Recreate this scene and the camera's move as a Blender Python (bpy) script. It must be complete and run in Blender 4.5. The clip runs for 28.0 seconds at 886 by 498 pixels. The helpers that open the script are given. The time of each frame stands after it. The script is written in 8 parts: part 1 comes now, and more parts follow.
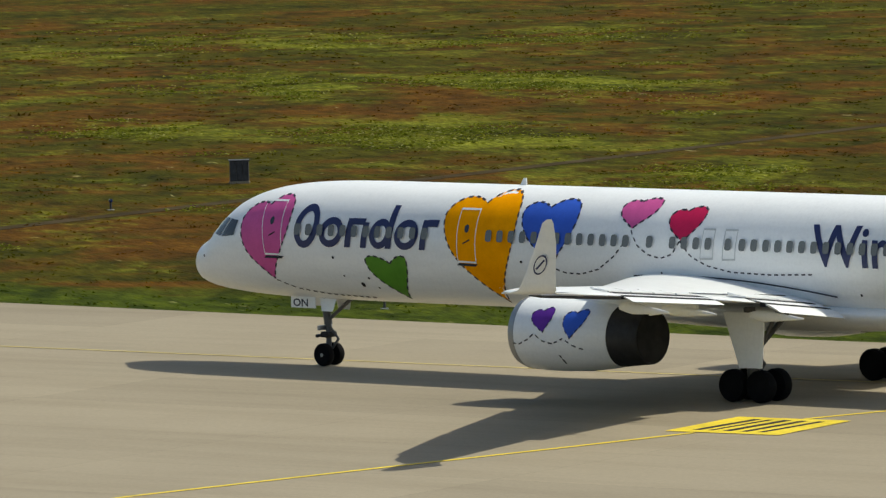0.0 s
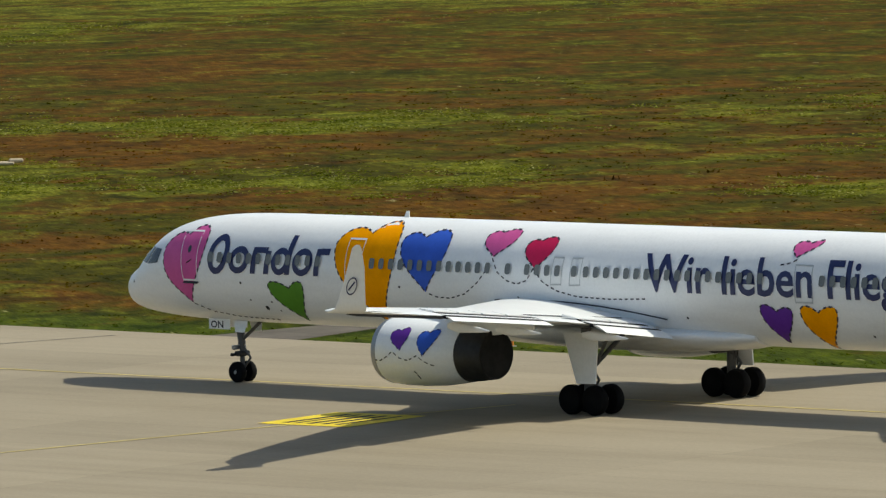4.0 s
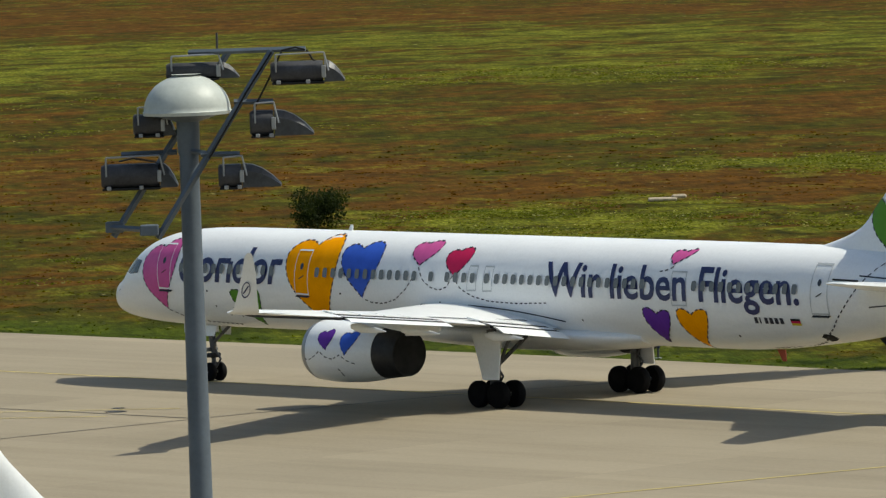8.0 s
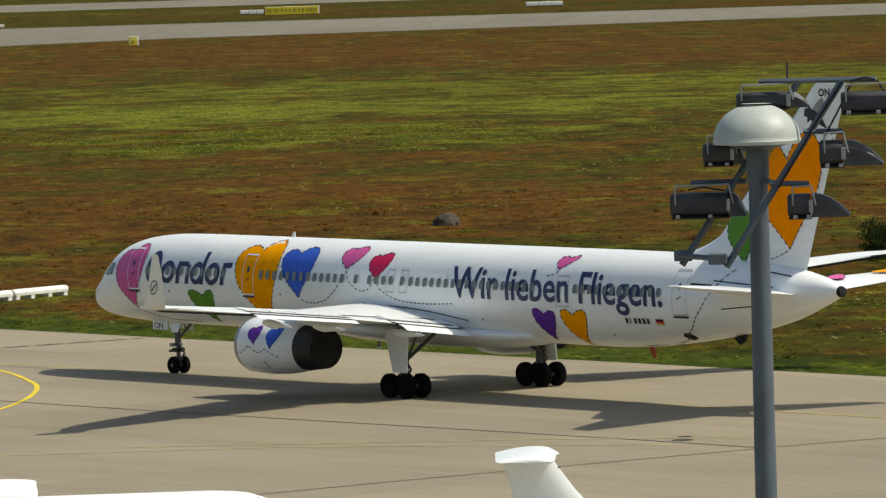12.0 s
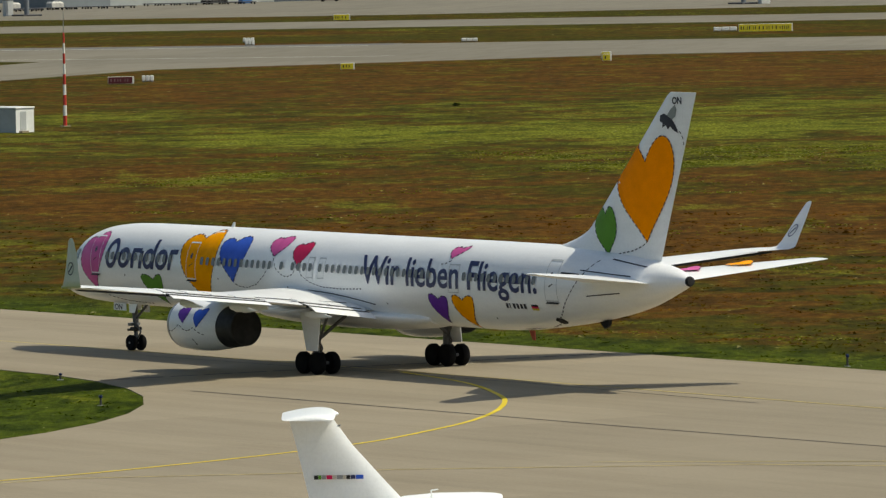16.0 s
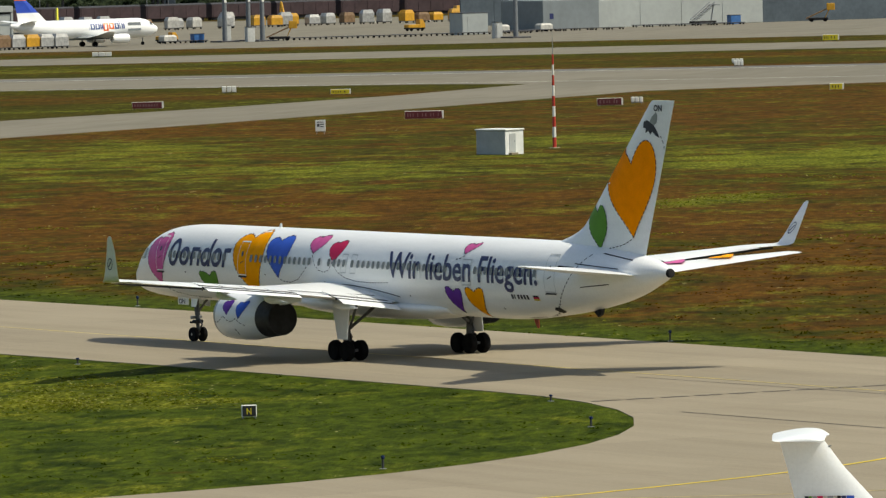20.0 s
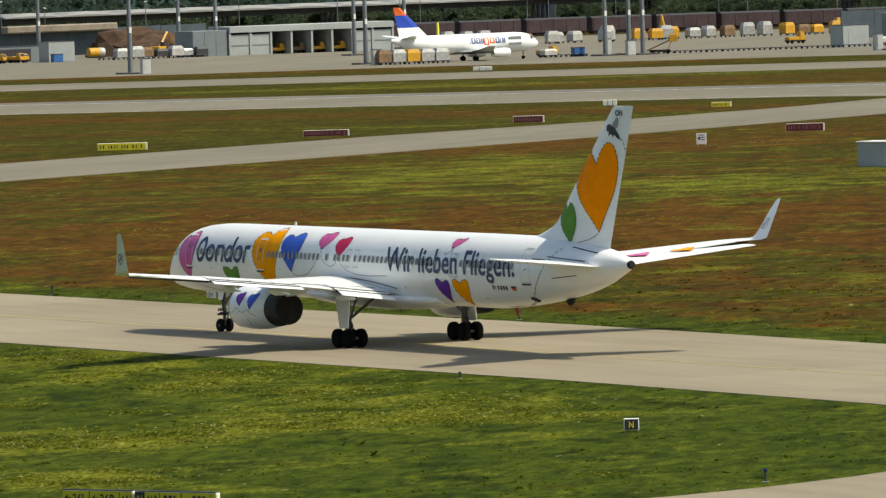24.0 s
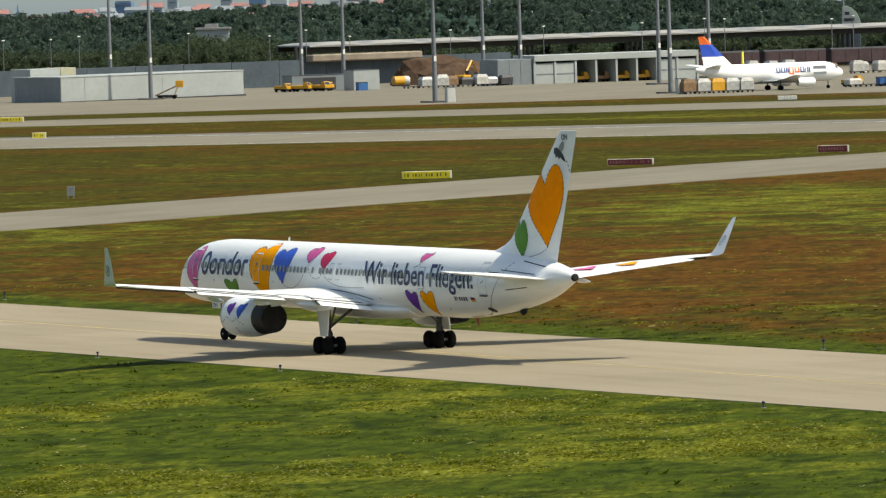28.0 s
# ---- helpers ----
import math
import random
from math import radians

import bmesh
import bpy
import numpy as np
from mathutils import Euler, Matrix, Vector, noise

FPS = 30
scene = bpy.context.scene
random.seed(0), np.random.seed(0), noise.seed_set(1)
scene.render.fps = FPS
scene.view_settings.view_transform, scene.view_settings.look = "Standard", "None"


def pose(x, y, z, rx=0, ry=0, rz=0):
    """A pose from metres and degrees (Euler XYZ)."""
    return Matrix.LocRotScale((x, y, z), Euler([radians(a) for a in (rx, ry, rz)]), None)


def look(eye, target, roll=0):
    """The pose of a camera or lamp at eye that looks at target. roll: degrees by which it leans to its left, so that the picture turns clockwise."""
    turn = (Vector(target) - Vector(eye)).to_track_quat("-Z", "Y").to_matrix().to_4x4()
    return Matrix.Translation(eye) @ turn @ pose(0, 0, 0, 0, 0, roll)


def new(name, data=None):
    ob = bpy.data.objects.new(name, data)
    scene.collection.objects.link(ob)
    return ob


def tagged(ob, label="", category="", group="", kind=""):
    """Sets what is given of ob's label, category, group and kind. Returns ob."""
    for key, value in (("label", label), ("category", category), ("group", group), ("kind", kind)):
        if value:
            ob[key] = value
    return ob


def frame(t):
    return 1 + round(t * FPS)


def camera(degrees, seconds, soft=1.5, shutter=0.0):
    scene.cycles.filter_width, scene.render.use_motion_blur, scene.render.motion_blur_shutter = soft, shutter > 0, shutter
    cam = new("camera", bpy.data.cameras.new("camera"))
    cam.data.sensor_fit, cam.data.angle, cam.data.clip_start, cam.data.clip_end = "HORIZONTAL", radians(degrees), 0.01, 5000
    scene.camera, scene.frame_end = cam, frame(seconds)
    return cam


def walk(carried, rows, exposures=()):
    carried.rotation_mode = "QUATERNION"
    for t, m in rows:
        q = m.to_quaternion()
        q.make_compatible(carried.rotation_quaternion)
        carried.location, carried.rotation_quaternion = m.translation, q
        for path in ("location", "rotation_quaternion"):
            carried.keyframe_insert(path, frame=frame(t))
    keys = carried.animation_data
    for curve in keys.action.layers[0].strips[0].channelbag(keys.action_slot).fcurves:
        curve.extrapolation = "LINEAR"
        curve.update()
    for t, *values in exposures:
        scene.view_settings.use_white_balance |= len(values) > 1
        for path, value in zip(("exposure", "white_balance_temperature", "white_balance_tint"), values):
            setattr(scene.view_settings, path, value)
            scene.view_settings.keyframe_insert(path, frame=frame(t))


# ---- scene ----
EYE_Z = 25.06
cam = camera(6.573, 28.0, soft=1.3)

# seconds, pan to the left of +y, tilt down, lean (degrees)
VIEW = [
    (0, 36.090, 4.462, -1.58), (0.5, 36.800, 4.382, -1.54), (1, 37.473, 4.315, -1.50), (1.5, 38.113, 4.254, -1.47),
    (2, 38.730, 4.183, -1.48), (2.5, 39.329, 4.109, -1.50), (3, 39.923, 4.042, -1.53), (3.5, 40.560, 3.966, -1.54),
    (5.5, 43.084, 3.722, -1.88), (6, 43.721, 3.669, -1.93), (6.5, 44.346, 3.620, -1.93), (7, 44.948, 3.572, -1.94),
    (7.5, 45.536, 3.525, -1.96), (8, 46.120, 3.479, -1.98), (8.5, 46.688, 3.423, -1.95), (9, 47.255, 3.374, -1.92),
    (9.5, 47.820, 3.324, -1.89), (10, 48.366, 3.277, -1.86), (10.5, 48.893, 3.236, -1.85),
    (11, 49.395, 3.201, -1.82), (11.5, 49.876, 3.164, -1.70), (12, 50.337, 3.132, -1.62),
    (12.5, 50.787, 3.109, -1.54), (14.5, 52.472, 3.046, -1.00), (15, 52.902, 3.011, -0.99),
    (15.5, 53.355, 2.976, -0.99), (16, 53.826, 2.934, -0.94), (16.5, 54.306, 2.904, -0.91),
    (17, 54.775, 2.874, -0.89), (17.5, 55.247, 2.853, -0.76), (18, 55.715, 2.831, -0.74),
    (18.5, 56.169, 2.809, -0.83), (19, 56.607, 2.782, -0.96), (19.5, 57.041, 2.746, -1.13),
    (20, 57.462, 2.706, -1.34), (20.5, 57.859, 2.666, -1.38), (21, 58.235, 2.631, -1.43),
    (21.5, 58.601, 2.601, -1.46), (23.5, 59.973, 2.543, -1.71), (24, 60.294, 2.531, -1.74),
    (24.5, 60.605, 2.514, -1.72), (25, 60.904, 2.491, -1.69), (25.5, 61.188, 2.467, -1.65),
    (26, 61.466, 2.433, -1.65), (26.5, 61.755, 2.393, -1.66), (27, 62.041, 2.347, -1.66),
    (27.5, 62.307, 2.299, -1.66), (28, 62.546, 2.251, -1.64),
]
# seconds, place of the nose gear on the taxiway, heading of the airliner (degrees)
ROLL_OUT = [
    (0, -162.18, 215.54, -3.802), (1, -171.61, 216.02, -3.536), (2, -181.14, 216.48, -3.327),
    (3, -190.81, 216.89, -2.956), (3.5, -195.68, 217.09, -2.816), (5.5, -215.63, 217.78, -2.242),
    (6, -220.73, 217.92, -2.093), (7, -230.97, 218.19, -1.868), (8, -241.34, 218.43, -1.662),
    (9, -251.79, 218.61, -1.394), (10, -262.37, 218.77, -1.145), (11, -272.94, 218.89, -1.121),
    (12, -283.57, 218.97, -0.945), (12.5, -288.92, 219.00, -0.843), (14.5, -310.11, 219.03, -0.897),
    (15, -315.40, 219.02, -0.816), (16, -326.09, 218.97, -0.508), (17, -336.70, 218.91, -0.285),
    (18, -347.30, 218.82, 0.158), (19, -357.73, 218.70, 0.310), (20, -368.07, 218.57, 0.281),
    (21, -378.29, 218.42, 0.418), (21.5, -383.36, 218.34, 0.476), (23.5, -403.68, 217.98, 1.002),
    (24, -408.62, 217.89, 0.764), (25, -418.47, 217.69, 0.344), (26, -428.26, 217.49, 0.038),
    (27, -438.23, 217.28, 0.195), (28, -448.16, 217.06, 0.532),
]


def view(pan, tilt, lean):
    return pose(0, 0, EYE_Z, 90 - tilt, 0, pan) @ pose(0, 0, 0, 0, 0, lean)


walk(cam, [(t, view(a, b, c)) for t, a, b, c in VIEW], [(0, 0.11, 6750, 3), (8, 0.12, 6750, 3), (11, 0.13, 6900, 4), (14.5, -0.12, 7000, 4), (17, -0.01, 7000, 4), (21, 0.17, 7050, 4), (25, 0.36, 7100, 4), (28, 0.46, 7100, 4)])

# ---- daylight ----
world = bpy.data.worlds.new("sky")
scene.world = world
world.use_nodes = True
wn = world.node_tree.nodes
sky = wn.new("ShaderNodeTexSky")
sky.sky_type = "NISHITA"
sky.sun_disc = False
sky.sun_elevation = radians(55)
sky.sun_rotation = radians(45)
sky.dust_density = 2.0
wn["Background"].inputs["Strength"].default_value = 0.115
world.node_tree.links.new(sky.outputs["Color"], wn["Background"].inputs["Color"])

sun_data = bpy.data.lights.new("sun", "SUN")
sun_data.energy = 4.0
sun_data.angle = radians(0.6)
sun_data.color = (1.0, 0.95, 0.86)
sun = new("sun", sun_data)
sun.matrix_world = look((300, 300, 600), (0, 0, 0))


# ---- materials ----
def nodes_of(name):
    m = bpy.data.materials.new(name)
    m.use_nodes = True
    t = m.node_tree
    return m, t.nodes, t.links, t.nodes["Principled BSDF"]


def ramp(nodes, links, fac, stops):
    r = nodes.new("ShaderNodeValToRGB")
    e = r.color_ramp.elements
    while len(e) < len(stops):
        e.new(0.5)
    for k, (p, c) in enumerate(stops):
        e[k].position = p
        e[k].color = (*c, 1)
    links.new(fac, r.inputs["Fac"])
    return r.outputs["Color"]


def noise_of(nodes, links, vec, scale, detail=4.0, rough=0.55, warp=0.0):
    n = nodes.new("ShaderNodeTexNoise")
    n.inputs["Scale"].default_value = scale
    n.inputs["Detail"].default_value = detail
    n.inputs["Roughness"].default_value = rough
    n.inputs["Distortion"].default_value = warp
    links.new(vec, n.inputs["Vector"])
    return n.outputs["Fac"]


def mixed(nodes, links, a, b, fac, mode="MIX"):
    m = nodes.new("ShaderNodeMix")
    m.data_type = "RGBA"
    m.blend_type = mode
    for sock, v in ((m.inputs[6], a), (m.inputs[7], b)):
        if isinstance(v, tuple):
            sock.default_value = (*v, 1)
        else:
            links.new(v, sock)
    if isinstance(fac, float):
        m.inputs[0].default_value = fac
    else:
        links.new(fac, m.inputs[0])
    return m.outputs[2]


def bumped(nodes, links, bsdf, height, strength, distance):
    b = nodes.new("ShaderNodeBump")
    b.inputs["Strength"].default_value = strength
    b.inputs["Distance"].default_value = distance
    links.new(height, b.inputs["Height"])
    links.new(b.outputs["Normal"], bsdf.inputs["Normal"])


def paint(name, colour, rough=0.4, metal=0.0, vary=0.12, scale=1.5, fine=14.0, bump=0.0, coat=0.0, piece=0.0, spec=0.5):
    """A coated or plain surface with stains at two scales; piece: how far each object differs."""
    m, n, l, b = nodes_of(name)
    vec = n.new("ShaderNodeTexCoord").outputs["Object"]
    low = tuple(c * (1 - vary) for c in colour)
    high = tuple(min(1.0, c * (1 + vary * 0.6)) for c in colour)
    big = noise_of(n, l, vec, scale, 4, 0.6)
    small = noise_of(n, l, vec, fine, 3, 0.6)
    c1 = ramp(n, l, big, [(0.3, low), (0.7, high)])
    c2 = ramp(n, l, small, [(0.25, tuple(1 - vary * 0.7 for _ in range(3))), (0.6, (1.0, 1.0, 1.0))])
    col = mixed(n, l, c1, c2, 1.0, "MULTIPLY")
    if piece:
        info = n.new("ShaderNodeObjectInfo").outputs["Random"]
        c3 = ramp(n, l, info, [(0.0, (1 - piece,) * 3), (1.0, (1.0,) * 3)])
        col = mixed(n, l, col, c3, 1.0, "MULTIPLY")
    l.new(col, b.inputs["Base Color"])
    rr = ramp(n, l, big, [(0.3, (min(1, rough * 1.25),) * 3), (0.7, (rough * 0.85,) * 3)])
    l.new(rr, b.inputs["Roughness"])
    b.inputs["Metallic"].default_value = metal
    b.inputs["Specular IOR Level"].default_value = spec
    b.inputs["Coat Weight"].default_value = coat
    if bump:
        bumped(n, l, b, small, bump, 0.01)
    return m


def airframe(name, colour, streak):
    """White aircraft paint: faint vertical panel seams, grey streaks below and towards the tail."""
    m, n, l, b = nodes_of(name)
    vec = n.new("ShaderNodeTexCoord").outputs["Object"]
    mp = n.new("ShaderNodeMapping")
    mp.inputs["Scale"].default_value = (0.25, 1.0, 1.6)
    l.new(vec, mp.inputs["Vector"])
    cloud = noise_of(n, l, mp.outputs["Vector"], 1.1, 5, 0.6)
    fine = noise_of(n, l, vec, 9.0, 3, 0.6)
    c = ramp(n, l, cloud, [(0.25, tuple(v * (1 - streak) for v in colour)), (0.6, colour)])
    c2 = ramp(n, l, fine, [(0.3, (0.95, 0.95, 0.95)), (0.6, (1.0, 1.0, 1.0))])
    wave = n.new("ShaderNodeTexWave")
    wave.wave_type, wave.bands_direction = "BANDS", "X"
    wave.inputs["Scale"].default_value = 0.62
    l.new(vec, wave.inputs["Vector"])
    seam = ramp(n, l, wave.outputs["Fac"], [(0.0, (0.965, 0.967, 0.97)), (0.0025, (1.0, 1.0, 1.0))])
    c = mixed(n, l, c, c2, 1.0, "MULTIPLY")
    c = mixed(n, l, c, seam, 1.0, "MULTIPLY")
    l.new(c, b.inputs["Base Color"])
    b.inputs["Roughness"].default_value = 0.32
    b.inputs["Coat Weight"].default_value = 0.25
    b.inputs["Coat Roughness"].default_value = 0.15
    return m


def meadow(name, island=False, mown=0.0, yellow=0.0, fields=False):
    """Dry summer meadow: green, rusty sorrel and yellow flower drifts; island: every blade differs; mown: greener; yellow: how far flowers hold back; fields: drifts follow the mesh's own plan of them."""
    m, n, l, b = nodes_of(name)
    geo = n.new("ShaderNodeNewGeometry")
    turn = n.new("ShaderNodeMapping")
    turn.inputs["Rotation"].default_value = (0, 0, radians(-52))
    l.new(geo.outputs["Position"], turn.inputs["Vector"])

    def lay(scale, along, detail, rough, warp, shift):
        mp = n.new("ShaderNodeMapping")
        mp.inputs["Scale"].default_value = (1.0, along, 1.0)
        mp.inputs["Location"].default_value = (shift, shift * 0.37, 0)
        l.new(turn.outputs["Vector"], mp.inputs["Vector"])
        return noise_of(n, l, mp.outputs["Vector"], scale, detail, rough, warp)

    def summed(terms):
        """A weighted sum of values."""
        total = None
        for v, k in terms:
            q = n.new("ShaderNodeMath")
            q.operation = "MULTIPLY_ADD"
            l.new(v, q.inputs[0])
            q.inputs[1].default_value = k
            if total is None:
                q.inputs[2].default_value = 0.0
            else:
                l.new(total, q.inputs[2])
            total = q.outputs[0]
        return total

    def plan(word):
        q = n.new("ShaderNodeAttribute")
        q.attribute_name = word
        return q.outputs["Fac"]
    drift = lay(0.10, 1.0, 3, 0.6, 0.8, 77)
    patch = lay(0.42, 0.55, 4, 0.65, 0.8, 13)
    clump = lay(1.1, 0.33, 3, 0.65, 0.4, 5)
    fine = lay(3.6, 0.20, 3, 0.65, 0.2, 3)
    drift2 = lay(0.13, 0.8, 3, 0.6, 0.8, 211)
    lump = lay(0.14, 0.75, 5, 0.62, 0.7, 307)
    green = ramp(n, l, clump, [(0.30, (0.023, 0.022, 0.0016)), (0.5, (0.042, 0.039, 0.0028)), (0.70, (0.067, 0.061, 0.0046))])
    mown_green = ramp(n, l, clump, [(0.30, (0.020, 0.031, 0.0022)), (0.5, (0.038, 0.055, 0.004)), (0.70, (0.066, 0.085, 0.007))])
    rust = ramp(n, l, clump, [(0.30, (0.046, 0.0195, 0.0022)), (0.5, (0.074, 0.0335, 0.0038)), (0.72, (0.108, 0.056, 0.0075))])
    flower = ramp(n, l, fine, [(0.34, (0.062, 0.070, 0.005)), (0.52, (0.110, 0.118, 0.009)), (0.70, (0.20, 0.205, 0.034))])
    if fields:
        short = plan("mown")
        green = mixed(n, l, green, mown_green, short)
        where = summed([(drift, 1.0), (patch, 0.45), (plan("rust"), 0.5), (short, -0.12)])
        rusty = ramp(n, l, where, [(0.83, (0.0,) * 3), (1.05, (1.0,) * 3)])
        bloom = summed([(lump, 1.15), (patch, -0.25), (clump, 0.25), (plan("bloom"), 0.36)])
        ff = ramp(n, l, bloom, [(0.69, (0.0,) * 3), (0.80, (0.5,) * 3), (0.94, (1.0,) * 3)])
    else:
        if mown > 0.09:
            green = mown_green
        zones = lay(0.009, 2.0, 2, 0.5, 0.6, 31)
        where = mixed(n, l, mixed(n, l, zones, drift, 0.30), patch, 0.22)
        rusty = ramp(n, l, where, [(0.440 + mown, (0.0,) * 3), (0.545 + mown, (1.0,) * 3)])
        zone2 = lay(0.011, 1.8, 2, 0.5, 0.6, 410)
        bloom = mixed(n, l, mixed(n, l, zone2, drift2, 0.34), mixed(n, l, clump, patch, 0.5), 0.36)
        ff = ramp(n, l, bloom, [(0.500 + yellow, (0.0,) * 3), (0.565 + yellow, (0.9,) * 3)])
    c = mixed(n, l, green, rust, rusty)
    c = mixed(n, l, c, flower, ff)
    dark = lay(0.26, 0.6, 4, 0.64, 0.8, 95)
    c = mixed(n, l, c, ramp(n, l, dark, [(0.34, (0.46, 0.52, 0.42)), (0.50, (1.0,) * 3), (0.68, (1.16, 1.12, 1.0))]), 1.0, "MULTIPLY")
    straw = lay(1.7, 0.22, 2, 0.6, 0.5, 55)
    bits = mixed(n, l, straw, drift2, 0.3)
    c = mixed(n, l, c, (0.34, 0.31, 0.15), ramp(n, l, bits, [(0.655 + mown * 0.1, (0.0,) * 3), (0.70 + mown * 0.1, (0.5,) * 3)]))
    shade = ramp(n, l, fine, [(0.3, (0.82,) * 3), (0.62, (1.08,) * 3)])
    c = mixed(n, l, c, shade, 1.0, "MULTIPLY")
    if island:
        tone = ramp(n, l, geo.outputs["Random Per Island"], [(0.0, (1.0, 1.02, 0.95)), (0.6, (1.3, 1.3, 1.15)), (1.0, (1.7, 1.65, 1.4))])
        c = mixed(n, l, c, tone, 1.0, "MULTIPLY")
    l.new(c, b.inputs["Base Color"])
    b.inputs["Roughness"].default_value = 0.9
    b.inputs["Specular IOR Level"].default_value = 0.03
    if island:
        thin_leaf(n, l, b, c)
    else:
        bumped(n, l, b, fine, 0.6, 0.2)
    return m


def thin_leaf(n, l, b, colour):
    """Lets light through a blade or leaf."""
    tr = n.new("ShaderNodeBsdfTranslucent")
    l.new(colour, tr.inputs["Color"])
    mix = n.new("ShaderNodeMixShader")
    mix.inputs["Fac"].default_value = 0.5
    l.new(b.outputs["BSDF"], mix.inputs[1])
    l.new(tr.outputs["BSDF"], mix.inputs[2])
    l.new(mix.outputs["Shader"], n["Material Output"].inputs["Surface"])


def concrete(name, colour, bay=(7.5, 7.5), turn=0.0, dark=0.12):
    """Broom-finished paving: bays of slightly different tone, stains, tyre grime."""
    m, n, l, b = nodes_of(name)
    pos = n.new("ShaderNodeNewGeometry").outputs["Position"]
    mp = n.new("ShaderNodeMapping")
    mp.inputs["Rotation"].default_value = (0, 0, radians(turn))
    l.new(pos, mp.inputs["Vector"])
    br = n.new("ShaderNodeTexBrick")
    br.offset = 0.0
    br.inputs["Scale"].default_value = 1.0
    br.inputs["Brick Width"].default_value = bay[0]
    br.inputs["Row Height"].default_value = bay[1]
    br.inputs["Mortar Size"].default_value = 0.015
    br.inputs["Color1"].default_value = (1, 1, 1, 1)
    br.inputs["Color2"].default_value = (1 - dark,) * 3 + (1,)
    br.inputs["Mortar"].default_value = (0.72, 0.71, 0.68, 1)
    l.new(mp.outputs["Vector"], br.inputs["Vector"])
    mp2 = n.new("ShaderNodeMapping")
    mp2.inputs["Scale"].default_value = (0.12, 1.0, 1.0)
    l.new(mp.outputs["Vector"], mp2.inputs["Vector"])
    streak = noise_of(n, l, mp2.outputs["Vector"], 0.35, 5, 0.65)
    stain = noise_of(n, l, pos, 0.06, 5, 0.6, 0.3)
    fine = noise_of(n, l, pos, 6.0, 4, 0.7)
    c = ramp(n, l, stain, [(0.3, tuple(v * 0.92 for v in colour)), (0.7, tuple(v * 1.04 for v in colour))])
    c = mixed(n, l, c, br.outputs["Color"], 1.0, "MULTIPLY")
    c = mixed(n, l, c, ramp(n, l, streak, [(0.28, (0.84, 0.83, 0.81)), (0.55, (1.0,) * 3)]), 1.0, "MULTIPLY")
    c = mixed(n, l, c, ramp(n, l, fine, [(0.3, (0.9,) * 3), (0.7, (1.05,) * 3)]), 1.0, "MULTIPLY")
    l.new(c, b.inputs["Base Color"])
    b.inputs["Roughness"].default_value = 0.85
    b.inputs["Specular IOR Level"].default_value = 0.15
    bumped(n, l, b, fine, 0.25, 0.01)
    return m


WHITE = airframe("white_aircraft_paint", (0.86, 0.87, 0.87), 0.08)
WING = airframe("light_grey_wing_paint", (0.84, 0.85, 0.84), 0.08)
NAVY = paint("navy_lettering", (0.012, 0.02, 0.10), 0.4)
STITCH = paint("dark_stitch_paint", (0.02, 0.02, 0.035), 0.5)
PINK = paint("pink_film", (0.62, 0.10, 0.32), 0.42, vary=0.1, spec=0.15)
RED = paint("crimson_film", (0.60, 0.015, 0.09), 0.42, vary=0.1, spec=0.15)
ORANGE = paint("orange_film", (0.98, 0.36, 0.0), 0.5, vary=0.1, spec=0.04)
# same orange film for the fin, with its shaded side put into the colour
SHADEORANGE = paint("shaded_orange_film", (0.98, 0.275, 0.0), 0.5, vary=0.1, spec=0.04)
BLUE = paint("blue_film", (0.04, 0.12, 0.60), 0.42, vary=0.1, spec=0.15)
GREEN = paint("green_film", (0.10, 0.27, 0.025), 0.42, vary=0.1, spec=0.15)
PURPLE = paint("purple_film", (0.13, 0.03, 0.33), 0.42, vary=0.1, spec=0.15)
GLASS = paint("dark_window_glass", (0.035, 0.04, 0.05), 0.12, vary=0.2)
PANE = paint("cabin_window_pane", (0.15, 0.158, 0.155), 0.25, vary=0.2)
TYRE = paint("black_tyre_rubber", (0.005, 0.005, 0.0055), 0.9, vary=0.3, spec=0.12)
STEEL = paint("grey_steel", (0.32, 0.33, 0.34), 0.4, 0.7)
DARKSTEEL = paint("dark_burnt_metal", (0.030, 0.029, 0.029), 0.55, 0.4, vary=0.3)
BLACK = paint("flat_black", (0.008, 0.008, 0.008), 0.8)
GREYGEAR = paint("grey_gear_enamel", (0.085, 0.085, 0.085), 0.5)
CONCRETE = concrete("taxiway_concrete", (0.290, 0.247, 0.177), (15.0, 7.5), dark=0.13)
FARCON = concrete("far_runway_concrete", (0.196, 0.178, 0.137), (60, 12), 45)
MEADOW = meadow("meadow_soil_and_grass", fields=True)
BLADES = meadow("meadow_blades", True, fields=True)
FIELD = meadow("runway_strip_grass", mown=0.052, yellow=0.055)
YELLOW = paint("yellow_line_paint", (0.70, 0.53, 0.02), 0.7, vary=0.25, scale=0.4, fine=4)
FADED = paint("faded_yellow_paint", (0.47, 0.38, 0.13), 0.8, vary=0.25, scale=0.4, fine=4)
TAR = paint("tar_joint_filler", (0.055, 0.048, 0.04), 0.8, vary=0.3)
MASTGREY = paint("blue_grey_mast_paint", (0.085, 0.108, 0.135), 0.5, vary=0.18, scale=1.2)
FLOODGREY = paint("weathered_floodlight_shell", (0.05, 0.05, 0.055), 0.55, 0.3, vary=0.35, scale=3, fine=25)
DOMEGREY = paint("pale_grey_dome_plastic", (0.42, 0.45, 0.42), 0.45, vary=0.12, scale=2)


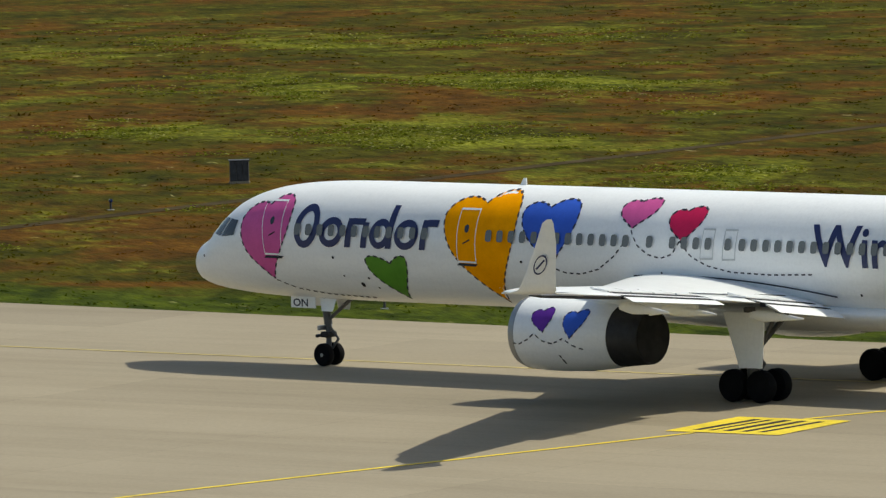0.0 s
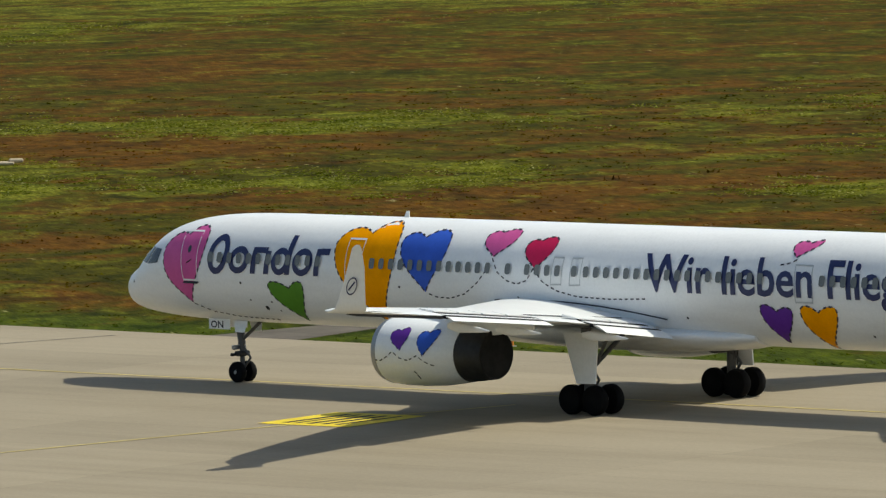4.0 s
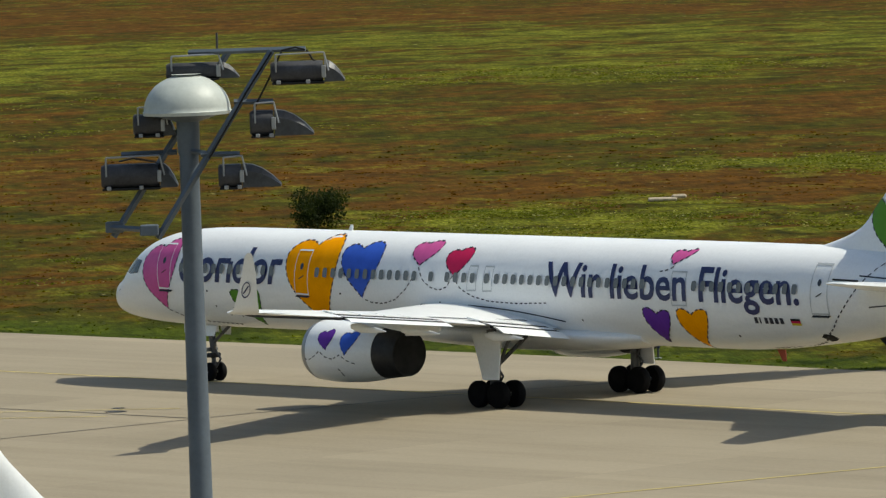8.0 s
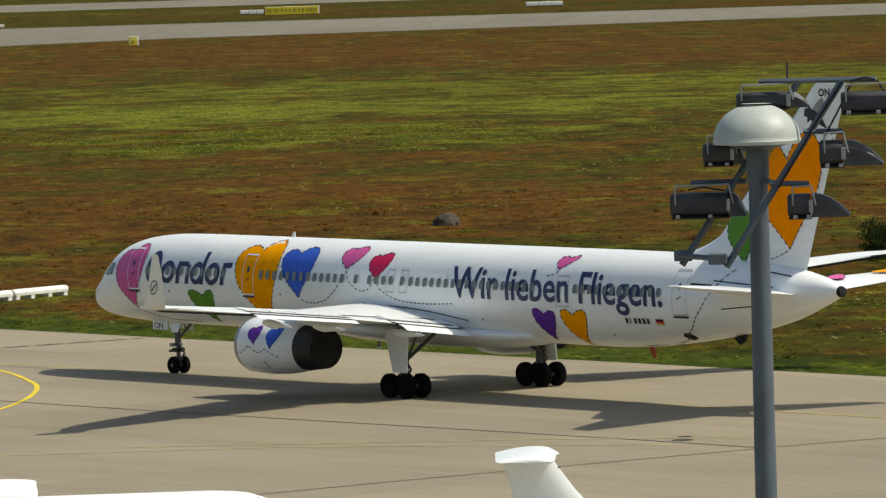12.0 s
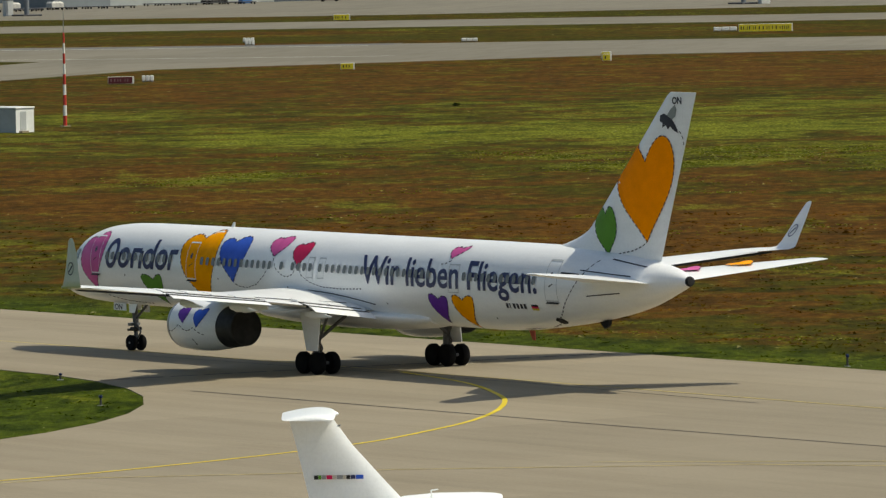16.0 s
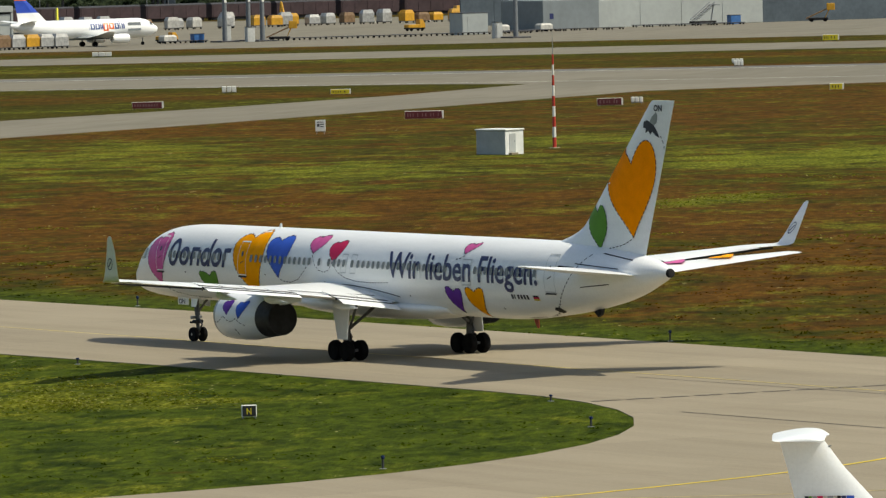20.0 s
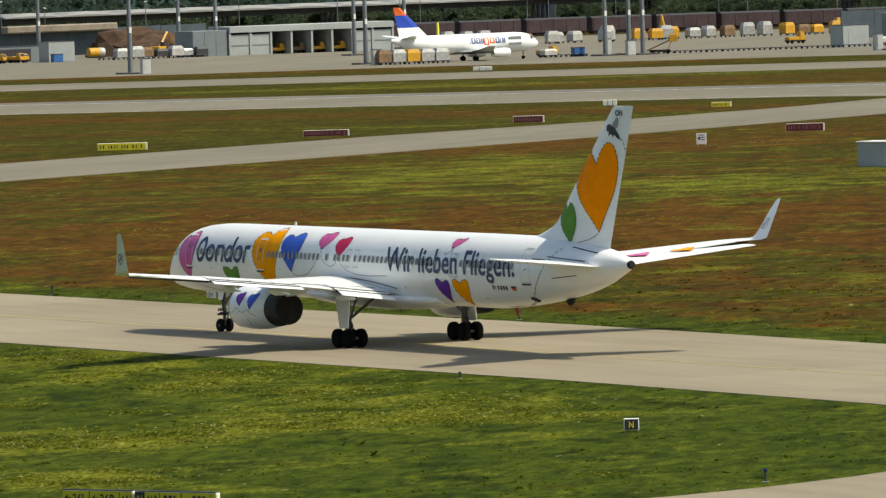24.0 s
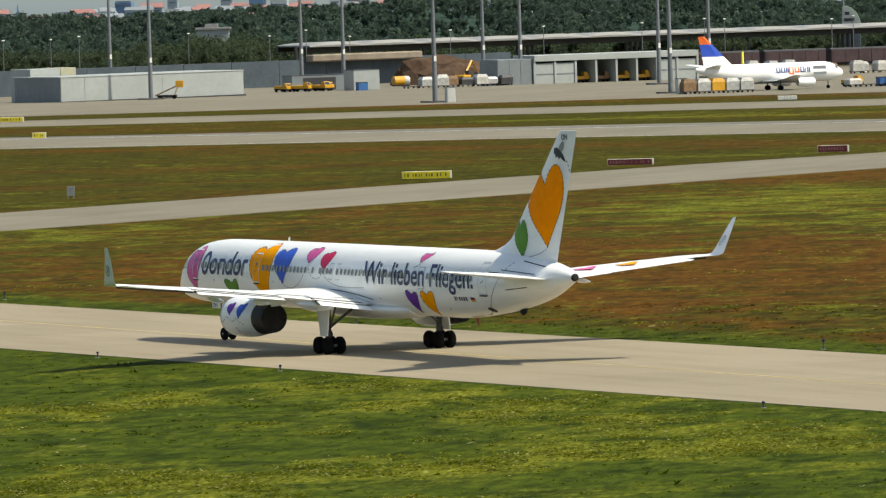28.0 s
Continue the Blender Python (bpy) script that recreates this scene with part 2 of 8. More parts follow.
# ---- building helpers ----
class Geo:
    """Collects the faces of one part."""

    def __init__(self):
        self.v, self.f = [], []

    def add(self, verts, faces):
        k = len(self.v)
        self.v += [tuple(p) for p in verts]
        self.f += [tuple(i + k for i in f) for f in faces]
        return self

    def box(self, x0, y0, z0, x1, y1, z1, c=0.02):
        """A box with chamfered edges."""
        c = min(c, abs(x1 - x0) / 3, abs(y1 - y0) / 3, abs(z1 - z0) / 3)
        lo, hi = (x0, y0, z0), (x1, y1, z1)
        ids, verts = {}, []
        for sx in (0, 1):
            for sy in (0, 1):
                for sz in (0, 1):
                    s = (sx, sy, sz)
                    for ax in range(3):
                        p = [(hi[k] - c if s[k] else lo[k] + c) if k != ax else (hi[k] if s[k] else lo[k]) for k in range(3)]
                        ids[s, ax] = len(verts)
                        verts.append(p)
        faces = []
        for ax in range(3):
            a, b = (ax + 1) % 3, (ax + 2) % 3
            for side in (0, 1):
                q = []
                for i, j in ((0, 0), (1, 0), (1, 1), (0, 1)):
                    s = [0, 0, 0]
                    s[ax], s[a], s[b] = side, i, j
                    q.append(ids[tuple(s), ax])
                faces.append(q if side else q[::-1])
            for i in (0, 1):
                for j in (0, 1):
                    s0, s1 = [0, 0, 0], [0, 0, 0]
                    s0[a], s0[b], s1[a], s1[b] = i, j, i, j
                    s1[ax] = 1
                    q = [ids[tuple(s0), a], ids[tuple(s1), a], ids[tuple(s1), b], ids[tuple(s0), b]]
                    faces.append(q if i == j else q[::-1])
        for s in [(x, y, z) for x in (0, 1) for y in (0, 1) for z in (0, 1)]:
            t = [ids[s, 0], ids[s, 1], ids[s, 2]]
            faces.append(t if sum(s) % 2 else t[::-1])
        return self.add(verts, faces)

    def rod(self, p0, p1, r0, r1=None, n=10, caps=True):
        """A tapered bar from p0 to p1."""
        r1 = r0 if r1 is None else r1
        p0, p1 = Vector(p0), Vector(p1)
        q = (p1 - p0).to_track_quat("Z", "Y")
        verts, faces = [], []
        for p, r in ((p0, r0), (p1, r1)):
            for k in range(n):
                a = 2 * math.pi * k / n
                verts.append(p + q @ Vector((r * math.cos(a), r * math.sin(a), 0)))
        for k in range(n):
            j = (k + 1) % n
            faces.append((k, j, n + j, n + k))
        if caps:
            faces += [tuple(range(n))[::-1], tuple(range(n, 2 * n))]
        return self.add(verts, faces)

    def loft(self, rings, closed=True, caps=True):
        n = len(rings[0])
        verts = [p for r in rings for p in r]
        faces = []
        for i in range(len(rings) - 1):
            for k in range(n if closed else n - 1):
                j = (k + 1) % n
                faces.append((i * n + k, i * n + j, (i + 1) * n + j, (i + 1) * n + k))
        if caps:
            faces += [tuple(range(n))[::-1], tuple(range((len(rings) - 1) * n, len(rings) * n))]
        return self.add(verts, faces)

    def spin(self, profile, axis="z", at=(0, 0, 0), n=20):
        """A turned body; profile: (radius, height) pairs along the axis."""
        rings = []
        for r, h in profile:
            ring = []
            for k in range(n):
                a = 2 * math.pi * k / n
                c, s = r * math.cos(a), r * math.sin(a)
                p = {"z": (c, s, h), "x": (h, c, s), "y": (s, h, c)}[axis]
                ring.append((p[0] + at[0], p[1] + at[1], p[2] + at[2]))
            rings.append(ring)
        return self.loft(rings)

    def prism(self, outline, z0, z1):
        """An upright prism over a plan outline (counter-clockwise)."""
        n = len(outline)
        verts = [(x, y, z0) for x, y in outline] + [(x, y, z1) for x, y in outline]
        faces = [tuple(range(n))[::-1], tuple(range(n, 2 * n))]
        faces += [(k, (k + 1) % n, n + (k + 1) % n, n + k) for k in range(n)]
        return self.add(verts, faces)

    def mesh(self, name, smooth=False, angle=40):
        me = bpy.data.meshes.new(name)
        me.from_pydata(self.v, [], self.f)
        me.update()
        if smooth:
            me.polygons.foreach_set("use_smooth", [True] * len(me.polygons))
            me.set_sharp_from_angle(angle=radians(angle))
        return me


def part(name, geo, material, parent, label="", smooth=False, angle=40):
    """One mesh object under a thing or a part."""
    me = geo if isinstance(geo, bpy.types.Mesh) else geo.mesh(name, smooth, angle)
    if not me.materials:
        me.materials.append(material)
    ob = new(name, me)
    ob.parent = parent
    return tagged(ob, label) if label else ob


def thing(name, label, category, m=None, group="", kind=""):
    ob = new(name)
    ob.empty_display_size = 0.2
    if m is not None:
        ob.matrix_basis = m
    return tagged(ob, label, category, group, kind)


def solid(name, geo, material, label, category="", group="", kind="", m=None, smooth=False):
    me = geo if isinstance(geo, bpy.types.Mesh) else geo.mesh(name, smooth)
    if not me.materials:
        me.materials.append(material)
    ob = new(name, me)
    if m is not None:
        ob.matrix_basis = m
    return tagged(ob, label, category, group, kind)


def land(x, y):
    """Height of the ground: level round the taxiway, then a gentle fall to the far apron and the valley."""
    d = -0.86 * x + 0.51 * y
    return -0.0066 * max(0, min(d, 2000) - 650) - 0.014 * max(0, d - 2000)


def curve_of(pts):
    """A smooth rising table: cubic through (x, value...) rows."""
    a = np.array(pts, float)
    x, y = a[:, 0], a[:, 1:]
    s = np.diff(y, axis=0) / np.diff(x)[:, None]
    g = np.vstack([s[:1], np.where(s[1:] * s[:-1] > 0, 2 * s[1:] * s[:-1] / (s[1:] + s[:-1] + 1e-12), 0), s[-1:]])

    def value(q):
        q = min(max(q, x[0]), x[-1])
        i = min(int(np.searchsorted(x, q, "right")) - 1, len(x) - 2)
        h = x[i + 1] - x[i]
        t = (q - x[i]) / h
        return (y[i] * (1 + 2 * t) * (1 - t) ** 2 + g[i] * h * t * (1 - t) ** 2
                + y[i + 1] * t * t * (3 - 2 * t) - g[i + 1] * h * t * t * (1 - t))
    return value


# ---- ground, taxiways and markings ----
def axes(d, e):
    """From along the view and across it to x and y."""
    return -0.86 * d + 0.51 * e, 0.51 * d + 0.86 * e


# drifts of the meadow: along 50 degrees to the left of +y, across it, half depth, half width, strength
FLOWERS = [
    (479, 115, 10, 17, 0.5), (427, 111, 10, 5, 1.0), (436, 100, 10, 9, 0.6), (396, 86, 8, 3, 0.9), (387, 94, 12, 5, 0.8), (346, 99, 8, 8, 0.7), (709, 87, 41, 56, 0.5),
    (485, 64, 9, 14, 0.8), (430, 37, 15, 9, 0.8), (423, 56, 8, 13, 0.7), (425, 67, 7, 3, 1.0), (763, 40, 38, 59, 0.6), (702, 6, 32, 17, 0.7), (658, 53, 25, 22, 0.6),
    (443, 37, 14, 6, 0.7), (703, -27, 26, 29, 1.0), (772, -15, 26, 37, 0.6), (637, -14, 21, 24, 0.5)]
MORE_FLOWERS = [
    (696, -55, 28, 17, 1.0), (771, -86, 19, 10, 0.7), (682, -30, 26, 5, 0.8), (618, -25, 13, 9, 0.6), (601, -58, 14, 6, 0.6), (768, -134, 20, 14, 0.6), (685, -128, 17, 8, 0.6),
    (683, -98, 29, 13, 0.7), (728, -130, 33, 14, 0.6), (682, -186, 25, 9, 0.5)]
VERGE_FLOWERS = [
    (375, -69, 12, 5, 0.8), (412, -87, 9, 5, 0.9), (394, -76, 7, 3, 0.9), (366, -77, 14, 4, 0.8), (334, -79, 8, 4, 0.8), (426, -104, 8, 5, 0.8), (417, -96, 9, 3, 0.9),
    (413, -112, 12, 5, 0.8), (383, -76, 13, 6, 0.6), (355, -91, 10, 10, 0.8), (409, -72, 10, 5, 0.6)]
SORREL = [
    (408, 103, 8, 25, 0.9), (329, 66, 22, 5, 0.6), (572, 70, 26, 41, 0.6), (466, 47, 20, 20, 1.0), (390, 29, 22, 5, 0.7), (403, 66, 9, 7, 0.9), (860, 42, 35, 76, 0.8), (516, 4, 21, 11, 1.0),
    (498, 29, 20, 6, 1.0), (917, -14, 64, 71, 0.8), (588, -14, 15, 33, 0.6), (511, -12, 40, 28, 1.0), (871, -72, 84, 57, 0.6), (558, -56, 23, 24, 1.0), (483, -18, 95, 7, 0.9), (834, -133, 46, 40, 0.6),
    (603, -83, 35, 41, 0.8), (493, -42, 58, 6, 0.8), (576, -108, 75, 41, 0.7), (590, -131, 53, 42, 0.7), (404, 70, 10, 12, 0.9), (394, 64, 9, 8, 0.8)]


def growth(x, y):
    """How far flowers, sorrel and mown grass prevail at places given by arrays."""
    a = radians(50)
    u, v = -math.sin(a) * x + math.cos(a) * y, math.cos(a) * x + math.sin(a) * y
    u = u + 4.0 * np.sin(v * 0.21 + 1.3) + 2.2 * np.sin(v * 0.57 + u * 0.08)
    v = v + 2.5 * np.sin(u * 0.13) + 1.2 * np.sin(u * 0.41 + v * 0.2)

    def drifts(rows):
        most = np.zeros_like(u)
        for cu, cv, hu, hv, w in rows:
            q = ((u - cu) / (hu * 1.15)) ** 2 + ((v - cv) / (hv * 1.15)) ** 2
            most = np.maximum(most, w * np.exp(-0.9 * q))
        return most
    edge = np.interp(x, [-640, -510, -394, -300, -190, -150], [228, 229.7, 234.3, 234.2, 232.3, 229.5])
    island = np.where(y < 216, 1.0, 0.0)
    mown = np.maximum(island, np.clip((edge + 9 - y) / 4, 0, 1) * 0.9)
    wild = drifts(FLOWERS + MORE_FLOWERS)
    bloom = np.where(island > 0, 0.14 + drifts(VERGE_FLOWERS), (0.15 + wild) * (1 - 0.75 * mown))
    rust = np.where(island > 0, 0.1, np.maximum(0.33, drifts(SORREL)) * (1 - 0.5 * wild) * (1 - 0.8 * mown))
    return bloom, rust, mown


def sown(me):
    """Writes the plan of the drifts onto a mesh."""
    co = np.empty(len(me.vertices) * 3)
    me.vertices.foreach_get("co", co)
    co = co.reshape(-1, 3)
    for word, values in zip(("bloom", "rust", "mown"), growth(co[:, 0], co[:, 1])):
        me.attributes.new(word, "FLOAT", "POINT").data.foreach_set("value", values.astype(np.float32))
    return me


def build_ground():
    rows = [-900, 0, 120] + list(range(200, 650, 3)) + list(range(650, 940, 5)) + [1100, 1550, 2000, 2600, 3400, 4300, 5200]
    cols = [-4600, -2500, -1000, -500] + list(range(-330, 340, 3)) + [500, 1000, 2500, 4600]
    n = len(cols)
    verts = [(*axes(d, e), land(*axes(d, e))) for d in rows for e in cols]
    faces = [(i * n + k, (i + 1) * n + k, (i + 1) * n + k + 1, i * n + k + 1) for i in range(len(rows) - 1) for k in range(n - 1)]
    solid("ground", sown(Geo().add(verts, faces).mesh("ground")), MEADOW, "dry summer airfield meadow with rusty and yellow drifts", "ground", kind="structure")


def sheet(name, outline, material, label, lift=0.03, thick=0.25, kind="structure", category="pavement"):
    """A flat paved slab with an edge, laid on the land."""
    n = len(outline)
    top = [(x, y, land(x, y) + lift) for x, y in outline]
    low = [(x, y, z - thick) for x, y, z in top]
    g = Geo().add(top + low, [tuple(range(n))] + [(k, n + k, n + (k + 1) % n, (k + 1) % n) for k in range(n)])
    me = g.mesh(name)
    bm = bmesh.new()
    bm.from_mesh(me)
    bmesh.ops.recalc_face_normals(bm, faces=bm.faces)
    up = max(bm.faces, key=lambda q: q.calc_area())
    if up.normal.z < 0:
        bmesh.ops.reverse_faces(bm, faces=bm.faces)
    bmesh.ops.triangulate(bm, faces=[up])
    bm.to_mesh(me)
    bm.free()
    return solid(name, me, material, label, category, kind=kind)


def strip(pts, width, lift=0.045, dash=None):
    """A painted line along pts; dash: (length, gap)."""
    g = Geo()
    for (xa, ya), (xb, yb) in zip(pts, pts[1:]):
        ln = math.hypot(xb - xa, yb - ya)
        ux, uy = (xb - xa) / ln, (yb - ya) / ln
        nx, ny = -uy * width / 2, ux * width / 2
        spans = [(0, ln)]
        if dash:
            spans, s = [], 0.0
            while s < ln:
                spans.append((s, min(ln, s + dash[0])))
                s += dash[0] + dash[1]
        for s0, s1 in spans:
            q = []
            for s, k in ((s0, 1), (s0, -1), (s1, -1), (s1, 1)):
                x, y = xa + ux * s + nx * k, ya + uy * s + ny * k
                q.append((x, y, land(x, y) + lift))
            g.add(q, [(0, 1, 2, 3)])
    return g


def eased(pts, n=5):
    """A smooth run through the points."""
    out = []
    for k in range(len(pts) - 1):
        p = [np.array(pts[min(max(k + j, 0), len(pts) - 1)], float) for j in (-1, 0, 1, 2)]
        for i in range(n):
            u = i / n
            q = 0.5 * (2 * p[1] + (p[2] - p[0]) * u + (2 * p[0] - 5 * p[1] + 4 * p[2] - p[3]) * u * u + (3 * p[1] - p[0] - 3 * p[2] + p[3]) * u ** 3)
            out.append((float(q[0]), float(q[1])))
    return out + [pts[-1]]


def arc(cx, cy, r, a0, a1, n=12):
    return [(cx + r * math.cos(radians(a0 + (a1 - a0) * k / n)), cy + r * math.sin(radians(a0 + (a1 - a0) * k / n))) for k in range(n + 1)]


build_ground()
KINK_N, KINK_F = -637.2, -620.6
sheet("taxiway", [(320, -60), (320, 228), (-150, 229.4), (-190, 232.2), (-230, 234), (-394, 234.2), (-510, 229.6), (KINK_F, 228), (KINK_N, 200), (-452, 203), (-376, 205.3), (-349, 206.3)] + arc(-319.5, 163.2, 43, 90, 0) + [(-276.5, -60)],
      CONCRETE, "pale concrete taxiway and apron with tarred joints")
sheet("taxiway_far_end", [(KINK_F, 228), (-1250, 210), (-1250, 182), (KINK_N, 200)], CONCRETE, "pale concrete taxiway running off to the far field")
# service road that meets the taxiway
WORN = paint("worn_asphalt", (0.085, 0.068, 0.048), 0.9, vary=0.3, scale=0.3, fine=3)
TRODDEN = paint("trodden_earth", (0.050, 0.036, 0.017), 0.95, spec=0.05, vary=0.4, scale=0.3, fine=3)
sheet("service_road", [(-217.5, 233.4), (-212.3, 233.2), (-213.6, 242), (-216.2, 242)], WORN, "short worn asphalt stub beside the taxiway", 0.02, category="road")
sheet("field_path", [(-216.8, 242.1), (-217.0, 252), (-216.6, 257), (-216.4, 264), (-215.5, 292), (-215.2, 304), (-214.9, 316), (-212, 470), (-210.8, 470), (-213.8, 316), (-214.0, 303), (-214.3, 291), (-215.2, 263), (-215.1, 255), (-215.4, 251), (-214.6, 242.1)], TRODDEN, "narrow worn path through the meadow", 0.02, category="path")
# far parallel strips
sheet("runway_strip", [(-700, 105), (-690, 330), (-774, 447), (-805, 497), (-860, 560), (-868, 690), (-830, 750), (-600, 1060), (-520, 1180), (-700, 1500), (-1500, 1300), (-2000, 500), (-1700, 105)], FIELD, "rusty green grass of the runway strips", 0.02, category="grass")
sheet("runway", [(-1520, 180), (-1134, 510), (-1018, 612), (-934, 680), (-880, 745), (-700, 960), (-560, 1180), (-480, 1180), (-640, 930), (-776, 746), (-800, 690),
                 (-826, 640), (-888, 582), (-908, 578), (-940, 556), (-1043, 468), (-1400, 150)], FARCON, "pale grey concrete runway beyond the meadow", 0.05)
sheet("exit_taxiway", [(-580, 105), (-660, 298), (-750, 446), (-789, 504), (-828, 560), (-827, 639), (-888.4, 581.6), (-851, 536), (-820, 489), (-798, 448), (-717, 322), (-650, 105)],
      FARCON, "pale concrete taxiway slanting across the meadow to the runway", 0.05)
sheet("parallel_taxiway", [(-1560, 240), (-1299, 590), (-1200, 720), (-1126, 814), (-1084, 864), (-930, 1060), (-800, 1250), (-760, 1250), (-880, 1040),
                           (-1024, 816), (-1063, 768), (-1137, 678), (-1237, 556), (-1490, 220)], FARCON, "pale concrete taxiway beside the far apron", 0.05)
sheet("far_apron", [(-1900, 420), (-1353, 612), (-1300, 732), (-1183, 856), (-1157, 922), (-1000, 1200), (-1100, 1500), (-1400, 1535), (-1700, 1030), (-1900, 696), (-2045, 445)],
      FARCON, "broad pale concrete cargo apron", 0.05, category="apron")

# painted lines
lines = [
    ("centre_line", strip([(200, 217.6), (-150, 217.0), (-290, 218.6), (KINK_N + 8, 218.5)], 0.2), FADED, "faded yellow taxiway centre line"),
    ("lead_in_line", strip(eased([(-302, 218.2), (-293.5, 215.8)] + [(-286.5, 212.4), (-282.2, 209.7), (-277.4, 205.6), (-273.3, 201.1), (-270, 196.3), (-267, 191.2), (-264.7, 184.9), (-262.8, 177.3), (-261.7, 169.7), (-261.4, 150), (-261, 100), (-261, 20)]), 0.25),
     YELLOW, "bright yellow curved lead-in line"),
    ("stand_line", strip([(-262, 150), (-260.4, 171.6), (-255.8, 179.2), (-254.2, 183.3), (-245.3, 194.8), (-232, 204)], 0.16), FADED, "thin yellow stand line"),
    ("stand_line", strip([(-251.2, 191.1), (-239.5, 202.4), (-232, 208)], 0.16), FADED, "thin yellow stand line"),
    ("stand_line", strip([(-192, 150), (-189.6, 188.1), (-187.1, 201.5), (-184, 214)], 0.2), FADED, "thin yellow stand line"),
    ("stand_line", strip([(-146, 150), (-142.7, 179.3), (-140.3, 188.5), (-138.2, 196), (-136.9, 201)], 0.24), YELLOW, "yellow stand line"),
    ("stand_line", strip([(-135.9, 205.9), (-134.4, 210), (-132, 217)], 0.24), YELLOW, "yellow stand line"),
    ("holding_line", strip([(-308.6, 205.2), (-305.0, 233.2)], 0.36, dash=(1.5, 0.35)), TAR, "black dashed holding line"),
    ("joint", strip([(-299.2, 203.9), (-265.2, 203.9), (-234.4, 204.9), (-228.0, 204.9)], 0.13), TAR, "tarred joint between paving bays"),
    ("joint", strip([(-322, 216.8), (-291.4, 217.6), (-272.3, 216.6)], 0.1), TAR, "tarred joint between paving bays"),
    ("joint", strip([(-229.2, 150), (-228.5, 187.6), (-227.3, 207.2), (-225.6, 218.1), (-221.2, 231.9)], 0.12), TAR, "tarred joint between paving bays"),
]
SHOULDER = paint("dark_runway_shoulder", (0.115, 0.11, 0.098), 0.9, vary=0.2, scale=0.1, fine=1)
EDGEWHITE = paint("worn_white_line", (0.52, 0.52, 0.49), 0.8, vary=0.2, scale=0.2, fine=2)
lines += [
    ("runway_shoulder", strip([(-1497, 195), (-1130, 507), (-1071, 547), (-1010, 598), (-934, 675)], 14.0, 0.055), SHOULDER, "darker grey shoulder along the runway"),
    ("runway_edge_line", strip([(-1494, 188), (-1125, 502), (-1066, 542), (-1005, 593), (-929, 666)], 1.2, 0.062), EDGEWHITE, "thin worn white line along the runway edge"),
    ("runway_edge_line", strip([(-1047, 472), (-992, 514), (-945, 553), (-913, 583), (-878, 607), (-861, 622)], 0.8, 0.06), EDGEWHITE, "thin worn white line along the runway edge"),
    ("apron_edge_line", strip([(-1330, 560), (-1280, 603), (-1254, 642), (-1222, 664), (-1190, 720)], 1.6, 0.06), SHOULDER, "dark edge strip of the apron"),
]
for name, g, m, label in lines:
    solid(name, g, m, label, "marking", kind="structure")


def stand_panel(cx, cy, turn):
    """Yellow board painted on the concrete, with black strokes that cannot be read."""
    m = pose(cx, cy, 0.045, 0, 0, turn)
    t = thing("painted_stand_panel", "yellow panel painted on the concrete, with black strokes", "marking", m, "stand panels", "structure")
    part("panel", Geo().add([(-2.1, -2.3, 0.004), (2.1, -2.3, 0.004), (2.1, 2.3, 0.004), (-2.1, 2.3, 0.004)], [(0, 1, 2, 3)]), YELLOW, t)
    g = Geo()
    for k, (x, w) in enumerate(((-1.4, 0.24), (-0.85, 0.16), (-0.3, 0.26), (0.35, 0.24), (1.0, 0.2))):
        g.add([(x, -1.75, 0.009), (x + w * 1.25, -1.75, 0.009), (x + w * 1.25 + 0.2, 1.75, 0.009), (x + 0.2, 1.75, 0.009)], [(0, 1, 2, 3)])
    part("strokes", g, BLACK, t, "black strokes")


stand_panel(-136.1, 203.5, 3)
stand_panel(-186.0, 206.7, 3)


def drain(x, y, r):
    t = thing("manhole_cover", "dark round iron manhole cover in the concrete", "manhole", pose(x, y, 0.03), "manholes")
    part("frame", Geo().spin([(r, 0.0), (r, 0.012), (r * 0.86, 0.012), (r * 0.86, 0.0)], n=20), TAR, t)
    part("cover", Geo().spin([(0.02, 0.0), (r * 0.8, 0.0), (r * 0.8, 0.008), (0.02, 0.008)], n=20), DARKSTEEL, t)


drain(-233.4, 205.8, 0.45)
drain(-234.6, 207.0, 0.3)


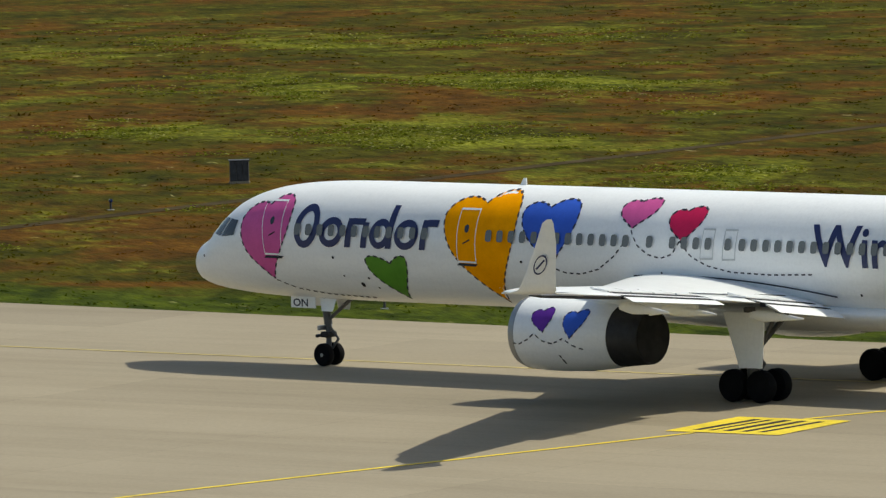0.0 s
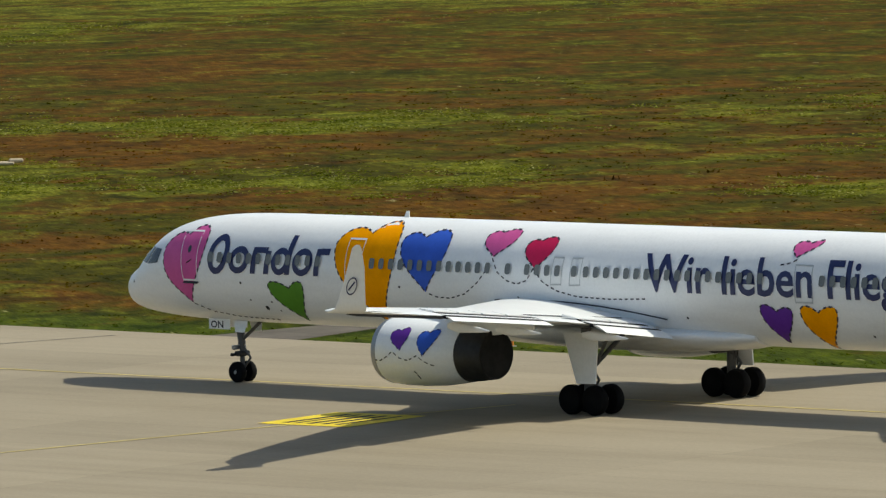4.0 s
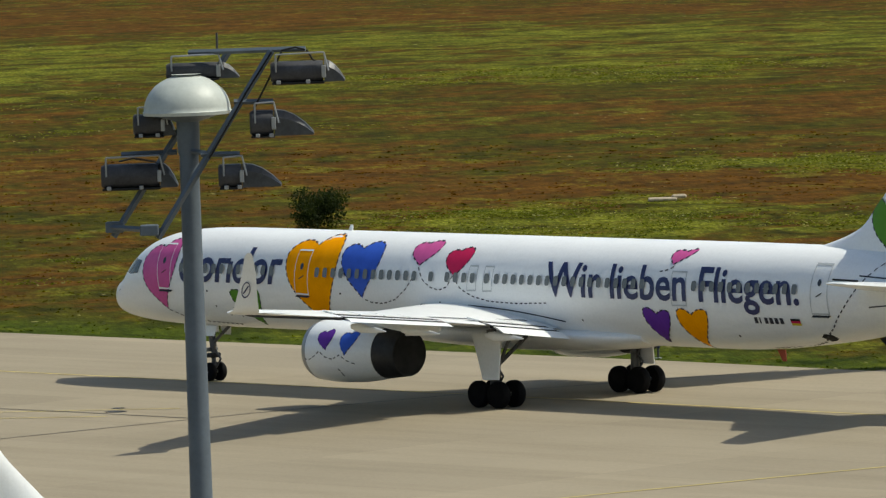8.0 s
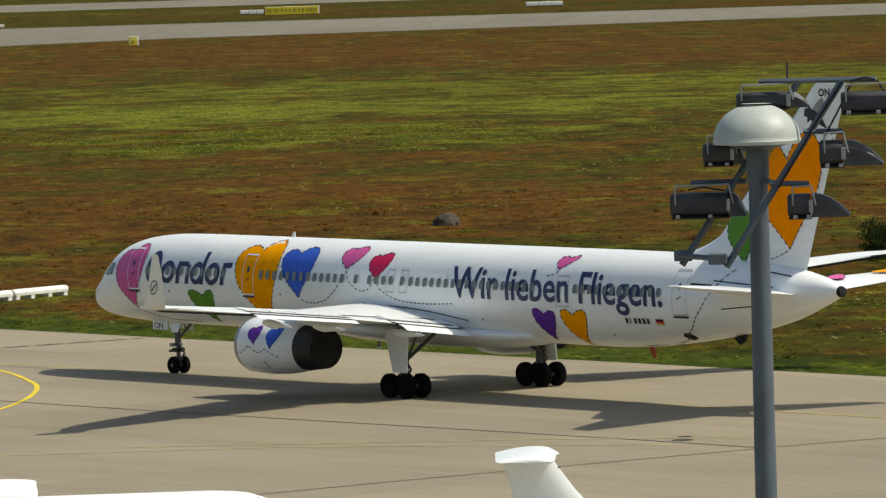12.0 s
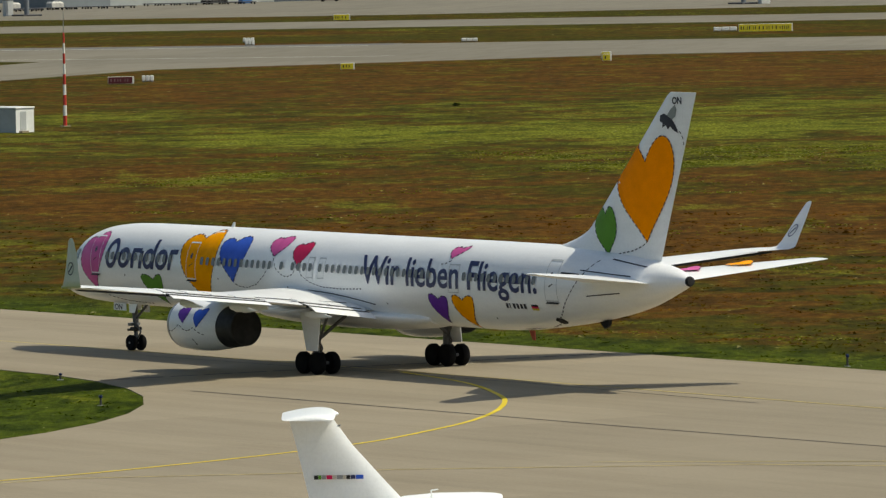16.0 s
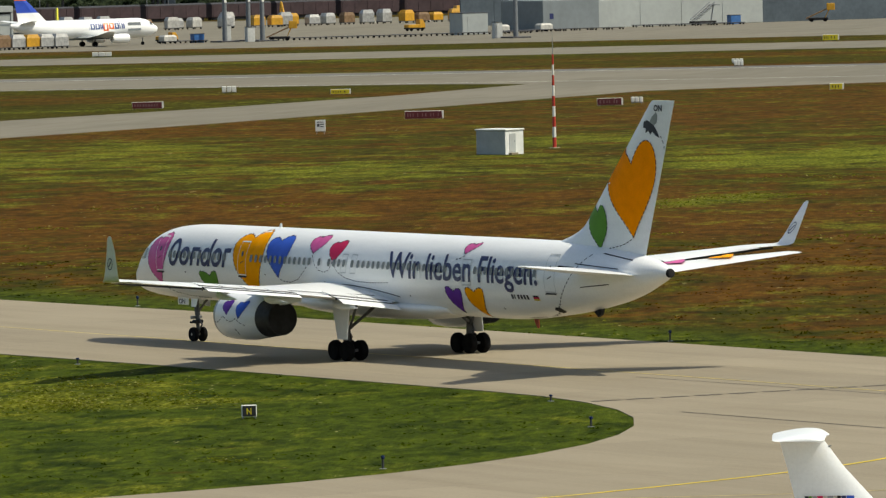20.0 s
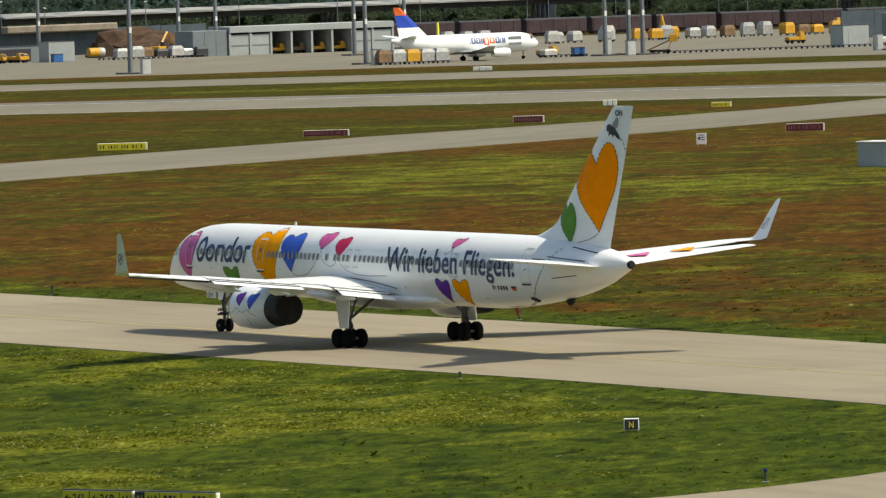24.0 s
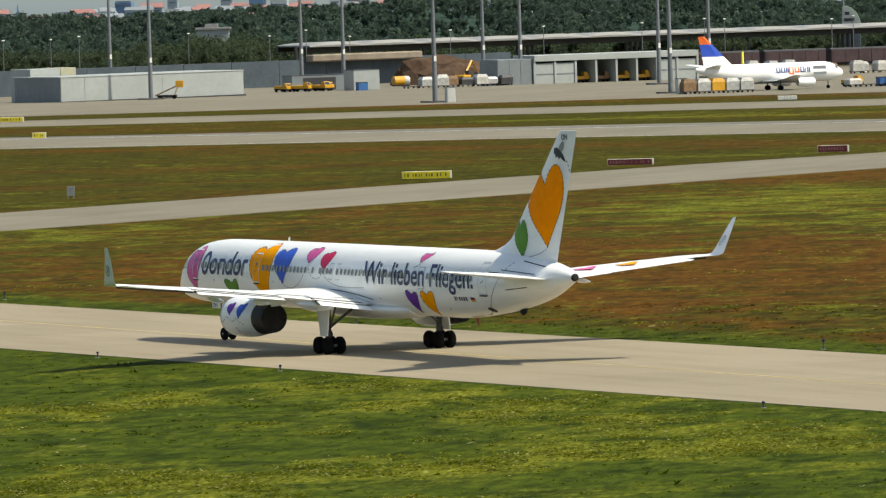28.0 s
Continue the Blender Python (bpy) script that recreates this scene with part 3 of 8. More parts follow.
def meadow_tufts(verge, n, seed):
    """Blades of the meadow, in clumps, thinning with distance."""
    rng = np.random.default_rng(seed)
    az = np.radians(rng.uniform(31, 67, n))
    r = 232 + 300 * rng.random(n) ** 1.2
    x, y = -r * np.sin(az), r * np.cos(az)
    corner = (x > -319.5) & (y > 163) & ((x + 319.5) ** 2 + (y - 163.2) ** 2 > 42.6 ** 2)
    band = np.interp(x, [-620, -510, -394, -230, -190, -150], [228, 229.6, 234.2, 234, 232.2, 229.4]) + 0.3
    near = np.interp(x, [-637, -452, -349, -300], [200, 203, 206.2, 205]) - 0.4
    paved = ((y > near) & (y < band)) | ((x > -276.8) & (y < band)) | (corner & (y < band))
    road = (np.abs(x + 214.4 - (y - 234) * 0.03) < 2.4) & ((y < 243) | (y > 288))
    slant = (-0.86 * x + 0.51 * y > 645)
    mown = y < near
    keep = ~(paved | road | slant) & (mown if verge else ~mown)
    x, y, r = x[keep], y[keep], r[keep]
    n = len(x)
    tall = rng.uniform(0.04, 0.12, n) * np.where(rng.random(n) < 0.01, 2.4, 1.0)
    blades = 4
    vs = np.empty((n, blades, 3, 3))
    for k in range(blades):
        a = rng.uniform(0, 2 * np.pi, n)
        w = rng.uniform(0.04, 0.14, n) * (r / 330)
        ox, oy = rng.normal(0, 0.28, n), rng.normal(0, 0.28, n)
        lx, ly = rng.normal(0, 0.2, n), rng.normal(0, 0.2, n)
        vs[:, k, 0] = np.stack([x + ox - w * np.cos(a), y + oy - w * np.sin(a), np.zeros(n) - 0.02], -1)
        vs[:, k, 1] = np.stack([x + ox + w * np.cos(a), y + oy + w * np.sin(a), np.zeros(n) - 0.02], -1)
        vs[:, k, 2] = np.stack([x + ox + lx, y + oy + ly, tall * rng.uniform(0.6, 1.1, n)], -1)
    tris = n * blades
    me = bpy.data.meshes.new("meadow_grass")
    me.vertices.add(tris * 3)
    me.vertices.foreach_set("co", vs.reshape(-1))
    me.loops.add(tris * 3)
    me.loops.foreach_set("vertex_index", np.arange(tris * 3))
    me.polygons.add(tris)
    me.polygons.foreach_set("loop_start", np.arange(tris) * 3)
    me.update()
    me.validate()
    solid("meadow_grass", sown(me), BLADES, "short mown grass in tufts" if verge else "seeding grass and weeds in tufts", "grass", kind="stuff")


meadow_tufts(False, 17000, 4)
meadow_tufts(True, 11000, 5)


def flower_drifts(n, seed):
    """Heads of yellow-green and whitish flowers, in loose drifts of many small clumps."""
    rng = np.random.default_rng(seed)
    clumps = 26000
    az = np.radians(rng.uniform(33, 67, clumps))
    r = 225 + 560 * rng.random(clumps) ** 0.8
    cx, cy = -r * np.sin(az), r * np.cos(az)
    bloom = growth(cx, cy)[0]
    thick = rng.random(clumps) < np.clip(bloom - 0.2, 0.03, 1.0) ** 1.4
    cx, cy, r = cx[thick], cy[thick], r[thick]
    spread = rng.uniform(0.5, 2.4, len(cx)) * (r / 400)
    k = rng.integers(0, len(cx), n)
    x, y = cx[k] + rng.normal(0, 1, n) * spread[k], cy[k] + rng.normal(0, 1, n) * spread[k] * 0.9
    corner = (x > -318.8) & (y > 163) & ((x + 318.8) ** 2 + (y - 163) ** 2 > 40.8 ** 2)
    band = np.interp(x, [-620, -510, -394, -230, -190, -150], [228, 229.6, 234.2, 234, 232.2, 229.4]) + 9
    near = np.interp(x, [-637, -452, -349, -300], [200, 203, 206.2, 205]) - 2.0
    paved = ((y > near) & (y < band)) | ((x > -277.8) & (y < band)) | (corner & (y < band))
    road = (np.abs(x + 214.4 - (y - 234) * 0.03) < 3) & ((y < 243) | (y > 288))
    keep = ~(paved | road) & (-0.86 * x + 0.51 * y < 645)
    x, y, k = x[keep], y[keep], k[keep]
    n = len(x)
    leaves = 5
    vs = np.empty((n, leaves, 3, 3))
    high = rng.uniform(0.03, 0.12, n)
    for j in range(leaves):
        a = rng.uniform(0, 2 * np.pi, n)
        w = rng.uniform(0.04, 0.12, n)
        px, py, pz = x + rng.normal(0, 0.16, n), y + rng.normal(0, 0.16, n), high * rng.uniform(0.5, 1.0, n)
        vs[:, j, 0] = np.stack([px - w * np.cos(a), py - w * np.sin(a), pz - 0.02], -1)
        vs[:, j, 1] = np.stack([px + w * np.cos(a), py + w * np.sin(a), pz - 0.02], -1)
        vs[:, j, 2] = np.stack([px - w * 1.5 * np.sin(a), py + w * 1.5 * np.cos(a), pz + w * rng.uniform(-0.2, 0.7, n)], -1)
    tris = n * leaves
    me = bpy.data.meshes.new("meadow_flowers")
    me.vertices.add(tris * 3)
    me.vertices.foreach_set("co", vs.reshape(-1))
    me.loops.add(tris * 3)
    me.loops.foreach_set("vertex_index", np.arange(tris * 3))
    me.polygons.add(tris)
    me.polygons.foreach_set("loop_start", np.arange(tris) * 3)
    me.update()
    me.validate()
    m, nd, ln, b = nodes_of("flower_heads")
    geo = nd.new("ShaderNodeNewGeometry")
    c = ramp(nd, ln, geo.outputs["Random Per Island"], [(0.0, (0.065, 0.078, 0.006)), (0.5, (0.122, 0.136, 0.012)), (0.85, (0.20, 0.21, 0.03)), (1.0, (0.34, 0.33, 0.16))])
    tone = noise_of(nd, ln, geo.outputs["Position"], 0.15, 2, 0.5)
    c = mixed(nd, ln, c, ramp(nd, ln, tone, [(0.35, (0.65, 0.72, 0.6)), (0.65, (1.1, 1.05, 1.0))]), 1.0, "MULTIPLY")
    ln.new(c, b.inputs["Base Color"])
    b.inputs["Roughness"].default_value = 0.9
    b.inputs["Specular IOR Level"].default_value = 0.03
    thin_leaf(nd, ln, b, c)
    solid("meadow_flowers", me, m, "loose drifts of yellow-green flower heads in the meadow", "flowers", kind="stuff")


flower_drifts(70000, 9)


# ---- the airliner: x aft of the nose gear, y to starboard, z up from the tarmac ----
NOSE = -5.9
SHAPE = curve_of([(0, 3.57, 3.53, 0.02), (0.07, 3.84, 3.2, 0.32), (0.35, 4.16, 2.86, 0.62), (0.85, 4.42, 2.7, 0.88), (1.1, 4.64, 2.64, 0.98), (1.4, 4.98, 2.6, 1.1), (1.9, 5.38, 2.54, 1.27), (2.55, 5.78, 2.48, 1.45),
                  (3.4, 6.09, 2.43, 1.62), (4.4, 6.31, 2.39, 1.75), (5.6, 6.45, 2.37, 1.84), (7, 6.53, 2.36, 1.89), (9, 6.56, 2.35, 1.9), (37.9, 6.57, 2.35, 1.9), (40.4, 6.56, 2.45, 1.88), (42.1, 6.55, 2.61, 1.84),
                  (44.4, 6.5, 2.88, 1.72), (47.4, 6.32, 3.38, 1.4), (49.6, 6.05, 3.92, 1.04), (51.2, 5.76, 4.5, 0.62), (51.9, 5.56, 4.76, 0.4), (52.3, 5.38, 4.94, 0.21)])


def skin(x, z, proud=0.012):
    """Half width of the fuselage at x and height z, plus a film's thickness."""
    top, bot, w = SHAPE(x - NOSE)
    zc, h = (top + bot) / 2, (top - bot) / 2
    k = min(1.0, abs(z - zc) / h)
    return w * math.sqrt(max(0.0, 1 - k * k)) + proud


def fuselage_geo(stations, n=56, shape=SHAPE, nose=NOSE):
    rings = []
    for s in stations:
        top, bot, w = shape(s)
        zc, h = (top + bot) / 2, (top - bot) / 2
        rings.append([(nose + s, w * math.sin(2 * math.pi * k / n), zc + h * math.cos(2 * math.pi * k / n)) for k in range(n)])
    return Geo().loft(rings)


def heart_curve(notch, tip, left, right, n=56, rise=0.42):
    """Outline of a heart from its notch, its tip and its two flanks."""
    N, T, L, R = (np.array(p, float) for p in (notch, tip, left, right))
    pts = []
    for k in range(n):
        t = 2 * math.pi * k / n
        u = math.copysign(abs(math.sin(t)) ** 2.2, math.sin(t))
        v = (13 * math.cos(t) - 5 * math.cos(2 * t) - 2 * math.cos(3 * t) - math.cos(4 * t))
        s = (5 - v) / 22.0                      # 0 at the notch, 1 at the tip
        s = s * rise if s < 0 else s
        axis = N + (T - N) * s
        flank = (R if u > 0 else L)
        ref = 0.12
        lateral = flank - (N + (T - N) * ref)
        pts.append(axis + lateral * abs(u))
    return pts


def stuff(name, geo, material, parent, label=""):
    return tagged(part(name, geo, material, parent, label), kind="stuff")


def letters(name, me, material, parent, label=""):
    """Splits set words into one part for every letter."""
    bm = bmesh.new()
    bm.from_mesh(me)
    left, groups = set(bm.verts), []
    while left:
        todo, isle = [left.pop()], []
        while todo:
            v = todo.pop()
            isle.append(v)
            for e in v.link_edges:
                o = e.other_vert(v)
                if o in left:
                    left.discard(o)
                    todo.append(o)
        xs = [v.co.x for v in isle]
        groups.append([min(xs), max(xs), [isle]])
    groups.sort(key=lambda q: q[0])
    merged = []
    for g in groups:
        if merged and g[0] < merged[-1][1] - 0.3 * (g[1] - g[0]):
            merged[-1][1] = max(merged[-1][1], g[1])
            merged[-1][2] += g[2]
        else:
            merged.append(g)
    for _, _, isles in merged:
        ids, g = {}, Geo()
        for isle in isles:
            for v in isle:
                ids[v] = len(g.v)
                g.v.append(tuple(v.co))
        done = set()
        for v in ids:
            for q in v.link_faces:
                if q not in done:
                    done.add(q)
                    g.f.append(tuple(ids[w] for w in q.verts))
        part(name, g, material, parent, label)
    bm.free()


def film(outline, place, rings=7):
    """A filled outline laid on a curved surface; place: from the flat pair to a point."""
    c = sum(outline) / len(outline)
    n = len(outline)
    verts, faces = [place(*c)], []
    for r in range(1, rings + 1):
        verts += [place(*(c + (p - c) * r / rings)) for p in outline]
    for k in range(n):
        j = (k + 1) % n
        faces.append((0, 1 + k, 1 + j))
        for r in range(rings - 1):
            a, b = 1 + r * n, 1 + (r + 1) * n
            faces.append((a + k, b + k, b + j, a + j))
    return Geo().add(verts, faces)


def dashes(pts, place, width=0.055, length=0.2, gap=0.13, closed=False):
    """Stitches along a flat path, laid on a curved surface."""
    pts = [np.array(p, float) for p in pts]
    if closed:
        pts = pts + pts[:1]
    fine = [pts[0]]
    for a, b in zip(pts, pts[1:]):
        m = max(1, int(np.linalg.norm(b - a) / 0.04))
        fine += [a + (b - a) * (i + 1) / m for i in range(m)]
    seg = [np.linalg.norm(b - a) for a, b in zip(fine, fine[1:])]
    g, run, on = Geo(), 0.0, [fine[0]]
    drawing = True
    for p, ln in zip(fine[1:], seg):
        run += ln
        if drawing:
            on.append(p)
        if run > (length if drawing else gap):
            if drawing and len(on) > 1:
                a, b = on[0], on[-1]
                d = (b - a) / (np.linalg.norm(b - a) + 1e-9)
                q = np.array((-d[1], d[0])) * width / 2
                mid = (a + b) / 2
                g.add([place(*(a + q)), place(*(a - q)), place(*(mid - q)), place(*(b - q)), place(*(b + q)), place(*(mid + q))], [(0, 1, 2, 5), (5, 2, 3, 4)])
            drawing, run, on = not drawing, 0.0, [p]
    return g


def lettering(words, x0, x1, z0, height, place, bold=0.012, slant=0.0):
    """Words in the built-in font, bent onto a surface; height: of a capital."""
    cu = bpy.data.curves.new("words", "FONT")
    cu.body = words
    cu.offset = bold
    cu.resolution_u = 3
    cu.fill_mode = "FRONT"
    ob = new("words", cu)
    dg = bpy.context.evaluated_depsgraph_get()
    me = bpy.data.meshes.new_from_object(ob.evaluated_get(dg))
    bpy.data.objects.remove(ob)
    bm = bmesh.new()
    bm.from_mesh(me)
    xs = [v.co.x for v in bm.verts]
    lo, hi = min(xs), max(xs)
    sx, sz = (x1 - x0) / (hi - lo), height / 0.72
    for v in bm.verts:
        z = v.co.y * sz
        v.co = (x0 + (v.co.x - lo) * sx + slant * z, 0, z0 + z)
    bmesh.ops.remove_doubles(bm, verts=bm.verts, dist=0.0005)
    bmesh.ops.triangulate(bm, faces=bm.faces)
    for _ in range(3):
        long = [e for e in bm.edges if abs(e.verts[0].co.z - e.verts[1].co.z) > 0.16]
        if long:
            bmesh.ops.subdivide_edges(bm, edges=long, cuts=1)
            bmesh.ops.triangulate(bm, faces=bm.faces)
    for v in bm.verts:
        v.co = place(v.co.x, v.co.z)
    bm.to_mesh(me)
    bm.free()
    return me


def airfoil(n=12, thick=0.11):
    """Upper and lower half of a wing section, chord 0..1, as a closed ring."""
    up, low = [], []
    for k in range(n + 1):
        c = 0.5 * (1 - math.cos(math.pi * k / n))
        t = thick * (1.4845 * math.sqrt(c) - 0.63 * c - 1.758 * c * c + 1.4215 * c ** 3 - 0.5075 * c ** 4) / 1.0
        camber = 0.015 * 4 * c * (1 - c)
        up.append((c, camber + t * 1.0))
        low.append((c, camber - t * 0.85))
    return up[::-1] + low[1:-1]


def wing_geo(sections, n=12):
    """sections: (leading edge x, y, z, chord, thickness, twist degrees, lean) with lean 0 flat, 1 upright."""
    rings = []
    for x, y, z, chord, thick, twist, lean in sections:
        a = radians(twist)
        ring = []
        for c, h in airfoil(n, thick):
            cx, cz = c * math.cos(a) + h * math.sin(a), h * math.cos(a) - c * math.sin(a)
            la = radians(90 * lean)
            side = 1 if y >= 0 else -1
            ring.append((x + cx * chord, y - side * cz * chord * math.sin(la), z + cz * chord * math.cos(la)))
        rings.append(ring)
    return Geo().loft(rings)


def wheel(parent, x, y, z, r, w, name="wheel"):
    t = new(name)
    t.parent = parent
    t.location = (x, y, z)
    t.empty_display_size = 0.1
    prof = [(r * 0.62, -w / 2), (r * 0.9, -w / 2), (r, -w * 0.3), (r, w * 0.3), (r * 0.9, w / 2), (r * 0.62, w / 2)]
    part("tyre", Geo().spin(prof, "y", n=28), TYRE, t, smooth=True)
    part("rim", Geo().spin([(0.03, -w * 0.36), (r * 0.3, -w * 0.42), (r * 0.6, -w * 0.44), (r * 0.64, -w * 0.3), (r * 0.64, w * 0.3), (r * 0.6, w * 0.44), (r * 0.3, w * 0.42), (0.03, w * 0.36)], "y", n=18),
         GREYGEAR, t, "grey metal wheel hub", smooth=True)
    return t


def build_wing(root, side):
    """Swept wing with its blended winglet, flaps, track fairings and engine."""
    s = side
    word = "port" if s < 0 else "starboard"

    w = part("wing", wing_geo([(x, s * y, z, c, th, tw, le) for x, y, z, c, th, tw, le in (
        (14.2, 1.2, 3.34, 8.75, 0.12, 2.4, 0), (14.6, 1.95, 3.4, 8.35, 0.118, 2.4, 0), (17.95, 7.7, 3.76, 4.85, 0.10, 1.0, 0),
        (21.2, 14.0, 4.43, 3.1, 0.095, 0, 0), (24.3, 19.6, 5.0, 2.0, 0.09, -1, 0.0), (24.85, 20.5, 5.06, 1.85, 0.09, -1, 0.08), (25.5, 20.95, 5.1, 1.72, 0.09, -1, 0.25),
        (25.98, 21.15, 5.22, 1.5, 0.085, -1, 0.5), (26.25, 21.25, 5.5, 1.3, 0.08, -1, 0.72), (26.55, 21.36, 5.9, 1.1, 0.08, -1, 0.78), (27.08, 21.58, 6.7, 0.8, 0.08, -1, 0.79), (27.54, 21.8, 7.38, 0.44, 0.07, -1, 0.8),
        (27.75, 21.84, 7.5, 0.2, 0.06, -1, 0.8))]), WING, root, "light grey swept wing with upturned winglet", smooth=True, angle=50)
    # double-slotted flaps, half out: fixed edge (x, z) and flap edge (x, z) at both ends of each run
    for name, ya, yb, fa, fb, ta, tb in (("inboard_flap", 2.02, 5.62, (22.85, 3.13), (22.9, 3.6), (24.22, 2.66), (24.25, 3.16)),
                                         ("outboard_flap", 7.75, 14.4, (22.62, 3.83), (24.2, 4.56), (23.62, 3.56), (25.12, 4.27))):
        for u0, u1, drop, nm in ((0.0, 0.46, 0.3, "flap_vane"), (0.46, 1.0, 1.0, name)):
            secs = []
            for y, fx, tx in ((ya, fa, ta), (yb, fb, tb)):
                dx, dz = tx[0] - fx[0], tx[1] - fx[1]
                x0, z0 = fx[0] + dx * u0 + 0.09, fx[1] + dz * (0.0 if u0 == 0 else 0.3) - 0.06
                x1, z1 = fx[0] + dx * u1, fx[1] + dz * drop
                secs.append((x0, s * y, z0, math.hypot(x1 - x0, z1 - z0), 0.10 if u0 else 0.07, math.degrees(math.atan2(z0 - z1, x1 - x0)), 0))
            part(nm, wing_geo(secs, 8), WING, w, "white drooped flap panel", smooth=True, angle=50)
            # black bar filling the slot, in place of the shade inside it
            gap = []
            for y, fx, tx in ((ya, fa, ta), (yb, fb, tb)):
                x, z = fx[0] + (tx[0] - fx[0]) * u0, fx[1] + (tx[1] - fx[1]) * (0.3 if u0 else 0.0)
                gap += [(x - 0.1, s * y, z + 0.004), (x + 0.13, s * y, z - 0.035), (x + 0.13, s * y, z - 0.14), (x - 0.1, s * y, z - 0.14)]
            part("flap_gap_shade", Geo().add(gap, [(0, 1, 5, 4), (1, 2, 6, 5), (2, 3, 7, 6), (3, 0, 4, 7), (0, 3, 2, 1), (4, 5, 6, 7)]), BLACK, w, "black bar for the shade in the gap ahead of the flap")
        m = 2 if name == "inboard_flap" else 4
        for k in range(m):
            q = []
            for u in (k / m + 0.012, (k + 1) / m - 0.012):
                y, x, z = ya + (yb - ya) * u, fa[0] + (fb[0] - fa[0]) * u, fa[1] + (fb[1] - fa[1]) * u
                q += [(x - 0.08, s * y, z + 0.035), (x - 0.85, s * y, z + 0.13 + (0.03 if m == 2 else 0)), (x - 0.08, s * y, z - 0.02), (x - 0.85, s * y, z + 0.08)]
            part("spoiler", Geo().add(q, [(0, 1, 5, 4), (2, 6, 7, 3), (0, 4, 6, 2), (1, 3, 7, 5), (0, 2, 3, 1), (4, 5, 7, 6)]), WING, w)
    seam = [(15.2 + 1.05 * k, 3.6 + 0.42 * math.sin(math.pi * min(1.0, 0.16 + k * 0.088)) - 0.055 * k) for k in range(9)]
    part("root_seam", Geo().add([(x, s * (skin(x, z, 0.03) + 0.02), z) for x, z in seam] + [(x, s * (skin(x, z, 0.03) + 0.02), z - 0.05) for x, z in seam], [(k, k + 1, k + 10, k + 9) for k in range(8)]), STITCH, w, "dark seam where the wing meets the fuselage")
    def wing_top(x, y):
        """Upper surface of the wing."""
        rows = ((14.6, 1.95, 3.4, 8.35, 0.118, 2.4), (17.95, 7.7, 3.76, 4.85, 0.10, 1.0), (21.2, 14.0, 4.43, 3.1, 0.095, 0.0))
        le, z, c, th, tw = (np.interp(y, [q[1] for q in rows], [q[k] for q in rows]) for k in (0, 2, 3, 4, 5))
        p = min(1.0, max(0.0, (x - le) / c))
        h = 0.06 * p * (1 - p) + th * (1.4845 * math.sqrt(p) - 0.63 * p - 1.758 * p * p + 1.4215 * p ** 3 - 0.5075 * p ** 4)
        return z + (h - p * math.sin(radians(tw))) * c
    # black strips laid on the wing top as the shade of its slots
    for ya, xa, yb, xb in ((2.1, 21.7, 5.7, 21.75), (2.1, 22.75, 5.7, 22.8), (7.7, 21.5, 14.3, 23.35), (7.7, 22.55, 14.3, 24.1), (5.7, 21.75, 7.7, 21.5)):
        line = [(xa + (xb - xa) * k / 8, ya + (yb - ya) * k / 8) for k in range(9)]
        part("slot_shade_line", Geo().add([(x + d, s * y, wing_top(x + d, y) + 0.012) for d in (0.0, 0.15) for x, y in line], [(k, k + 1, k + 10, k + 9) for k in range(8)]), BLACK, w, "black strip for the shade of a slot across the wing top")
    part("thrust_gate", wing_geo([(22.6, s * 5.7, 3.56, 0.75, 0.1, 8, 0), (22.5, s * 7.65, 3.8, 0.55, 0.1, 8, 0)], 6), WING, w, smooth=True)
    part("aileron", wing_geo([(24.05, s * 14.55, 4.53, 0.75, 0.1, 6, 0), (25.8, s * 19.7, 5.05, 0.55, 0.1, 5, 0)], 8), WING, w, smooth=True)
    part("trailing_strip", Geo().add([(23.9, s * 14.55, 4.37), (24.75, s * 14.55, 4.33), (26.4, s * 20.5, 4.93), (25.7, s * 20.3, 4.95), (23.9, s * 14.55, 4.40), (24.75, s * 14.55, 4.43), (26.4, s * 20.5, 5.02), (25.7, s * 20.3, 4.98)],
                                     [(0, 1, 2, 3), (7, 6, 5, 4), (0, 4, 5, 1), (1, 5, 6, 2), (2, 6, 7, 3), (3, 7, 4, 0)]), DARKSTEEL, w, "dark strip under the trailing edge")
    for ya, yb, xa, xb, za, zb in ((8.0, 13.9, 18.05, 21.05, 3.72, 4.35), (14.1, 19.5, 21.15, 24.15, 4.37, 4.93)):
        part("slat", wing_geo([(xa - 0.22, s * ya, za - 0.02, 0.75, 0.16, -14, 0), (xb - 0.2, s * yb, zb - 0.02, 0.55, 0.16, -14, 0)], 8), WING, w, "white drooped slat", smooth=True, angle=50)
    for y, x0, z0, ln, drop in ((5.1, 22.6, 2.98, 2.2, 0.06), (9.2, 22.2, 3.5, 2.2, 0.1), (12.8, 23.3, 3.92, 2.0, 0.13)):
        rings = []
        for k in range(9):
            u = k / 8
            r = 0.02 + 0.2 * (1 - u) ** 0.8 * min(1.0, 0.35 + 2.6 * u)
            rings.append([(x0 + ln * u, s * y + 0.55 * r * math.sin(a), z0 - drop * u + 1.1 * r * math.cos(a)) for a in [2 * math.pi * j / 12 for j in range(12)]])
        part("flap_track_fairing", Geo().loft(rings), WHITE, w, "white pointed flap fairing", smooth=True)
    # engine
    ey, ez = s * 6.6, 2.28

    def ex(rows):
        return [(r, 17.1 + (x - 17.1) * 0.9) for r, x in rows]
    prof = [(0.98, 15.0), (1.03, 14.5), (1.1, 14.25), (1.15, 14.27), (1.21, 14.5), (1.26, 15.2), (1.26, 16.2), (1.22, 17.2), (1.12, 18.1), (1.04, 18.7), (0.96, 18.7), (0.92, 15.6)]
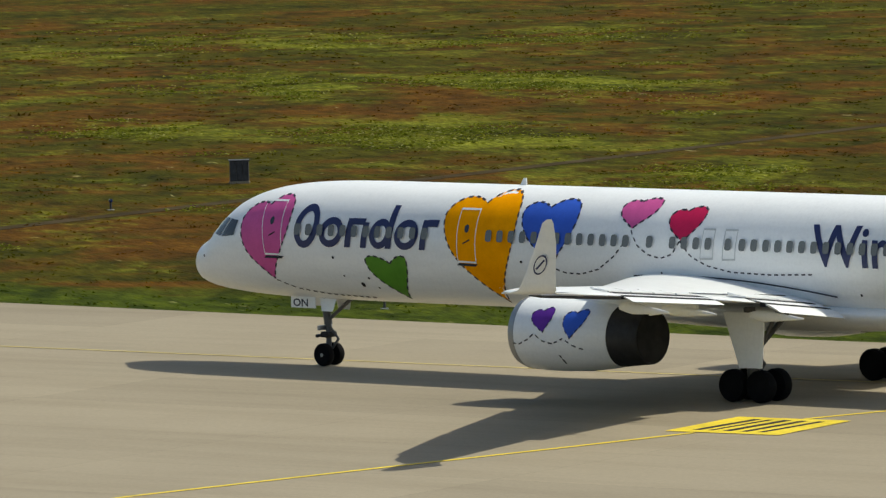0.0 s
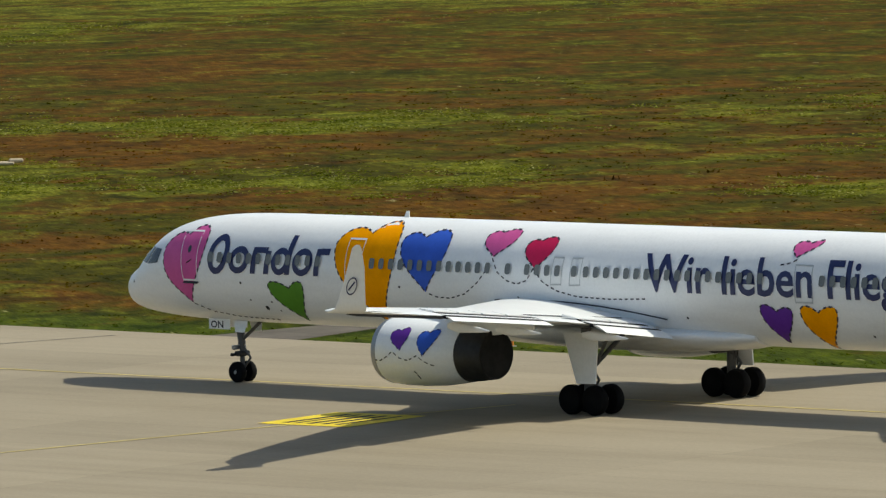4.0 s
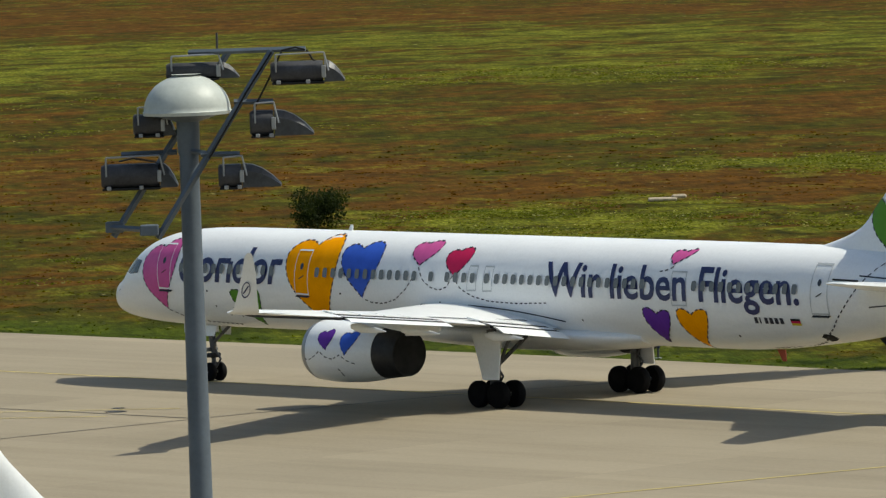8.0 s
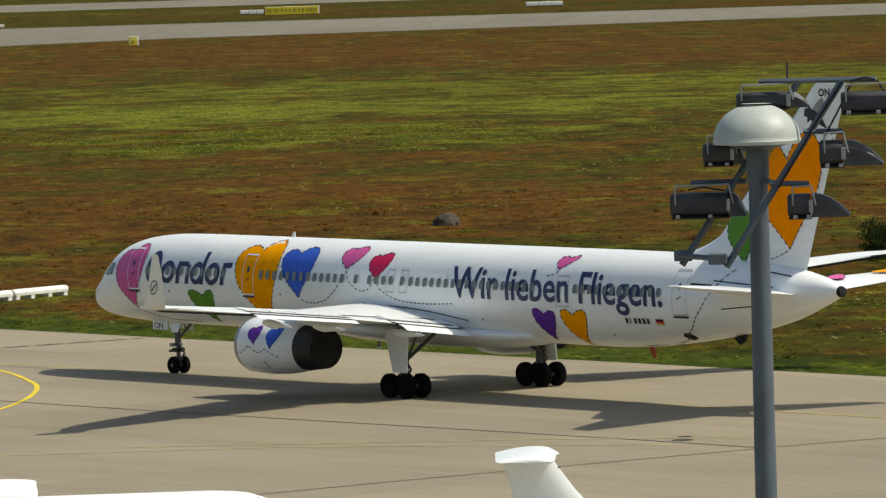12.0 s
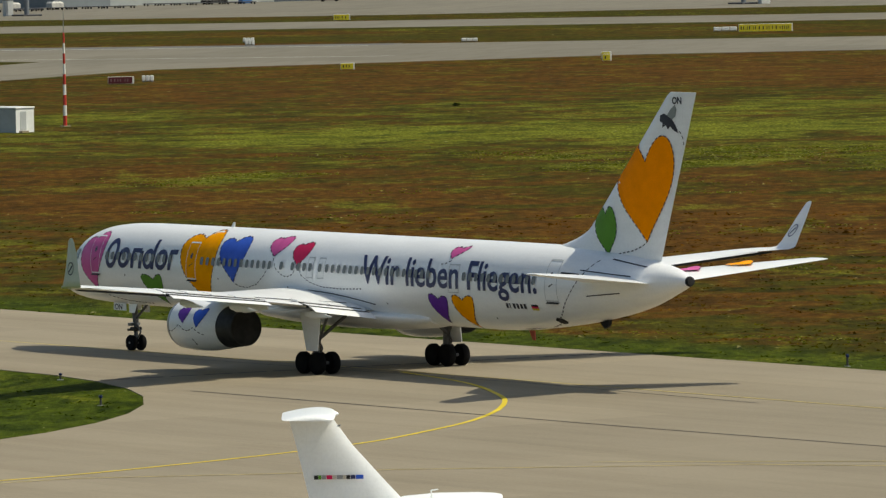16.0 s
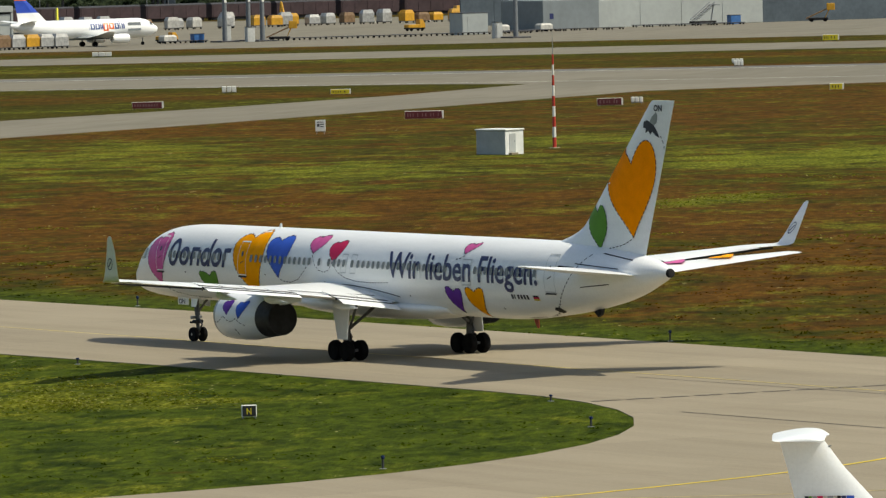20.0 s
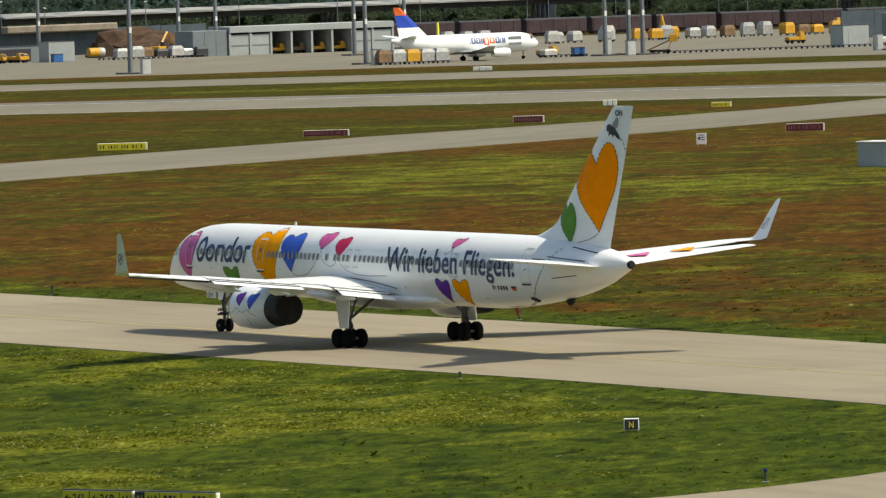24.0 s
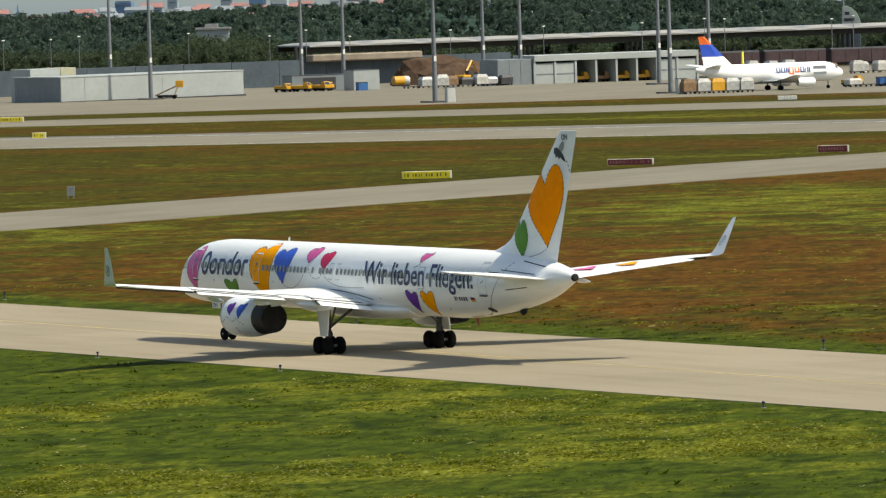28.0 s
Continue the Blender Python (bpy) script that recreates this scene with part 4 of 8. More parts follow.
    e = part("engine", Geo().spin(ex(prof), "x", (0, ey, ez), 40), WHITE, root, "white engine nacelle with small hearts", smooth=True, angle=60)
    part("nozzle", Geo().spin(ex([(1.03, 18.65), (1.02, 18.8), (0.96, 19.4), (0.9, 20.0), (0.86, 20.0), (0.84, 19.0), (0.2, 18.8)]), "x", (0, ey, ez), 36), DARKSTEEL, e, "dark burnt metal exhaust nozzle", smooth=True, angle=60)
    part("nozzle_liner", Geo().spin(ex([(0.855, 20.02), (0.80, 19.6), (0.78, 19.0), (0.3, 18.9)]), "x", (0, ey, ez), 36), BLACK, e, "black inside of the nozzle", smooth=True, angle=60)
    part("exhaust_plug", Geo().spin(ex([(0.83, 19.1), (0.8, 19.4), (0.03, 19.6)]), "x", (0, ey, ez), 24), BLACK, e, smooth=True)
    part("intake_lip", Geo().spin(ex([(0.99, 14.5), (1.06, 14.22), (1.14, 14.2), (1.215, 14.45), (1.22, 14.52)]), "x", (0, ey, ez), 40), STEEL, e, "bare metal intake lip", smooth=True)
    fan = Geo()
    for k in range(20):
        a0, a1 = 2 * math.pi * k / 20, 2 * math.pi * (k + 0.7) / 20
        fan.add([(15.3, ey + 0.3 * math.cos(a0), ez + 0.3 * math.sin(a0)), (15.15, ey + 0.94 * math.cos(a0), ez + 0.94 * math.sin(a0)),
                 (15.3, ey + 0.94 * math.cos(a1), ez + 0.94 * math.sin(a1)), (15.4, ey + 0.3 * math.cos(a1), ez + 0.3 * math.sin(a1))], [(0, 1, 2, 3)])
    stuff("fan", fan, DARKSTEEL, e)
    part("pylon", Geo().loft([[(15.3, ey - 0.1, 3.48), (15.3, ey + 0.1, 3.48), (15.6, ey + 0.1, 3.62), (15.6, ey - 0.1, 3.62)],
                              [(17.0, ey - 0.22, 3.2), (17.0, ey + 0.22, 3.2), (17.2, ey + 0.22, 3.8), (17.2, ey - 0.22, 3.8)],
                              [(19.8, ey - 0.2, 3.0), (19.8, ey + 0.2, 3.0), (19.6, ey + 0.2, 3.55), (19.6, ey - 0.2, 3.55)],
                              [(21.6, ey - 0.05, 3.25), (21.6, ey + 0.05, 3.25), (21.6, ey + 0.05, 3.4), (21.6, ey - 0.05, 3.4)]]), WHITE, e)
    if s < 0:
        def cowl(x, z):
            prof_r = np.interp(x, [14.55, 14.76, 15.4, 16.3, 17.2, 18.0], [1.15, 1.21, 1.26, 1.26, 1.22, 1.12]) + 0.012
            h = min(0.98, abs(z - ez) / prof_r) * (1 if z > ez else -1)
            return (x, ey - prof_r * math.sqrt(1 - h * h), ez + prof_r * h)
        for nm, col, pts in (("purple_heart", PURPLE, ((15.95, 3.1), (16.07, 2.4), (15.52, 2.88), (16.4, 3.05))), ("blue_heart", BLUE, ((17.3, 3.06), (17.18, 2.22), (16.86, 2.85), (17.75, 2.98)))):
            o = heart_curve(*pts)
            h = part(nm, film(o, cowl, 5), col, e, smooth=True)
            stuff("stitching", dashes(o, lambda x, z: cowl(x, z), 0.045, 0.11, 0.07, True), STITCH, h)
        th = stuff("thread", dashes([(14.7, 2.02), (15.0, 1.98), (15.4, 2.14), (15.7, 2.36), (16.0, 2.14), (16.4, 2.04), (16.7, 2.14), (16.9, 2.24), (17.2, 2.04), (17.5, 1.92), (17.9, 1.86)], cowl, 0.045, 0.13, 0.09), STITCH, e)
        part("cowl_vent", Geo().add([cowl(16.6, 1.66), cowl(16.67, 1.66), cowl(16.77, 1.36), cowl(16.7, 1.36)], [(0, 1, 2, 3)]), BLACK, e)
    # winglet emblem: ring and a bar
    for face in (-1, 1):
        def panel(u, v, f=face):
            x, z = 27.12 + u * 0.78 + 0.62 * v, 6.05 + v
            return (x, s * (21.37 + 0.32 * v) + f * 0.07, z)
        o = [np.array((0.32 * math.cos(2 * math.pi * k / 28), 0.32 * math.sin(2 * math.pi * k / 28))) for k in range(28)]
        g = Geo()
        for k in range(28):
            a, b = o[k], o[(k + 1) % 28]
            g.add([panel(*(a * 1.0)), panel(*(b * 1.0)), panel(*(b * 0.84)), panel(*(a * 0.84))], [(0, 1, 2, 3)])
        g.add([panel(-0.2, -0.14), panel(-0.1, -0.16), panel(0.18, 0.14), panel(0.1, 0.17)], [(0, 1, 2, 3)])
        stuff("emblem", g, NAVY, w, "dark ring emblem")
    # main gear
    gx, gy = 21.8, s * 3.86
    g = part("main_gear", Geo().rod((gx - 0.1, gy, 0.6), (gx - 0.1, gy + s * 0.1, 3.1), 0.17, 0.2, 12).rod((gx - 0.57, gy, 0.52), (gx + 0.57, gy, 0.52), 0.13, None, 10), GREYGEAR, root, "grey main landing gear leg", smooth=True)
    part("side_brace", Geo().rod((gx, gy, 1.6), (gx + 0.15, gy - s * 1.6, 2.75), 0.09, None, 8), GREYGEAR, g)
    part("drag_brace", Geo().rod((gx - 0.1, gy, 1.2), (gx + 0.95, gy, 2.95), 0.07, None, 8).rod((gx, gy, 0.75), (gx + 0.4, gy, 1.25), 0.05).rod((gx + 0.4, gy, 1.25), (gx, gy, 1.75), 0.05), GREYGEAR, g)
    part("brake_hose", Geo().rod((gx + 0.22, gy, 0.7), (gx + 0.25, gy, 2.7), 0.025, None, 6), BLACK, g)
    d = Geo().add([(gx - 1.05, gy + s * 0.3, 2.95), (gx + 0.66, gy + s * 0.3, 2.95), (gx + 0.62, gy + s * 0.46, 1.14), (gx - 0.3, gy + s * 0.46, 1.12),
                   (gx - 1.05, gy + s * 0.24, 2.95), (gx + 0.66, gy + s * 0.24, 2.95), (gx + 0.62, gy + s * 0.4, 1.14), (gx - 0.3, gy + s * 0.4, 1.12)],
                  [(0, 1, 2, 3), (7, 6, 5, 4), (0, 4, 5, 1), (1, 5, 6, 2), (2, 6, 7, 3), (3, 7, 4, 0)])
    part("gear_door", d, WHITE, g, "white main gear door panel")
    wheels = []
    for dx in (-0.57, 0.57):
        part("axle", Geo().rod((gx + dx, gy - 0.55, 0.54), (gx + dx, gy + 0.55, 0.54), 0.08, None, 8), STEEL, g)
        for dy in (-0.42, 0.42):
            wheels.append((wheel(g, gx + dx, gy + dy, 0.54, 0.54, 0.38), 0.54))
    return wheels


SEAM = paint("pale_grey_seam", (0.50, 0.52, 0.53), 0.5)


def build_airliner():
    root = thing("airliner", "white narrow-body airliner with coloured stitched hearts, taxiing", "airliner")
    st = list(np.concatenate([[0, 0.04, 0.12, 0.22, 0.35, 0.55], np.arange(0.7, 8.1, 0.3), np.arange(9, 38, 1.0), np.arange(38, 52.2, 0.6), [52.3]]))
    f = part("fuselage", fuselage_geo(st), WHITE, root, "white fuselage with coloured film hearts", smooth=True, angle=60)

    def port(x, z):
        return (x, -skin(x, z), z)

    def port2(x, z):
        return (x, -skin(x, z, 0.018), z)

    def port3(x, z):
        return (x, -skin(x, z, 0.024), z)
    for nm, col, pts in (
            ("pink_heart", PINK, ((-1.38, 5.73), (-1.16, 3.1), (-2.62, 4.8), (-0.15, 5.45))),
            ("green_heart", GREEN, ((4.46, 3.86), (4.6, 2.56), (3.36, 3.82), (5.22, 3.88))),
            ("orange_heart", ORANGE, ((8.45, 6.02), (9.1, 2.6), (6.92, 5.1), (10.05, 5.6))),
            ("blue_heart", BLUE, ((11.31, 5.95), (11.68, 3.95), (10.25, 5.52), (12.66, 5.75))),
            ("pink_heart", PINK, ((15.07, 6.22), (15.08, 5.35), (14.38, 5.95), (15.98, 6.12))),
            ("crimson_heart", RED, ((17.22, 5.98), (17.3, 4.95), (16.58, 5.65), (18.06, 5.88))),
            ("purple_heart", PURPLE, ((28.99, 3.78), (28.85, 2.57), (28.22, 3.78), (29.72, 3.66))),
            ("orange_heart", ORANGE, ((30.95, 3.8), (30.85, 2.38), (30.12, 3.72), (31.86, 3.72))),
            ("pink_heart", PINK, ((30.1, 6.22), (29.75, 5.72), (29.42, 6.14), (30.62, 6.22)))):
        o = heart_curve(*pts)
        h = part(nm, film(o, port, 9), col, f, smooth=True)
        stuff("stitching", dashes(o, port2, 0.06, 0.15, 0.10, True), STITCH, h)
    for k, pts in enumerate(((( -1.12, 3.1), (-0.3, 2.8), (1.0, 2.62), (3.0, 2.55)),
                             ((11.84, 3.9), (12.2, 3.78), (12.9, 3.76), (13.7, 3.95), (14.4, 4.4), (14.9, 4.95), (15.06, 5.3)),
                             ((15.06, 5.3), (15.4, 4.8), (15.9, 4.5), (16.4, 4.4), (16.9, 4.55), (17.2, 5.0)),
                             ((17.2, 5.0), (17.7, 4.5), (18.4, 4.2), (19.4, 4.02), (21, 3.98), (22.9, 4.05)),
                             ((29.84, 5.65), (29.5, 5.5), (29.1, 5.45)),
                             ((34.3, 2.5), (36.2, 2.62), (37.3, 2.85), (38.3, 3.45), (39.2, 4.3), (40.0, 5.2), (40.6, 5.8), (41.0, 6.1)))):
        stuff("thread", dashes(pts, port2, 0.05, 0.15, 0.11), STITCH, f, "dashed dark thread line")
    # cabin windows
    flat = [np.array((0.135 * math.copysign(abs(math.cos(a)) ** 0.55, math.cos(a)), 0.2 * math.copysign(abs(math.sin(a)) ** 0.55, math.sin(a)))) for a in [2 * math.pi * k / 16 for k in range(16)]]
    win = Geo().add([(p[0], -(skin(20, 4.95 + p[1], 0.055)), 4.95 + p[1]) for p in flat] + [(0, -skin(20, 4.95, 0.045), 4.95)] + [(p[0] * 0.8, -skin(20, 4.95 + p[1] * 0.8, 0.047), 4.95 + p[1] * 0.8) for p in flat],
                    [(k, (k + 1) % 16, 17 + (k + 1) % 16, 17 + k) for k in range(16)] + [(16, 17 + k, 17 + (k + 1) % 16) for k in range(16)]).mesh("window")
    win.materials.append(PANE)
    xs = [0.3 + 0.527 * k for k in range(12)] + [8.96 + 0.4975 * k for k in range(13)] + [15.95, 16.93, 17.43, 17.93, 18.44, 19.28] + [19.87 + 0.4975 * k for k in range(18)] + [31.25 + 0.4975 * k for k in range(12)]
    for x in xs:
        for s in (1, -1):
            w = part("window", win, PANE, f)
            w.location = (x, s * (1.88 - SHAPE(x - NOSE)[2]), 0)
            if s < 0:
                w.rotation_euler = (0, 0, math.pi)
                w.location = (x, -(1.88 - SHAPE(x - NOSE)[2]), 0)
    # doors: a raised seam round each, a sill plate and a handle
    for nm, corners, mat_, sill in (("door", ((-1.66, 5.9), (-0.56, 5.92), (-0.46, 4.0), (-1.32, 4.0)), WHITE, True), ("door", ((7.48, 5.85), (8.34, 5.85), (8.38, 3.98), (7.55, 4.0)), WHITE, True),
                                    ("emergency_exit", ((18.14, 5.45), (18.66, 5.45), (18.64, 4.42), (18.08, 4.4)), SEAM, False), ("emergency_exit", ((19.06, 5.45), (19.6, 5.45), (19.58, 4.42), (19.02, 4.4)), SEAM, False),
                                    ("door", ((29.85, 5.5), (30.7, 5.5), (30.82, 4.14), (29.98, 4.12)), SEAM, False), ("door", ((37.55, 5.97), (38.42, 5.96), (38.42, 3.98), (37.53, 3.98)), SEAM, True)):
        c = [np.array(p) for p in corners]
        g = Geo()
        wdt = 0.05
        mid = sum(c) / 4
        for i in range(4):
            a, b = c[i], c[(i + 1) % 4]
            ai, bi = a + (mid - a) / np.linalg.norm(mid - a) * wdt * 1.4, b + (mid - b) / np.linalg.norm(mid - b) * wdt * 1.4
            for j in range(6):
                p0, p1 = a + (b - a) * j / 6, a + (b - a) * (j + 1) / 6
                q0, q1 = ai + (bi - ai) * j / 6, ai + (bi - ai) * (j + 1) / 6
                g.add([port3(*p0), port3(*p1), port3(*q1), port3(*q0)], [(0, 1, 2, 3)])
        d = part(nm, g, mat_, f, "cabin door seam")
        if sill:
            a, b = c[3], c[2]
            part("sill", Geo().add([port3(a[0] + 0.05, a[1] - 0.02), port3(b[0] + 0.05, b[1] - 0.02), (b[0], -skin(b[0], b[1], 0.07), b[1] - 0.1), (a[0], -skin(a[0], a[1], 0.07), a[1] - 0.1)], [(0, 1, 2, 3)]), DARKSTEEL, d)
            h0 = (c[0] + c[1]) / 2 * 0.6 + (c[2] + c[3]) / 2 * 0.4
            part("porthole", film([h0 + np.array((0, 0.06)) + np.array((0.1 * math.cos(a), 0.14 * math.sin(a))) for a in [2 * math.pi * k / 12 for k in range(12)]], port3, 1), GLASS, d)
            h1 = (c[0] + c[1]) / 2 * 0.38 + (c[2] + c[3]) / 2 * 0.62
            part("handle", film([h1 + np.array(q) for q in ((-0.14, -0.07), (0.16, 0.07), (0.16, 0.12), (-0.14, -0.02))], port3, 1), DARKSTEEL, d)
    # flight deck glazing
    for side in (-1, 1):
        for nm, cs in (("windscreen", ((-4.3, 4.6), (-3.84, 4.56), (-3.45, 5.18), (-3.85, 5.2))), ("windscreen", ((-3.76, 4.54), (-3.0, 4.62), (-2.88, 5.14), (-3.36, 5.17)))):
            g = Geo()
            k = 5
            P = [[np.array(cs[0]) * (1 - u) * (1 - v) + np.array(cs[1]) * u * (1 - v) + np.array(cs[2]) * u * v + np.array(cs[3]) * (1 - u) * v for u in np.linspace(0, 1, k)] for v in np.linspace(0, 1, k)]
            verts = [(p[0], side * skin(p[0], p[1], 0.02), p[1]) for row in P for p in row]
            g.add(verts, [(i * k + j, i * k + j + 1, (i + 1) * k + j + 1, (i + 1) * k + j) for i in range(k - 1) for j in range(k - 1)])
            part(nm, g, GLASS, f, "dark flight deck window")
    # lettering
    me = lettering("Wir lieben Fliegen.", 22.76, 36.98, 4.36, 1.37, port3, 0.016, -0.1)
    letters("letter", me, NAVY, f, "navy blue letter of the slogan")
    def ring_of(cx, cz, a, b, thick):
        g = Geo()
        for j in range(28):
            q = [2 * math.pi * (j + d) / 28 for d in (0, 1)]
            o = [(cx + 0.12 * b * math.sin(t) + (a - e) * math.cos(t), cz + (b - e) * math.sin(t)) for t, e in ((q[0], 0), (q[1], 0), (q[1], thick), (q[0], thick))]
            g.add([port3(*p) for p in o], [(0, 1, 2, 3)])
        return g

    def bar_of(x, za, zb, half):
        zs = [za + (zb - za) * j / 6 for j in range(7)]
        return Geo().add([port3(x - half + 0.12 * (z - 4.9), z) for z in zs] + [port3(x + half + 0.12 * (z - 4.9), z) for z in zs], [(j, 7 + j, 8 + j, j + 1) for j in range(6)])
    for g in (ring_of(0.68, 5.06, 0.56, 0.76, 0.25), ring_of(1.84, 4.88, 0.54, 0.52, 0.24), bar_of(2.66, 4.38, 5.38, 0.13), bar_of(3.02, 5.17, 5.39, 0.3), bar_of(3.38, 4.38, 5.26, 0.13),
              ring_of(4.08, 4.88, 0.47, 0.52, 0.23), bar_of(4.5, 4.38, 5.86, 0.13), ring_of(5.26, 4.88, 0.53, 0.52, 0.24), bar_of(6.04, 4.38, 5.4, 0.13), bar_of(6.36, 5.18, 5.42, 0.24)):
        part("title_stroke", g, NAVY, f, "navy blue stroke of the airline title")
    for k, w in enumerate((0.17, 0.07, 0.17, 0.17, 0.17, 0.17)):
        x = 34.42 + k * 0.268
        part("registration_bar", Geo().add([port3(x, 3.56), port3(x + w, 3.56), port3(x + w, 3.8), port3(x, 3.8)], [(0, 1, 2, 3)]), STITCH, f, "dark plain bar")
    for k, col in enumerate((YELLOW, RED, BLACK)):
        z = 3.52 + 0.09 * k
        part("flag_stripe", Geo().add([port3(36.32, z), port3(36.8, z), port3(36.8, z + 0.09), port3(36.32, z + 0.09)], [(0, 1, 2, 3)]), col, f)
    # small fittings
    g = Geo()
    for x, z, r in ((1.9, 4.0, 0.05), (2.2, 3.35, 0.04), (2.9, 3.05, 0.09), (3.3, 3.3, 0.04), (3.55, 2.95, 0.035), (10.35, 4.1, 0.05), (16.4, 3.9, 0.04), (24.6, 3.4, 0.05), (33.2, 3.0, 0.05), (-4.9, 3.8, 0.05)):
        g.add([port2(x + r * math.cos(a), z + r * math.sin(a)) for a in [2 * math.pi * k / 8 for k in range(8)]], [tuple(range(8))])
    stuff("port_vents", g, BLACK, f, "small dark vents and probes")
    part("top_antenna", Geo().loft([[(8.75, -0.03, 6.3), (8.75, 0.03, 6.3), (9.15, 0.03, 6.3), (9.15, -0.03, 6.3)], [(9.02, -0.012, 6.8), (9.02, 0.012, 6.8), (9.16, 0.012, 6.8), (9.16, -0.012, 6.8)]]), WHITE, root)
    part("top_antenna", Geo().spin([(0.35, 6.3), (0.3, 6.38), (0.05, 6.4)], "z", (20.0, 0, 0), 16), STEEL, root)
    part("drain_mast", Geo().loft([[(33.9, -0.04, 2.4), (33.9, 0.04, 2.4), (34.3, 0.04, 2.4), (34.3, -0.04, 2.4)], [(34.15, -0.02, 1.95), (34.15, 0.02, 1.95), (34.35, 0.02, 1.95), (34.35, -0.02, 1.95)]]), paint("dull_red_blade", (0.40, 0.06, 0.02), 0.5), root, "red blade under the belly")
    part("tail_skid", Geo().loft([[(39.6, -0.12, 3.0), (39.6, 0.12, 3.0), (40.3, 0.12, 3.2), (40.3, -0.12, 3.2)], [(39.9, -0.08, 2.72), (39.9, 0.08, 2.72), (40.2, 0.08, 2.85), (40.2, -0.08, 2.85)]]), BLACK, root)
    part("painted_bird", film([np.array(p) for p in ((37.35, 3.05), (37.6, 3.2), (37.95, 3.16), (38.05, 3.0), (37.8, 2.9), (37.5, 2.86))], port2, 3), BLACK, f, "small dark painted bird")
    # belly fairing
    rings = []
    for k in range(17):
        u = k / 16
        x = 12.2 + 15.2 * u
        m = math.sin(math.pi * u) ** 0.55 if 0 < u < 1 else 0.0
        rings.append([(x, (1.2 + 0.70 * m) * math.sin(a), 2.75 - (0.36 + 0.42 * m) * math.cos(a) if math.cos(a) > 0 else 2.75 - 0.3 * math.cos(a)) for a in [2 * math.pi * j / 28 for j in range(28)]])
    part("belly_fairing", Geo().loft(rings), WHITE, root, smooth=True, angle=60)
    # tail
    fin = part("fin", Geo().loft([[(x, 0.5 * c * t, z) for c, t, x in ring] for z, ring in fin_rings()]), WHITE, root, "white swept fin with an orange heart", smooth=True, angle=50)

    def on_fin(x, z, proud=0.02):
        return (x, -fin_half(x, z) - proud, z)
    for nm, col, pts in (("orange_heart", SHADEORANGE, ((43.4, 10.62), (43.4, 6.85), (41.15, 9.8), (45.45, 10.45))), ("green_heart", GREEN, ((40.35, 8.1), (40.72, 6.2), (39.5, 7.55), (41.25, 7.6)))):
        o = [np.array((max(p[0], fin_edge(p[1])[0] + 0.05), p[1])) for p in heart_curve(*pts, rise=0.9)]
        h = part(nm, film(o, on_fin, 6), col, fin, smooth=True)
        stuff("stitching", dashes(o, lambda x, z: on_fin(x, z, 0.026), 0.06, 0.17, 0.1, True), STITCH, h)
    stuff("thread", dashes([(43.47, 6.95), (43.1, 6.7), (42.4, 6.45), (41.5, 6.3), (40.8, 6.2)], on_fin, 0.05, 0.15, 0.1), STITCH, fin)
    stuff("thread", dashes([(45.6, 12.2), (45.95, 12.05), (46.15, 11.6), (46.1, 11.2)], on_fin, 0.05, 0.15, 0.1), STITCH, fin)
    part("painted_bird", film([np.array(p) for p in ((44.52, 12.78), (44.82, 12.88), (45.17, 12.74), (45.42, 12.6), (45.67, 12.3), (45.82, 11.98), (45.52, 12.1), (45.27, 12.3), (45.10, 12.14), (44.94, 12.35), (44.70, 12.22), (44.72, 12.45), (44.50, 12.5))], on_fin, 3), STITCH, fin, "dark painted bird in flight")
    part("painted_wing", film([np.array(p) for p in ((45.04, 12.78), (45.27, 13.05), (45.62, 13.3), (45.74, 13.1), (45.64, 12.75), (45.42, 12.62))], lambda x, z: on_fin(x, z, 0.024), 3), STEEL, fin, "grey raised wing of the bird")
    me = lettering("ON", 45.42, 46.1, 13.34, 0.32, on_fin, 0.03)
    letters("letter", me, STITCH, fin, "small dark letter")
    for s in (-1, 1):
        tp = part("tailplane", wing_geo([(39.2, s * 0.4, 4.98, 5.2, 0.085, 0, 0), (39.75, s * 1.3, 5.06, 4.75, 0.085, 0, 0), (44.75, s * 8.15, 5.8, 1.4, 0.08, 0, 0), (45.2, s * 8.4, 5.83, 0.9, 0.05, 0, 0)]), WHITE, root, "white tailplane", smooth=True, angle=50)
        part("elevator_gap", Geo().add([(q - 0.03, s * y, z) for q, y, z in ((43.1, 1.6, 5.21), (45.25, 8.0, 5.87))] + [(q + 0.03, s * y, z) for q, y, z in ((45.25, 8.0, 5.866), (43.1, 1.6, 5.206))], [(0, 1, 2, 3)]), SEAM, tp, "thin grey gap ahead of the elevator")
        if s > 0:
            def on_tail(x, y):
                c = 4.75 - (y - 1.3) * 0.445
                return (x, y, 5.06 + (y - 1.3) * 0.114 + c * 0.055 + 0.03)
            for nm, col, y in (("painted_heart", ORANGE, 5.2), ("painted_heart", PINK, 2.9)):
                x = 39.75 + (y - 1.3) * 0.65 + 0.45 * (4.75 - (y - 1.3) * 0.445)
                o = heart_curve((x - 0.35, y + 0.1), (x + 0.9, y - 0.1), (x - 0.2, y - 0.75), (x - 0.3, y + 0.8))
                h = part(nm, film(o, on_tail, 3), col, tp)
                stuff("stitching", dashes(o, lambda a, b: (a, b, on_tail(a, b)[2] + 0.008), 0.06, 0.17, 0.1, True), STITCH, h)
